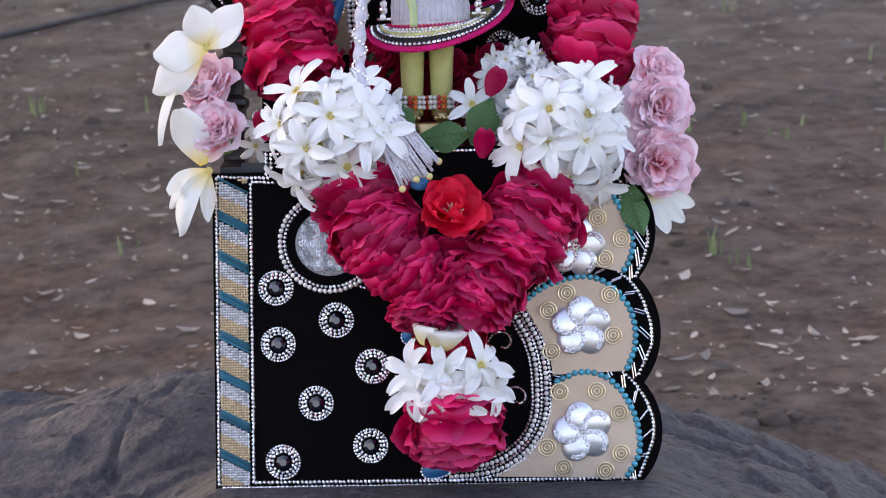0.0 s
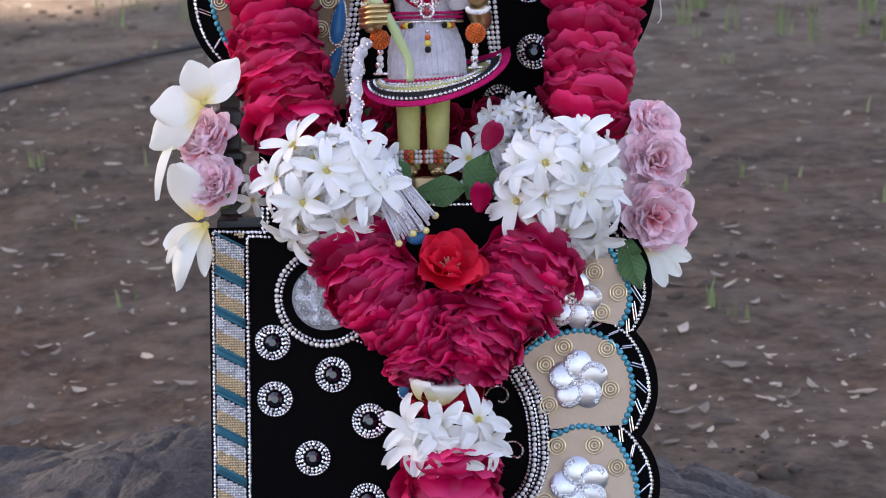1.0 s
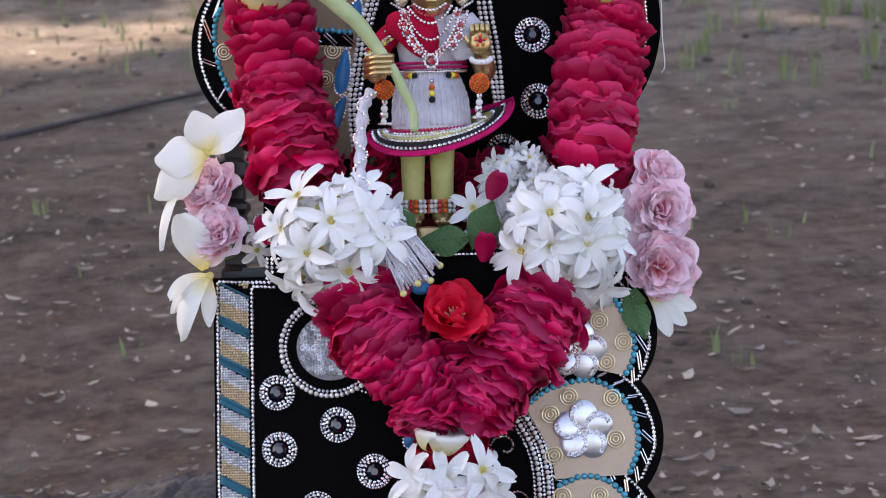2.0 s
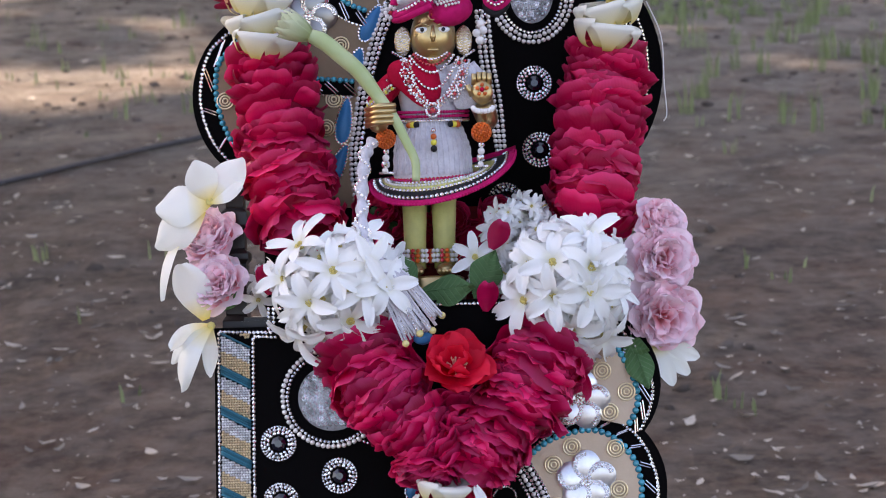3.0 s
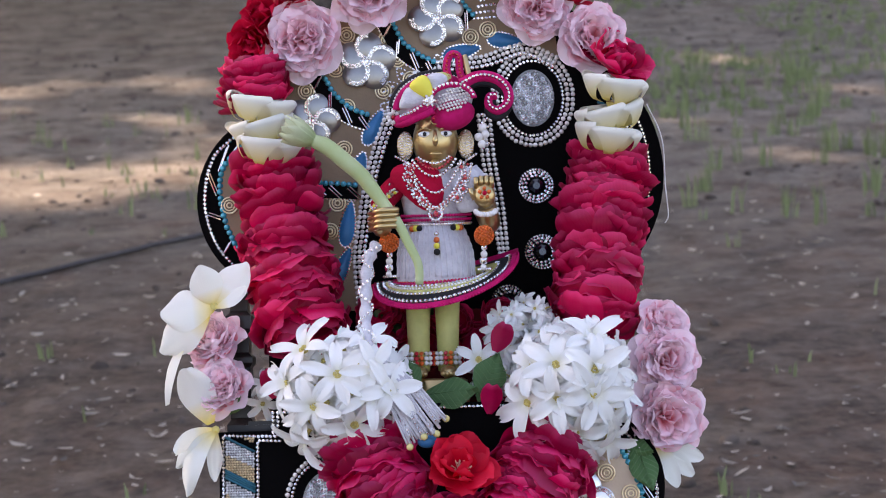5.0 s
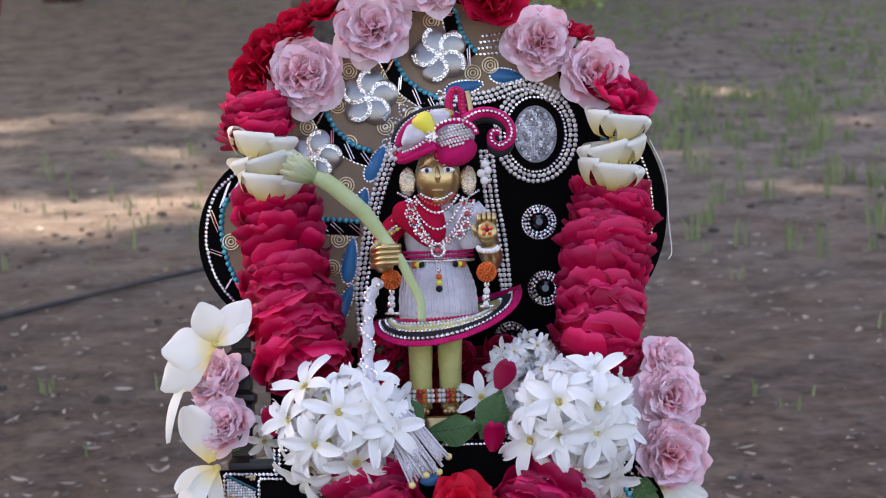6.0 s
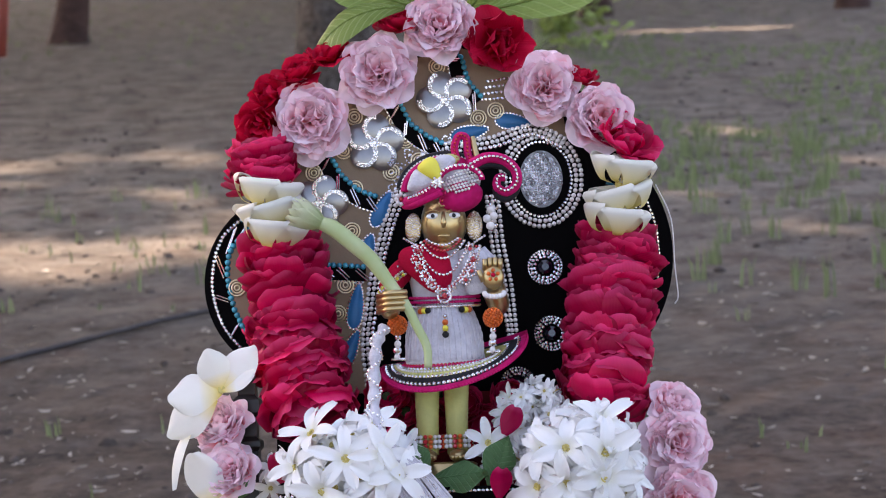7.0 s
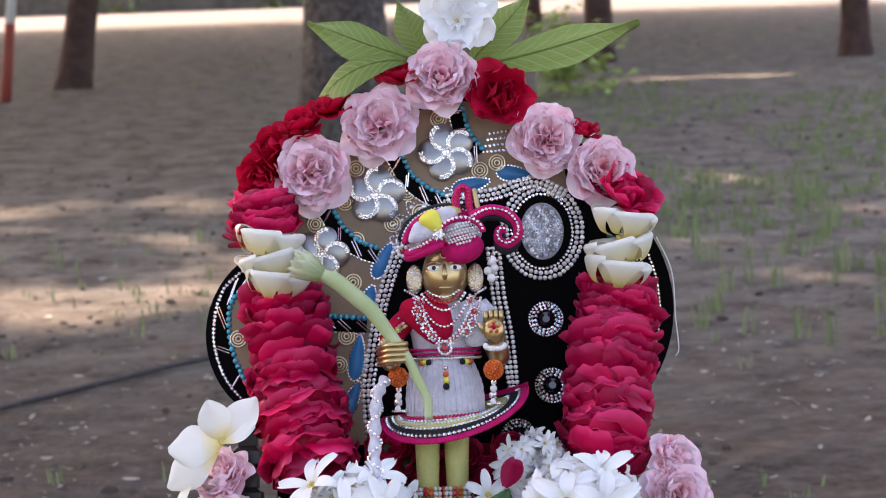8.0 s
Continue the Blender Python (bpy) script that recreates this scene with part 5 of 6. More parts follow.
# white flower and leaves on top
gard = thing("gardenia", (0.015, 0.075, 0.712), "ruffled white flower between green leaves", "flower")
for ring, (n, q, b0, b1) in enumerate(((6, 1.0, 1.45, 1.5), (6, 0.82, 1.25, 0.9), (4, 0.45, 0.8, 0.5))):
    for k in range(n):
        s = Shape()
        p = petal(0.031 * q * grnd.uniform(0.85, 1.1), 0.032 * q, (b0, b1 + grnd.uniform(-0.3, 0.4)), 0.2, 0.004, 0.4, grnd.uniform(0, 6), 7, 7)
        s.add(p[0], p[1], 0, p[2], around(2 * math.pi * (k + 0.5 * ring) / n, 0.002))
        piece("petal", s.mesh("petal", [JASMINE]), facing((0.015, 0.075, 0.712), (0, -1, 0.15)), gard)
leaf((-0.022, 0.085, 0.682), (-0.1, -1, 0.35), (-1, 0, 0.26), 0.096, 0.038, 81, "glossy green leaf on top of a throne", (0.1, 0.35))
leaf((-0.030, 0.062, 0.676), (-0.1, -0.75, 0.65), (-1, -0.30, 0.12), 0.108, 0.046, 82, "pale green leaf curling over an arch", (0.0, -1.6))
leaf((0.022, 0.080, 0.672), (-0.15, -1, 0.4), (1, -0.1, 0.135), 0.150, 0.042, 83, "long light green leaf reaching out sideways", (0.0, 0.25), LEAF, 0.004)
leaf((0.022, 0.092, 0.676), (0, -1, 0.2), (0.72, 0.1, 0.75), 0.082, 0.034, 84, "green leaf standing behind a white flower", (0.0, 0.2))
leaf((-0.012, 0.094, 0.680), (0, -1, 0.2), (-0.4, 0.1, 0.9), 0.060, 0.030, 85, "green leaf standing behind a white flower", (0.0, 0.2))
leaf((0.150, 0.000, 0.240), (0.1, -1, 0.2), (0.25, -0.15, -1), 0.046, 0.024, 86, "green rose leaf hanging under pink roses", (0.0, 0.4), LEAF_DARK)
leaf((0.132, 0.004, 0.236), (0.1, -1, 0.2), (0.9, -0.15, -0.25), 0.034, 0.020, 87, "small green rose leaf under pink roses", (0.0, 0.4), LEAF_DARK)
leaf((-0.020, 0.006, 0.279), (0.0, -1, 0.5), (1, -0.2, 0.06), 0.046, 0.029, 88, "dull green leaf lying before the statue's feet", (0.0, 0.15), LEAF_DARK)
leaf((0.026, 0.000, 0.272), (0.1, -1, 0.2), (0.45, 0.1, 1), 0.042, 0.028, 89, "dull green leaf standing beside the statue", (0.0, 0.15), LEAF_DARK)
leaf((-0.022, 0.004, 0.282), (0.1, -1, 0.2), (-0.4, 0.1, 1), 0.030, 0.018, 90, "small dull green leaf by the statue", (0.0, 0.15), LEAF_DARK)
leaf((-0.178, 0.000, 0.268), (0.0, -1, 0.2), (0.5, -0.1, 0.6), 0.020, 0.014, 91, "small green sepal leaf under a pink rose", (0.0, 0.3), LEAF_DARK)

# loose white blossoms and petals on the seat
for x, y, z, w, sc in ((-0.041, 0.006, 0.303, (0.1, -1, 0.1), 0.72), (0.027, 0.010, 0.306, (0, -1, 0.1), 0.80), (-0.147, 0.020, 0.292, (-0.5, -1, 0.4), 0.6), (-0.150, 0.020, 0.276, (0.3, -1, -0.3), 0.6)):
    solo_ob = new("white_blossom", STARS[1])
    solo_ob.matrix_basis = T @ facing((x, y, z), w, x * 40) @ Matrix.Scale(sc, 4)
    tagged(solo_ob, "small white star blossom lying on the seat", "flower", "seat blossoms")
cluster = thing("blossom_cluster", (0.06, 0.03, 0.272), "cluster of small white blossoms heaped on the seat", "flower")
for k in range(100):
    a, q = grnd.uniform(0, 6.3), math.sqrt(grnd.random())
    x, z = 0.066 + 0.026 * q * math.cos(a), 0.322 + 0.034 * q * math.sin(a)
    if k < 34:
        x, z = 0.028 + 0.040 * grnd.random(), 0.276 + 0.026 * grnd.random()
    piece("blossom", STARS[grnd.randrange(6)], facing((x, 0.014 + 0.03 * grnd.random(), z), (grnd.uniform(-1, 1), -1, grnd.uniform(-0.8, 0.8)), grnd.uniform(0, 6)) @ Matrix.Scale(grnd.uniform(0.34, 0.52), 4), cluster)
for x, z, up, m in ((0.040, 0.312, (0.5, 0, 1), MAGENTA), (0.034, 0.262, (0.15, -0.1, 1), MAGENTA), (-0.138, 0.280, (-0.2, 0, 1), CRIMSON)):
    s = Shape()
    p = petal(0.023, 0.018, (-0.2, 0.5), 0.5, 0.0015, 0.3, x * 90)
    zz = Vector(up).normalized()
    xx = Vector((0, 1, 0)).cross(zz).normalized()
    s.add(p[0], p[1], 0, p[2], Matrix.Translation((x, -0.004, z)) @ Matrix((xx, zz.cross(xx), zz)).transposed().to_4x4())
    solo("rose_petal", s, m, (x, -0.004, z), "single fallen magenta rose petal on the seat", "petal", "fallen petals")
bed = thing("rose_bed", (0, 0.075, 0.265), "bed of dark red roses heaped behind the statue's legs", "roses")
for k, (x, z) in enumerate(((-0.062, 0.318), (-0.040, 0.335), (-0.018, 0.315), (0.004, 0.337), (0.026, 0.318), (0.045, 0.338), (-0.010, 0.348), (-0.055, 0.348))):
    rope_rose(0.019, grnd, CRIMSON, facing((x, 0.070, z), (grnd.uniform(-0.4, 0.4), -1, 0.4), k), bed)
s = Shape()
box(s, (-0.075, 0.076, 0.262), (0.062, 0.089, 0.350), 0, 0.004)
part("backing", s, material("dark_red_cloth", (0.16, 0.004, 0.014), 0.8, grain=(60.0, (0.24, 0.006, 0.02), 0.7), bump=(60.0, 0.6, 0.004)), bed, "dark red cloth")

# ---- the statue ----
GOLD = material("polished_gold", (0.52, 0.39, 0.20), 0.30, metal=0.92, grain=(60.0, (0.50, 0.33, 0.14), 0.6), bump=(80.0, 0.12, 0.001))
WHITE_KNIT = material("white_knit", (0.60, 0.58, 0.63), 0.85, grain=(150.0, (0.46, 0.44, 0.50), 0.6), bump=(420.0, 0.7, 0.0012))
MAGENTA_CLOTH = material("magenta_cloth", (0.58, 0.010, 0.135), 0.75, grain=(120.0, (0.40, 0.006, 0.075), 0.6), bump=(500.0, 0.4, 0.0008), spec=0.2)
RED_CLOTH = material("red_cloth", (0.46, 0.005, 0.035), 0.8, grain=(140.0, (0.36, 0.004, 0.025), 0.6), bump=(420.0, 0.6, 0.001), spec=0.15)
LIME_CLOTH = material("pale_lime_cloth", (0.52, 0.49, 0.17), 0.6, grain=(90.0, (0.42, 0.40, 0.14), 0.6), bump=(300.0, 0.4, 0.0008))
YELLOW_CLOTH = material("yellow_cloth", (0.78, 0.68, 0.08), 0.65)
BLACK_CLOTH = material("black_braid", (0.006, 0.006, 0.009), 0.8)
ORANGE_BEAD = material("orange_bead", (0.70, 0.13, 0.02), 0.35, spread=0.25)
RED_BEAD = material("red_stone", (0.50, 0.02, 0.03), 0.15, coat=1.0, spread=0.2)
EYE_WHITE = material("white_enamel", (0.80, 0.80, 0.80), 0.3)
EYE_DARK = material("dark_enamel", (0.01, 0.01, 0.015), 0.2)


def bead3(s, pts, r, slot, ball_=ICO1):
    beads(s, pts, r, 0, slot, ball_, 1.0)


def build_statue():
    s = Shape()
    gold, white, mag, red, lime, yel, blk, gem, pearl, orange, stone, eye, dark = range(13)
    cx, cy = -0.004, 0.034
    # pedestal, feet and legs
    lathe(s, [(0.030, 0.262), (0.031, 0.268), (0.027, 0.272), (0.028, 0.279), (0.025, 0.283), (0.026, 0.290), (0.022, 0.292)], (-0.008, cy, 0), 28, gold)
    for x in (-0.0215, 0.0025):
        s.add(ICO2[0] * np.array((0.0075, 0.015, 0.0055)) + np.array((x, cy - 0.010, 0.297)), ICO2[1], gold)
        for k in range(4):
            s.add(ICO1[0] * 0.0022 + np.array((x - 0.0048 + 0.0032 * k, cy - 0.0245, 0.2955)), ICO1[1], gold)
        tube(s, [(x, cy, 0.298), (x, cy, 0.325), (x + 0.0005, cy, 0.362)], [0.0086, 0.0092, 0.0106], 16, lime)
        for h, r in ((0.3045, 0.0022), (0.3085, 0.0024), (0.3125, 0.0020)):
            n = 18
            for k in range(n):
                a = 2 * math.pi * k / n
                bead3(s, [(x + 0.0118 * math.cos(a), cy + 0.0118 * math.sin(a), h)], r, (pearl, stone, orange, pearl)[k % 4])
    # skirt
    n = 64
    angles = [2 * math.pi * i / n for i in range(n)]
    prof = [(0.30, 0.424), (0.40, 0.417), (0.48, 0.405), (0.525, 0.392), (0.54, 0.380), (0.53, 0.371), (0.60, 0.3685), (0.70, 0.3650), (0.80, 0.3610), (0.86, 0.3585), (0.93, 0.3545), (1.0, 0.350)]
    slots = [white] * 5 + [lime] * 3 + [blk] * 2 + [mag]

    def on_skirt(q, a, out=0.0):
        """A point of the skirt, whose hem swings up to one side: share of the hem's width, angle from the front."""
        flare = max(0.0, (q - 0.5) / 0.5)
        z = np.interp(q, [0.30, 0.40, 0.48, 0.525, 0.54], [0.424, 0.417, 0.405, 0.392, 0.380]) if q < 0.53 else np.interp(q, [p[0] for p in prof[5:]], [p[1] for p in prof[5:]])
        return (-0.006 + 0.009 * flare + (0.060 * q + out) * math.sin(a), cy - (0.050 * q + out) * math.cos(a), z + flare * (0.030 * (1 - max(-0.05, math.cos(a))) + 0.0125 * math.sin(a)))

    rows = [[on_skirt(q, a)[:2] + ((z + on_skirt(q, a)[2] - on_skirt(q, 0)[2]),) for a in angles] for q, z in prof]
    for i in range(len(prof) - 1):
        s.add(rows[i] + rows[i + 1], [(k, (k + 1) % n, n + (k + 1) % n, n + k) for k in range(n)], slots[i])
    s.add(rows[-1] + [(x, y, z + 0.004) for x, y, z in rows[-1]], [(k, (k + 1) % n, n + (k + 1) % n, n + k) for k in range(n)], mag)
    for q, r, sl in ((0.555, 0.0015, stone), (0.575, 0.0013, mag), (0.63, 0.0016, gem), (0.685, 0.0013, pearl), (0.78, 0.0017, gem), (0.90, 0.0019, gem), (0.985, 0.0013, mag)):
        ring = [on_skirt(q, a, 0.0008) for a in np.linspace(-1.9, 1.9, 120)]
        bead3(s, spaced(ring, r * 2.1)[0], r, sl)
    for k in range(-9, 10):  # knit ribs
        a = k * 0.15
        rib = smooth_path([on_skirt(q, a, 0.0003) for q in (0.40, 0.48, 0.525)] + [(x, y, 0.374) for x, y, z in [on_skirt(0.538, a, 0.0003)]], 6)
        tube(s, rib, 0.0008 + 0.0004 * np.sin(np.arange(len(rib)) * 2.1 + k), 6, white)
    torso_from = len(s.v)
    # torso
    lathe(s, [(0.019, 0.424), (0.023, 0.432), (0.025, 0.445), (0.027, 0.458), (0.025, 0.466), (0.012, 0.472), (0.009, 0.480)], (cx, cy, 0), 24, white, 1.12, 0.72)
    for h, sl in ((0.430, mag), (0.4335, mag), (0.4265, gem)):
        bead3(s, [(cx + 0.0285 * math.sin(a), cy - 0.0205 * math.cos(a) - 0.001, h - 0.002 * math.cos(a)) for a in np.linspace(-1.5, 1.5, 34)], 0.0015, sl)
    for a, sl in ((-0.75, orange), (-0.62, yel), (-0.5, blk), (0.5, blk), (0.62, yel), (0.75, orange)):
        bead3(s, [(cx + 0.029 * math.sin(a), cy - 0.0225 * math.cos(a), 0.4215)], 0.0026, sl, ICO2)
    for k, (r, sl) in enumerate(((0.0020, gem), (0.0026, orange), (0.0026, yel), (0.0028, blk))):
        bead3(s, [(-0.004, cy - 0.029 - 0.0008 * k, 0.416 - 0.005 * k)], r, sl, ICO2)
    # red cloth over one shoulder, sleeve edges
    s.add(*_patch([(-0.034, 0.474), (-0.006, 0.474), (0.003, 0.456), (0.000, 0.440), (-0.012, 0.436), (-0.026, 0.446), (-0.040, 0.462)], cy - 0.0195), red)
    s.add(*_patch([(0.010, 0.470), (0.030, 0.468), (0.034, 0.440), (0.016, 0.434), (0.010, 0.452)], cy - 0.0190), white)
    # arms
    tube(s, smooth_path([(-0.026, cy, 0.464), (-0.040, cy - 0.004, 0.454), (-0.050, cy - 0.010, 0.440)], 5), np.linspace(0.0105, 0.0090, 11), 14, red)
    tube(s, smooth_path([(-0.046, cy - 0.006, 0.446), (-0.050, cy - 0.012, 0.430), (-0.046, cy - 0.030, 0.424)], 5), np.linspace(0.0095, 0.0065, 11), 12, lime)
    for t in np.linspace(0, 2 * math.pi, 22):
        bead3(s, [(-0.046 + 0.011 * math.cos(t), cy - 0.010 + 0.008 * math.sin(t), 0.446 + 0.007 * math.cos(t))], 0.0016, yel if int(t * 3.5) % 2 else gem)
    for k in range(4):
        tube(s, smooth_path([(-0.057, cy - 0.044, 0.4325 - 0.0042 * k), (-0.048, cy - 0.0605, 0.4335 - 0.0042 * k), (-0.034, cy - 0.054, 0.4345 - 0.0042 * k)], 5), 0.0024, 8, gold)
    s.add(ICO2[0] * np.array((0.009, 0.009, 0.010)) + np.array((-0.048, cy - 0.038, 0.424)), ICO2[1], gold)
    palm_from = len(s.v)
    tube(s, smooth_path([(0.024, cy, 0.463), (0.034, cy - 0.002, 0.450), (0.038, cy - 0.008, 0.426)], 5), np.linspace(0.0095, 0.0080, 11), 14, white)
    tube(s, smooth_path([(0.036, cy - 0.006, 0.434), (0.040, cy - 0.016, 0.420), (0.037, cy - 0.026, 0.430)], 5), np.linspace(0.0100, 0.0075, 11), 12, gold)
    s.add(ICO2[0] * np.array((0.0092, 0.0045, 0.0105)) + np.array((0.036, cy - 0.028, 0.441)), ICO2[1], gold)
    for k in range(4):
        tube(s, [(0.0295 + 0.0042 * k, cy - 0.028, 0.447), (0.0298 + 0.0041 * k, cy - 0.030, 0.4575 - 0.001 * abs(k - 1.5))], 0.0021, 8, gold)
    tube(s, [(0.028, cy - 0.028, 0.438), (0.0245, cy - 0.030, 0.447)], 0.0022, 8, gold)
    for k in range(5):
        a = 2 * math.pi * k / 5 + 0.3
        bead3(s, [(0.036 + 0.004 * math.cos(a), cy - 0.0335, 0.4425 + 0.004 * math.sin(a))], 0.0019, orange)
    bead3(s, [(0.036, cy - 0.034, 0.4425)], 0.002, red, ICO2)
    for k in range(10):  # pearl bracelet
        a = math.pi * k / 9
        bead3(s, [(0.0365 - 0.0078 * math.cos(a), cy - 0.030 - 0.003 * math.sin(a), 0.428 - 0.003 * math.sin(a))], 0.0024, pearl, ICO2)
    palm_to = len(s.v)
    for ox, oz in ((-0.0425, 0.4095), (0.0345, 0.4130)):
        s.add(ICO2[0] * 0.0066 + np.array((ox, cy - 0.036, oz)), ICO2[1], orange)
        for k in range(110):
            h = 1 - 2 * (k + 0.5) / 110
            d = Vector((math.sqrt(1 - h * h) * math.cos(2.39996 * k), math.sqrt(1 - h * h) * math.sin(2.39996 * k), h)) * 0.0074
            bead3(s, [(ox + d.x, cy - 0.036 + d.y, oz + d.z)], 0.0012, orange)
        for k, r in enumerate((0.0026, 0.0030, 0.0036, 0.0026)):
            bead3(s, [(ox - 0.0004 * k, cy - 0.028, oz - 0.0095 - 0.0052 * k)], r, pearl if k % 2 else gem, ICO2)
        for k in range(7):
            bead3(s, [(ox - 0.005 + 0.0016 * k, cy - 0.028, oz - 0.027)], 0.0014, gem)
    # necklaces
    for drop, half, r, sl in ((0.006, 0.013, 0.0015, gem), (0.010, 0.015, 0.0014, stone), (0.015, 0.018, 0.0016, gem), (0.027, 0.022, 0.0016, gem), (0.042, 0.025, 0.0017, gem)):
        top = 0.480 - 0.35 * (half - 0.013)
        chain = [(cx + half * math.sin(t), cy - 0.019 - 0.006 * math.cos(t) - 0.0001 * drop, top - drop * math.cos(t) ** 2) for t in np.linspace(-1.5, 1.5, 50)]
        bead3(s, spaced(chain, 2.05 * r)[0], r, sl)
    for x, z in ((-0.024, 0.470), (-0.026, 0.463), (-0.023, 0.456), (-0.019, 0.449), (-0.014, 0.443), (0.018, 0.470), (0.021, 0.461), (0.019, 0.452), (0.014, 0.445)):
        for k in range(9):
            a = 2 * math.pi * k / 8
            q = 0 if k == 8 else 0.0036
            bead3(s, [(x + q * math.cos(a), cy - 0.0275, z + q * math.sin(a))], 0.0019 if k == 8 else 0.0013, stone if k == 8 else gem)
    for k in range(13):
        a = 2 * math.pi * k / 12
        q = 0 if k == 12 else 0.0052
        bead3(s, [(-0.004 + q * math.cos(a), cy - 0.027, 0.4325 + q * math.sin(a))], 0.0026 if k == 12 else 0.0017, stone if k == 12 else gem)
    # broad jewelled chains from both shoulders and trims along the sleeves
    for x0, x1 in ((-0.0275, -0.006), (0.0235, -0.002)):
        for d in (-0.0030, 0.0, 0.0030):
            chain = smooth_path([(x0 + d, cy - 0.014, 0.4745), (x0 * 0.85 + d, cy - 0.0245, 0.462), ((x0 + x1) * 0.5 + d * 0.8, cy - 0.0275, 0.447), (x1 + d * 0.5, cy - 0.0275, 0.437)], 8)
            pos3 = spaced(chain, 0.0033)[0]
            bead3(s, pos3, 0.00165 if d else 0.0013, gem if d else stone)
    for k, (q, sl) in enumerate(((0.0112, gem), (0.0104, gold), (0.0112, gem))):
        mid = Vector((-0.044 - 0.0022 * k, cy - 0.0070 - 0.0016 * k, 0.4485 - 0.0034 * k))
        side, up = Vector((0.78, 0.10, 0.62)).normalized(), Vector((0.0, -1.0, 0.15)).normalized()
        bead3(s, [tuple(mid + side * q * math.cos(t) + up * q * math.sin(t)) for t in np.linspace(0, 2 * math.pi, 27)[:-1]], 0.0014, sl)
    for x, z in ((-0.036, 0.466), (-0.030, 0.470), (-0.041, 0.459)):
        bead3(s, [(x, cy - 0.0115, z)], 0.0014, gem)
    # head
    head_from = len(s.v)
    head = ICO3[0] * np.array((0.0190, 0.0215, 0.0262))
    head[:, 0] *= 1 - 0.18 * np.clip(-head[:, 2] / 0.0275, 0, 1) ** 2
    head[:, 1] *= np.where(head[:, 1] < 0, 1 - 0.10 * np.abs(head[:, 2]) / 0.0275, 1)
    s.add(head + np.array((-0.0025, cy - 0.002, 0.4920)), ICO3[1], gold)
    tube(s, [(-0.0025, cy - 0.0228, 0.4995), (-0.0025, cy - 0.0262, 0.4900), (-0.0025, cy - 0.0240, 0.4865)], [0.0012, 0.0025, 0.0014], 8, gold)
    s.add(ICO2[0] * np.array((0.0052, 0.0022, 0.0016)) + np.array((-0.0025, cy - 0.0216, 0.4800)), ICO2[1], gold)
    s.add(ICO2[0] * np.array((0.0060, 0.0035, 0.0042)) + np.array((-0.0025, cy - 0.0186, 0.4720)), ICO2[1], gold)
    for d in (-1, 1):
        s.add(ICO2[0] * np.array((0.0056, 0.0016, 0.0026)) + np.array((-0.0025 + d * 0.0086, cy - 0.0208, 0.4965)), ICO2[1], eye)
        s.add(ICO2[0] * np.array((0.0017, 0.0010, 0.0018)) + np.array((-0.0025 + d * 0.0086, cy - 0.0222, 0.4965)), ICO2[1], dark)
        tube(s, smooth_path([(-0.0025 + d * 0.0030, cy - 0.0222, 0.4995), (-0.0025 + d * 0.0090, cy - 0.0214, 0.5015), (-0.0025 + d * 0.0150, cy - 0.0170, 0.4990)], 4), 0.0008, 6, gold)
        ex = -0.0025 + d * 0.0250
        s.add(ICO2[0] * np.array((0.0072, 0.0022, 0.0125)) + np.array((ex, cy - 0.007, 0.489)), ICO2[1], gold)
        for k in range(80):
            a, q = k * 2.39996, math.sqrt(k / 80)
            bead3(s, [(ex + 0.0064 * q * math.cos(a), cy - 0.0072 - 0.0020 * math.sqrt(1 - q * q), 0.489 + 0.0115 * q * math.sin(a))], 0.0008, gem)
        for k in range(5):
            bead3(s, [(ex + d * 0.002 * k, cy - 0.008, 0.4755 + 0.0012 * k)], 0.0013, gem)
    tube(s, smooth_path([(-0.0025 + 0.0034 * math.sin(t), cy - 0.0232, 0.5080 - 0.0038 * math.cos(t)) for t in np.linspace(-1.7, 1.7, 9)], 2), 0.0008, 6, gold)
    bead3(s, [(-0.0025, cy - 0.0236, 0.5085)], 0.0016, stone, ICO2)
    # turban
    turban_from = len(s.v)
    tilt = Matrix.Translation((-0.001, cy + 0.002, 0.519)) @ Matrix.Rotation(radians(-6), 4, "Y")
    dome = ICO3[0] * np.array((0.0325, 0.027, 0.021))
    keep = dome + np.array((0, 0, 0.013))
    s.add(keep, ICO3[1], white, None, tilt)
    puff = ICO3[0] * np.array((0.0185, 0.0160, 0.0125))
    s.add(puff, ICO3[1], mag, None, Matrix.Translation((0.0125, cy - 0.0165, 0.5165)) @ Matrix.Rotation(radians(-14), 4, "Y"))
    for k, w in enumerate((0.0044, 0.0036)):
        tube(s, smooth_path([(-0.0335, cy - 0.006, 0.5155 - 0.003 * k), (-0.027, cy - 0.021, 0.5140 - 0.003 * k), (-0.016, cy - 0.029, 0.5185 - 0.004 * k), (-0.003, cy - 0.032, 0.5245 - 0.005 * k)], 6), w, 12, mag)
    for d, rr0 in ((-1, 0.0012),):
        bead3(s, spaced(smooth_path([(-0.031, cy - 0.022, 0.5160), (-0.019, cy - 0.0345, 0.5190), (-0.006, cy - 0.0385, 0.5265)], 8), 0.0034)[0], 0.0016, gem)
    rim = [(0.0350 * math.cos(t), -0.010, 0.006 + 0.0275 * math.sin(t)) for t in np.linspace(0.5, 2.95, 50)]
    m = np.array(tilt)
    rim = np.array(rim) @ m[:3, :3].T + m[:3, 3]
    tube(s, rim + np.array((0, 0.003, 0.0)), 0.0042, 8, blk)
    tube(s, rim * np.array((0.93, 1, 1)) + np.array((0, -0.004, -0.0035)), 0.0032, 8, mag)
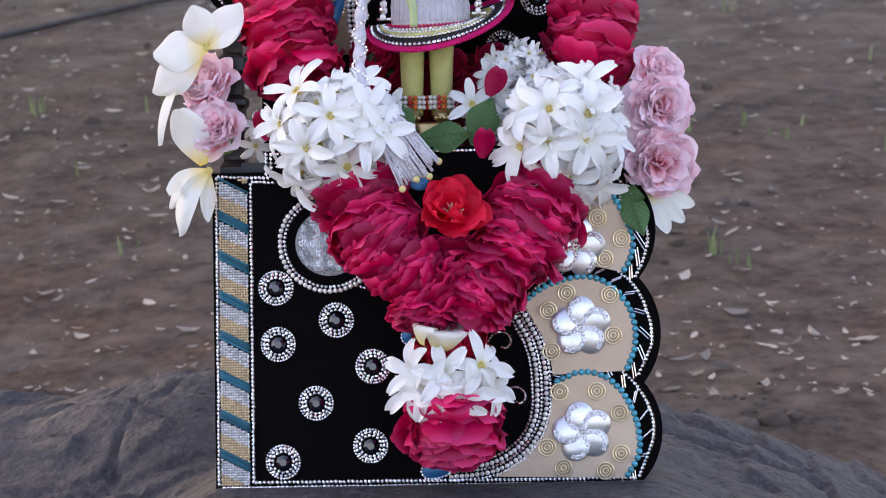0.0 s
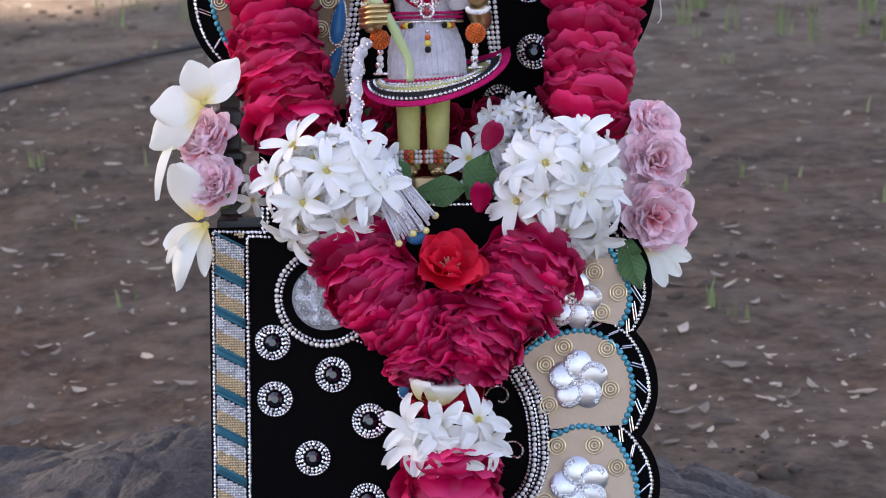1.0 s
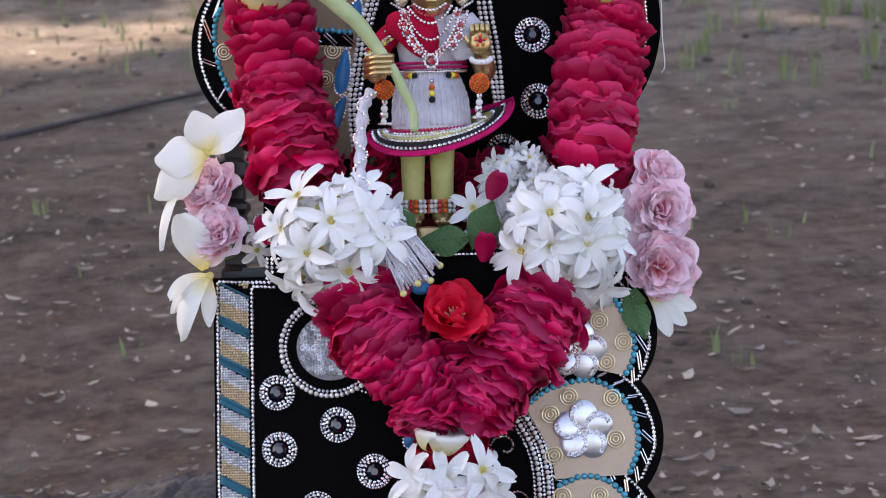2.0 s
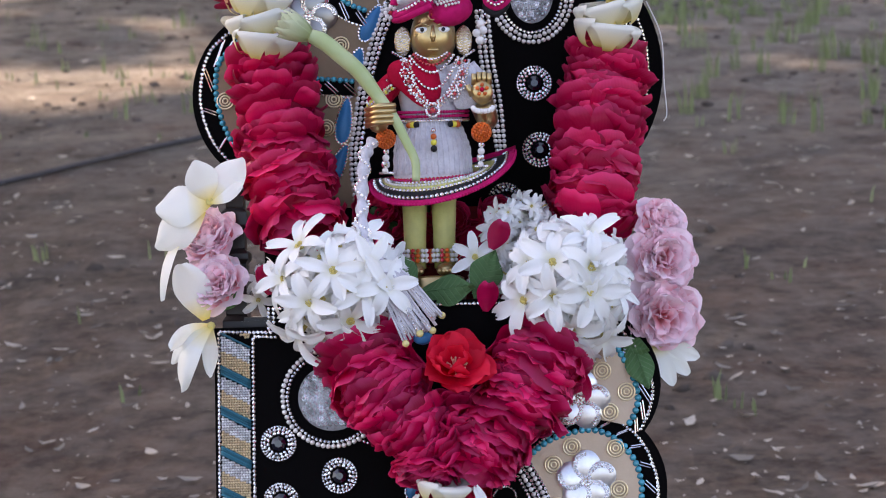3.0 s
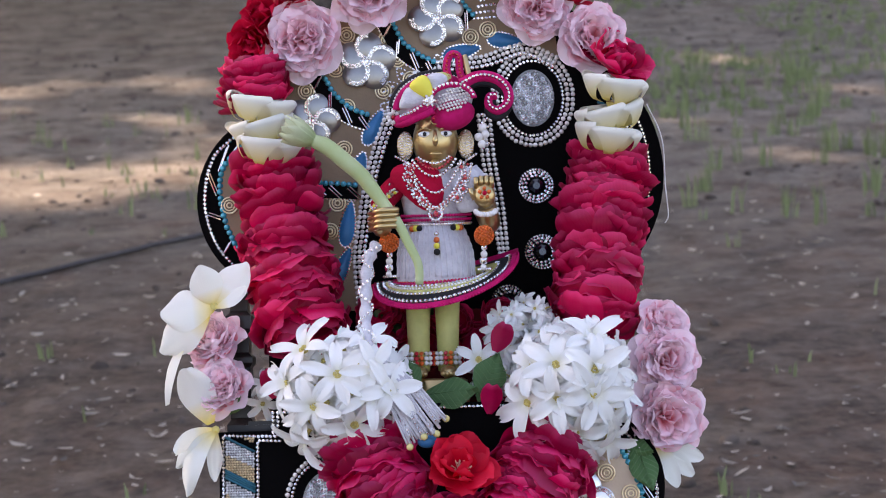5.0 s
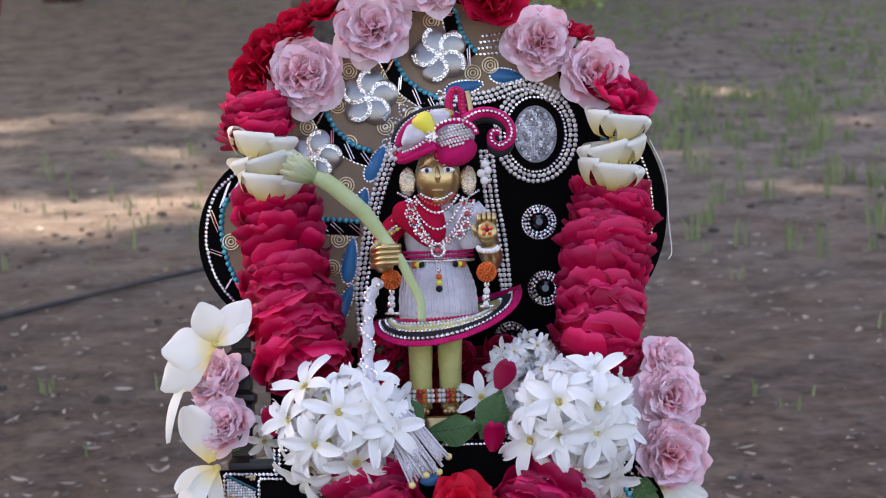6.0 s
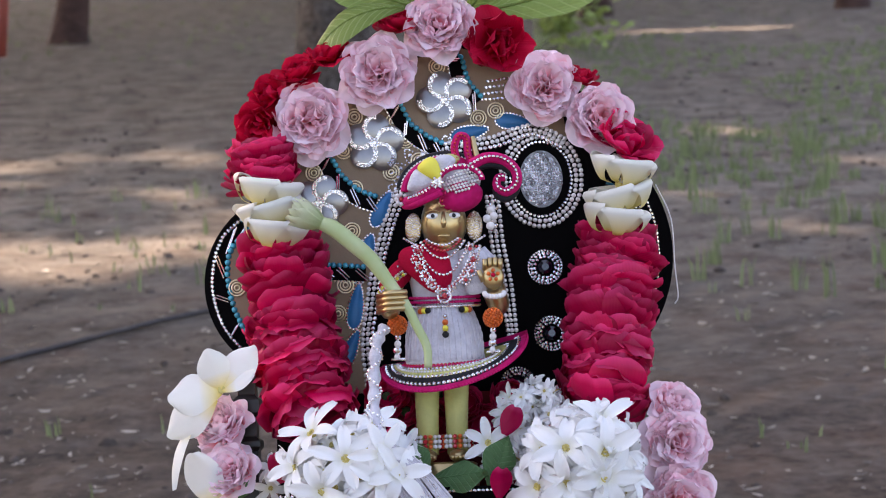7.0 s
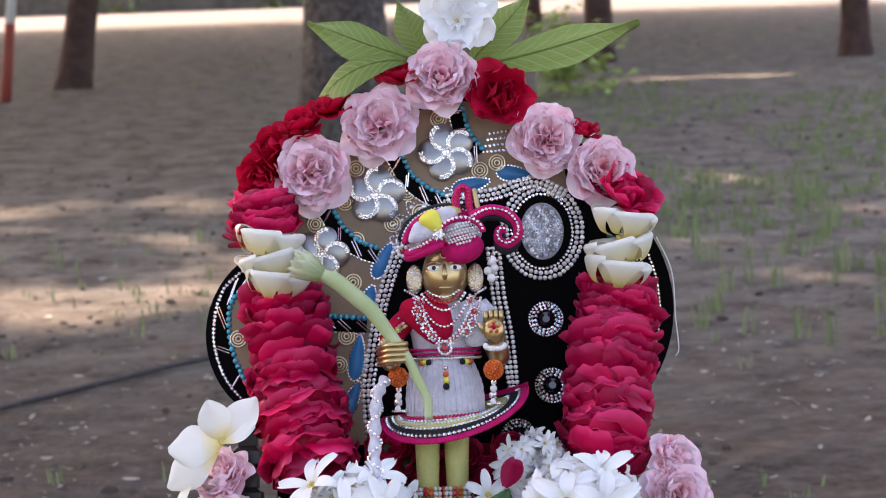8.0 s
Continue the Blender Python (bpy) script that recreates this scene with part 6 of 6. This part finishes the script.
    bead3(s, spaced(rim + np.array((0.0, -0.003, -0.0005)), 0.0029)[0], 0.0014, pearl)
    # pearl oval and jewel on the turban
    for i in range(-5, 6):
        for j in range(-3, 4):
            if (i / 5.3) ** 2 + (j / 3.4) ** 2 < 1:
                bead3(s, [(0.0125 + 0.0026 * i + 0.0013 * (j % 2), cy - 0.034 + 0.0003 * i * i * 0.6, 0.5275 + 0.0026 * j + 0.0006 * i)], 0.0014, pearl)
    edge = [(0.0125 + 0.0175 * math.cos(t), cy - 0.032, 0.528 + 0.0115 * math.sin(t)) for t in np.linspace(0, math.pi, 30)]
    tube(s, edge, 0.0024, 8, mag)
    bead3(s, spaced(np.array(edge) + np.array((0, -0.002, 0.001)), 0.0036)[0], 0.0017, gem)
    for k in range(13):
        a = 2 * math.pi * k / 6
        q = 0 if k == 12 else (0.0042 if k < 6 else 0.0022)
        bead3(s, [(-0.0060 + q * math.cos(a + (k > 5) * 0.5), cy - 0.036, 0.5265 + q * math.sin(a + (k > 5) * 0.5))], 0.0017, gem)
    s.add(*_patch([(-0.0040, 0.5270), (-0.0215, 0.5375), (-0.0175, 0.5450), (-0.0095, 0.5480), (-0.0040, 0.5400)], cy - 0.0335), yel)
    s.add(*_patch([(-0.0030, 0.5330), (-0.0080, 0.5470), (0.0030, 0.5500), (0.0090, 0.5440)], cy - 0.0300), white)
    s.add(*_patch([(-0.0050, 0.5265), (-0.0290, 0.5210), (-0.0290, 0.5310), (-0.0215, 0.5390)], cy - 0.0300), white)
    for k in range(9):
        a = 2 * math.pi * k / 8
        q = 0 if k == 8 else 0.0042
        bead3(s, [(-0.0365 + q * math.cos(a), cy - 0.012, 0.517 + q * math.sin(a))], 0.0021, stone if k == 8 else pearl)
    # plume: a curl to one side and a loop on top
    curl = [(0.020, 0.541), (0.034, 0.547), (0.048, 0.545), (0.0575, 0.536), (0.0580, 0.525), (0.0500, 0.5185), (0.0425, 0.5225), (0.0430, 0.5300), (0.0490, 0.5305)]
    path = smooth_path([(x, cy - 0.022, z) for x, z in curl], 8)
    tube(s, path, np.linspace(0.0050, 0.0032, len(path)), 10, mag)
    bead3(s, spaced(path + np.array((0, -0.0056, 0.0005)), 0.0032)[0], 0.0016, gem)
    tube(s, path + np.array((-0.0005, 0.002, -0.0055)), 0.0030, 8, blk)
    loop = smooth_path([(x, cy - 0.016, z) for x, z in ((0.012, 0.541), (0.0085, 0.556), (0.0120, 0.5665), (0.0185, 0.5650), (0.0195, 0.552), (0.0240, 0.541))], 7)
    tube(s, loop, 0.0032, 8, mag)
    bead3(s, spaced(loop + np.array((0, -0.0034, 0)), 0.0031)[0], 0.0014, stone)
    tube(s, smooth_path([(0.0235, cy - 0.016, 0.566), (0.0260, cy - 0.017, 0.552), (0.0290, cy - 0.018, 0.538)], 5), 0.0024, 8, gold)
    s.add(ICO2[0] * np.array((0.009, 0.004, 0.005)) + np.array((0.004, cy - 0.018, 0.5475)), ICO2[1], lime)
    for k in range(10):
        bead3(s, [(0.0365 + 0.004 * (k % 2), cy - 0.018, 0.516 - 0.0034 * k)], 0.0016, gem)
    bead3(s, [(0.0330, cy - 0.020, 0.4975), (0.0385, cy - 0.020, 0.4995), (0.0355, cy - 0.020, 0.4915), (0.0365, cy - 0.020, 0.505)], 0.0036, pearl, ICO2)
    for k in range(torso_from, len(s.v)):  # short-waisted: the upper body sits low on the legs
        drop = 0.002 if palm_from <= k < palm_to else 0.007 if k < head_from else 0.005 if k < turban_from else 0.0095
        s.v[k] = s.v[k] - np.array((0, 0, drop))
    mats = [GOLD, WHITE_KNIT, MAGENTA_CLOTH, RED_CLOTH, LIME_CLOTH, YELLOW_CLOTH, BLACK_CLOTH, GEM, PEARL_WHITE, ORANGE_BEAD, RED_BEAD, EYE_WHITE, EYE_DARK]
    solo("statue", s, mats, (-0.008, 0.034, 0.262), "small gilded statue in white skirt and magenta turban on throne", "statue")


def _patch(outline, y):
    """A softly domed piece of cloth of an (x, z) outline: vertices and faces."""
    edge = smooth_path(outline, 5, closed=True)
    c = edge.mean(axis=0)
    k = len(edge)
    v = [(c[0], y - 0.0045, c[1])]
    for q, d in ((0.5, 0.0038), (0.85, 0.002), (1.0, -0.001)):
        v += [(c[0] + (p[0] - c[0]) * q, y - d, c[1] + (p[1] - c[1]) * q) for p in edge]
    f = [(0, 1 + (i + 1) % k, 1 + i) for i in range(k)]
    for r in range(2):
        f += [(1 + r * k + i, 1 + r * k + (i + 1) % k, 1 + (r + 1) * k + (i + 1) % k, 1 + (r + 1) * k + i) for i in range(k)]
    return v, f


build_statue()

# lotus with a thick stem, held by the statue
lotus = thing("lotus_stem", (-0.045, 0.0, 0.42), "pale green lotus bud on a thick curved stem", "flower")
s = Shape()
path = smooth_path([(-0.102, -0.010, 0.487), (-0.090, -0.011, 0.481), (-0.076, -0.012, 0.469), (-0.062, -0.012, 0.456), (-0.049, -0.013, 0.438), (-0.036, -0.019, 0.420), (-0.026, -0.022, 0.399), (-0.019, -0.024, 0.383), (-0.0185, -0.025, 0.367)], 5)
tube(s, path, np.interp(np.linspace(0, 1, len(path)), [0, 0.1, 0.3, 0.45, 0.6, 1.0], [0.0052, 0.0066, 0.0066, 0.0058, 0.0040, 0.0032]), 12)
part("stem", s, STEM, lotus)
BUD = petal_material("bud_petal", (0.42, 0.50, 0.24), (0.70, 0.72, 0.50), 0.2, 1.0, 0.1)
for ring, (n, b0, b1, l) in enumerate(((8, 0.75, 0.10, 0.029), (7, 0.50, 0.05, 0.032), (6, 0.25, 0.0, 0.030))):
    for k in range(n):
        s = Shape()
        p = petal(l, 0.012, (b0, b1), 0.3, 0.0006, 0.1, k, 4, 6, 0.5)
        s.add(p[0], p[1], 0, p[2], facing((-0.097, -0.0105, 0.4845), (-0.82, -0.05, 0.42), 0) @ around(2 * math.pi * (k + 0.5 * ring) / n, 0.002))
        part("petal", s, BUD, lotus)

# white beaded cord with a tassel
cord = thing("beaded_cord", (-0.06, -0.01, 0.33), "white cord wound with silver beads ending in a tassel", "cord")
s, g = Shape(), Shape()
path = smooth_path([(-0.052, -0.004, 0.402), (-0.059, -0.008, 0.388), (-0.062, -0.012, 0.360), (-0.062, -0.020, 0.335), (-0.059, -0.038, 0.312)], 8)
tube(s, path, 0.0046 + 0.0010 * np.sin(np.arange(len(path)) * 1.3), 12)
part("cord", s, WHITE_KNIT, cord)
pos, tan = spaced(path, 0.0024)
for i, p in enumerate(pos):
    a = i * 0.55
    beads(g, [(p[0] + 0.0056 * math.cos(a), p[1] - 0.0056 * abs(math.sin(a)), p[2] + 0.001)], 0.0014, 0)
part("bead_winding", g, GEM, cord, kind="stuff", smooth=False)
s, g, gg = Shape(), Shape(), Shape()
trnd = random.Random(5)
for k in range(66):
    q = k / 65
    e = (-0.030 + 0.030 * q + trnd.uniform(-0.004, 0.004), -0.056 - trnd.uniform(0, 0.006), 0.243 + 0.020 * q * q + trnd.uniform(-0.003, 0.005))
    b = (-0.052 + trnd.uniform(-0.006, 0.006), -0.046 + trnd.uniform(-0.006, 0.006), 0.302 + trnd.uniform(-0.006, 0.006))
    mid = ((b[0] + e[0]) / 2 - 0.004, -0.058 - trnd.uniform(0, 0.006), (b[2] + e[2]) / 2 + 0.006 + 0.006 * q)
    tube(s, smooth_path([b, mid, e], 6), 0.0009, 6)
    if k % 6 == 0:
        beads(g, spaced(smooth_path([mid, e], 6) + np.array((0, -0.002, 0)), 0.0042)[0], 0.0011, 0)
    if k in (3, 24, 42, 65):
        beads(gg, [(e[0] + 0.002, e[1], e[2] - 0.002)], 0.0030, 0, 0, ICO2, 1.0)
part("tassel", s, WHITE_KNIT, cord)
part("bead_winding", g, GEM, cord, kind="stuff", smooth=False)
part("gold_pearl_drop", gg, material("cream_pearl", (0.66, 0.56, 0.22), 0.25, coat=0.6), cord, kind="stuff")
s = Shape()
s.add(ICO2[0] * np.array((0.0080, 0.003, 0.0055)) + np.array((-0.016, -0.050, 0.243)), ICO2[1])
solo("blue_stone", s, BLUE_SILK, (-0.016, -0.050, 0.243), "blue padded bead at the tassel's end", "bead")
# strings of pearls hanging beside the statue
strings = thing("pearl_strings", (0.045, 0.07, 0.385), "strings of grey pearls hanging behind the statue", "pearls")
for d in (0.0, 0.0045, 0.0095):
    g = Shape()
    path = smooth_path([(0.034 + d, 0.070, 0.515), (0.037 + d, 0.070, 0.475), (0.043 + d, 0.070, 0.435), (0.050 + d * 0.6, 0.070, 0.385)], 8)
    beads(g, spaced(path, 0.0042)[0], 0.0020, 0, 0, ICO2, 1.0)
    part("string", g, PEARL, strings, kind="stuff")

# ---- litter and grass on the ground ----
lrnd = random.Random(11)
s = Shape()
for k in range(4800):
    y = 0.9 + 11 * lrnd.random() ** 1.6
    x = (lrnd.random() - 0.5) * (1.2 + 0.55 * (y + 1.6))
    w = lrnd.uniform(0.002, 0.009) * (1 if lrnd.random() < 0.90 else 2.2)
    z = ground_height(x, y) + 0.003 + 0.2 * w
    m = Matrix.Translation((x, y, z)) @ Euler((lrnd.uniform(-0.22, 0.22), lrnd.uniform(-0.22, 0.22), lrnd.uniform(0, 6.3))).to_matrix().to_4x4()
    c = lrnd.uniform(0.1, 0.5) * w
    s.add([(-w, 0, c), (-w * 0.3, -w * 0.5, 0), (w * 0.6, -w * 0.35, 0.3 * c), (w, 0.1 * w, c), (w * 0.4, w * 0.45, 0), (-w * 0.5, w * 0.4, 0.2 * c)], [(0, 1, 2, 3, 4, 5)], 0, None, m)
for k in range(1150):  # whole fallen leaves, long and slightly curled
    y = 0.9 + 6.5 * lrnd.random() ** 1.3
    x = (lrnd.random() - 0.5) * (1.2 + 0.55 * (y + 1.6))
    w = lrnd.uniform(0.009, 0.021)
    m = Matrix.Translation((x, y, ground_height(x, y) + 0.004)) @ Euler((lrnd.uniform(-0.25, 0.25), lrnd.uniform(-0.2, 0.2), lrnd.uniform(0, 6.3))).to_matrix().to_4x4()
    h, c, b = w * lrnd.uniform(0.22, 0.42), w * lrnd.uniform(0.05, 0.3), w * lrnd.uniform(-0.25, 0.25)
    spine = [(-w, 0.0, 1.2 * c), (-0.4 * w, b * 0.8, 0.2 * c), (0.3 * w, b, 0.0), (w, 0.0, c)]
    s.add([spine[0], (-0.4 * w, b * 0.8 - h, 0.7 * c), (0.3 * w, b - h * 0.9, 0.6 * c), spine[3], (0.3 * w, b + h * 0.9, 0.6 * c), (-0.4 * w, b * 0.8 + h, 0.7 * c), spine[1], spine[2]], [(0, 1, 6), (1, 2, 7, 6), (2, 3, 7), (3, 4, 7), (4, 5, 6, 7), (5, 0, 6)], 0, None, m)
solo("leaf_litter", s, DRY_LEAF, (0, 4, 0), "dry leaf flakes and chips strewn on bare earth", "litter", smooth=False, leaning=False, kind="stuff")
s = Shape()
for k in range(4500):
    y = 0.8 + 12 * lrnd.random() ** 1.5
    x = (lrnd.random() - 0.5) * (1.2 + 0.55 * (y + 1.6))
    w = 0.003 + 0.020 * lrnd.random() ** 3
    if noise.noise((x * 1.6, y * 1.6, 5.5)) < -0.12:
        continue
    m = Matrix.Translation((x, y, ground_height(x, y))) @ Euler((lrnd.uniform(-0.4, 0.4), lrnd.uniform(-0.4, 0.4), lrnd.uniform(0, 6.3))).to_matrix().to_4x4()
    jag = np.array([[lrnd.uniform(0.7, 1.2)] for _ in ICO1[0]])
    s.add(ICO1[0] * jag * np.array((w, w * lrnd.uniform(0.6, 1.0), w * lrnd.uniform(0.4, 0.75))), ICO1[1], 0, None, m)
solo("earth_clods", s, CLOD, (0, 4, 0), "small clods and pebbles of grey-brown earth", "clods", leaning=False, kind="stuff")
s = Shape()


def tuft(x, y, n, h):
    z = ground_height(x, y)
    for k in range(n):
        a = lrnd.uniform(0, 6.3)
        b = (x + lrnd.uniform(-0.02, 0.02), y + lrnd.uniform(-0.02, 0.02), z - 0.002)
        hh = h * lrnd.uniform(0.5, 1.1)
        d = hh * lrnd.uniform(0.05, 0.30)
        w = lrnd.uniform(0.0015, 0.0036)
        p1 = (b[0] + 0.35 * d * math.cos(a), b[1] + 0.35 * d * math.sin(a), b[2] + hh * 0.6)
        p2 = (b[0] + d * math.cos(a), b[1] + d * math.sin(a), b[2] + hh)
        s.add([(b[0] - w, b[1], b[2]), (b[0] + w, b[1], b[2]), (p1[0] + w * 0.8, p1[1], p1[2]), (p1[0] - w * 0.8, p1[1], p1[2]), p2], [(0, 1, 2, 3), (3, 2, 4)])


for k in range(115):
    tuft(0.55 + 1.4 * lrnd.random(), 3.7 + 3.2 * lrnd.random(), lrnd.randint(4, 11), lrnd.uniform(0.05, 0.14))
for k in range(1900):
    y = 6.0 + 8.5 * lrnd.random()
    x = 0.35 + 2.4 * lrnd.random() * (y / 8)
    if noise.noise((x * 1.1, y * 0.7, 2.2)) > -0.15:
        tuft(x, y, lrnd.randint(4, 8), lrnd.uniform(0.020, 0.065))
for k in range(70):
    tuft(-0.5 - 1.3 * lrnd.random(), 3.9 + 2.4 * lrnd.random(), lrnd.randint(1, 4), lrnd.uniform(0.03, 0.09))
for k in range(40):
    y = 1.4 + 3 * lrnd.random()
    tuft((lrnd.random() - 0.5) * (y + 1.6) * 0.5, y, lrnd.randint(1, 4), lrnd.uniform(0.03, 0.08))
for k in range(420):
    y = 13 + 11 * lrnd.random()
    tuft((lrnd.random() - 0.5) * 0.5 * (y + 3), y, lrnd.randint(2, 5), lrnd.uniform(0.03, 0.08))
solo("grass", s, GRASS, (0, 6, 0), "sparse thin green grass blades on bare earth", "grass", smooth=False, leaning=False, kind="stuff")

# leafy shoot by the tree behind the shrine
shoot = thing("shrub", (0.62, 13.4, 0), "small leafy yellow-green shrub near a tree", "shrub", leaning=False)
st, lv = Shape(), Shape()
for k in range(11):
    a = lrnd.uniform(0, 6.3)
    e = (0.62 + lrnd.uniform(-0.12, 0.62), 13.4 + 0.3 * math.sin(a), lrnd.uniform(0.10, 0.62))
    tube(st, smooth_path([(0.62, 13.4, 0), (0.62 + (e[0] - 0.62) * 0.4, 13.4, e[2] * 0.6), e], 4), np.linspace(0.005, 0.002, 9), 5)
    for q in range(44):
        t = lrnd.uniform(0.3, 1.05)
        c = Vector((0.62 + (e[0] - 0.62) * t, 13.4 + (e[1] - 13.4) * t, e[2] * t ** 0.7)) + Vector((lrnd.gauss(0, 0.05), lrnd.gauss(0, 0.05), lrnd.gauss(0, 0.04)))
        w = lrnd.uniform(0.02, 0.045)
        m = Matrix.Translation(c) @ Euler((lrnd.uniform(-0.8, 0.8), lrnd.uniform(-0.8, 0.8), lrnd.uniform(0, 6.3))).to_matrix().to_4x4()
        w *= 1.25
        lv.add([(-w, 0, 0), (0, -w * 0.6, 0.01), (w, 0, 0), (0, w * 0.6, 0.01)], [(0, 1, 2, 3)], 0, None, m)
part("stem", st, STEM, shoot)
part("foliage", lv, material("yellow_green_leaf", (0.30, 0.38, 0.10), 0.5, spread=0.3), shoot, smooth=False)
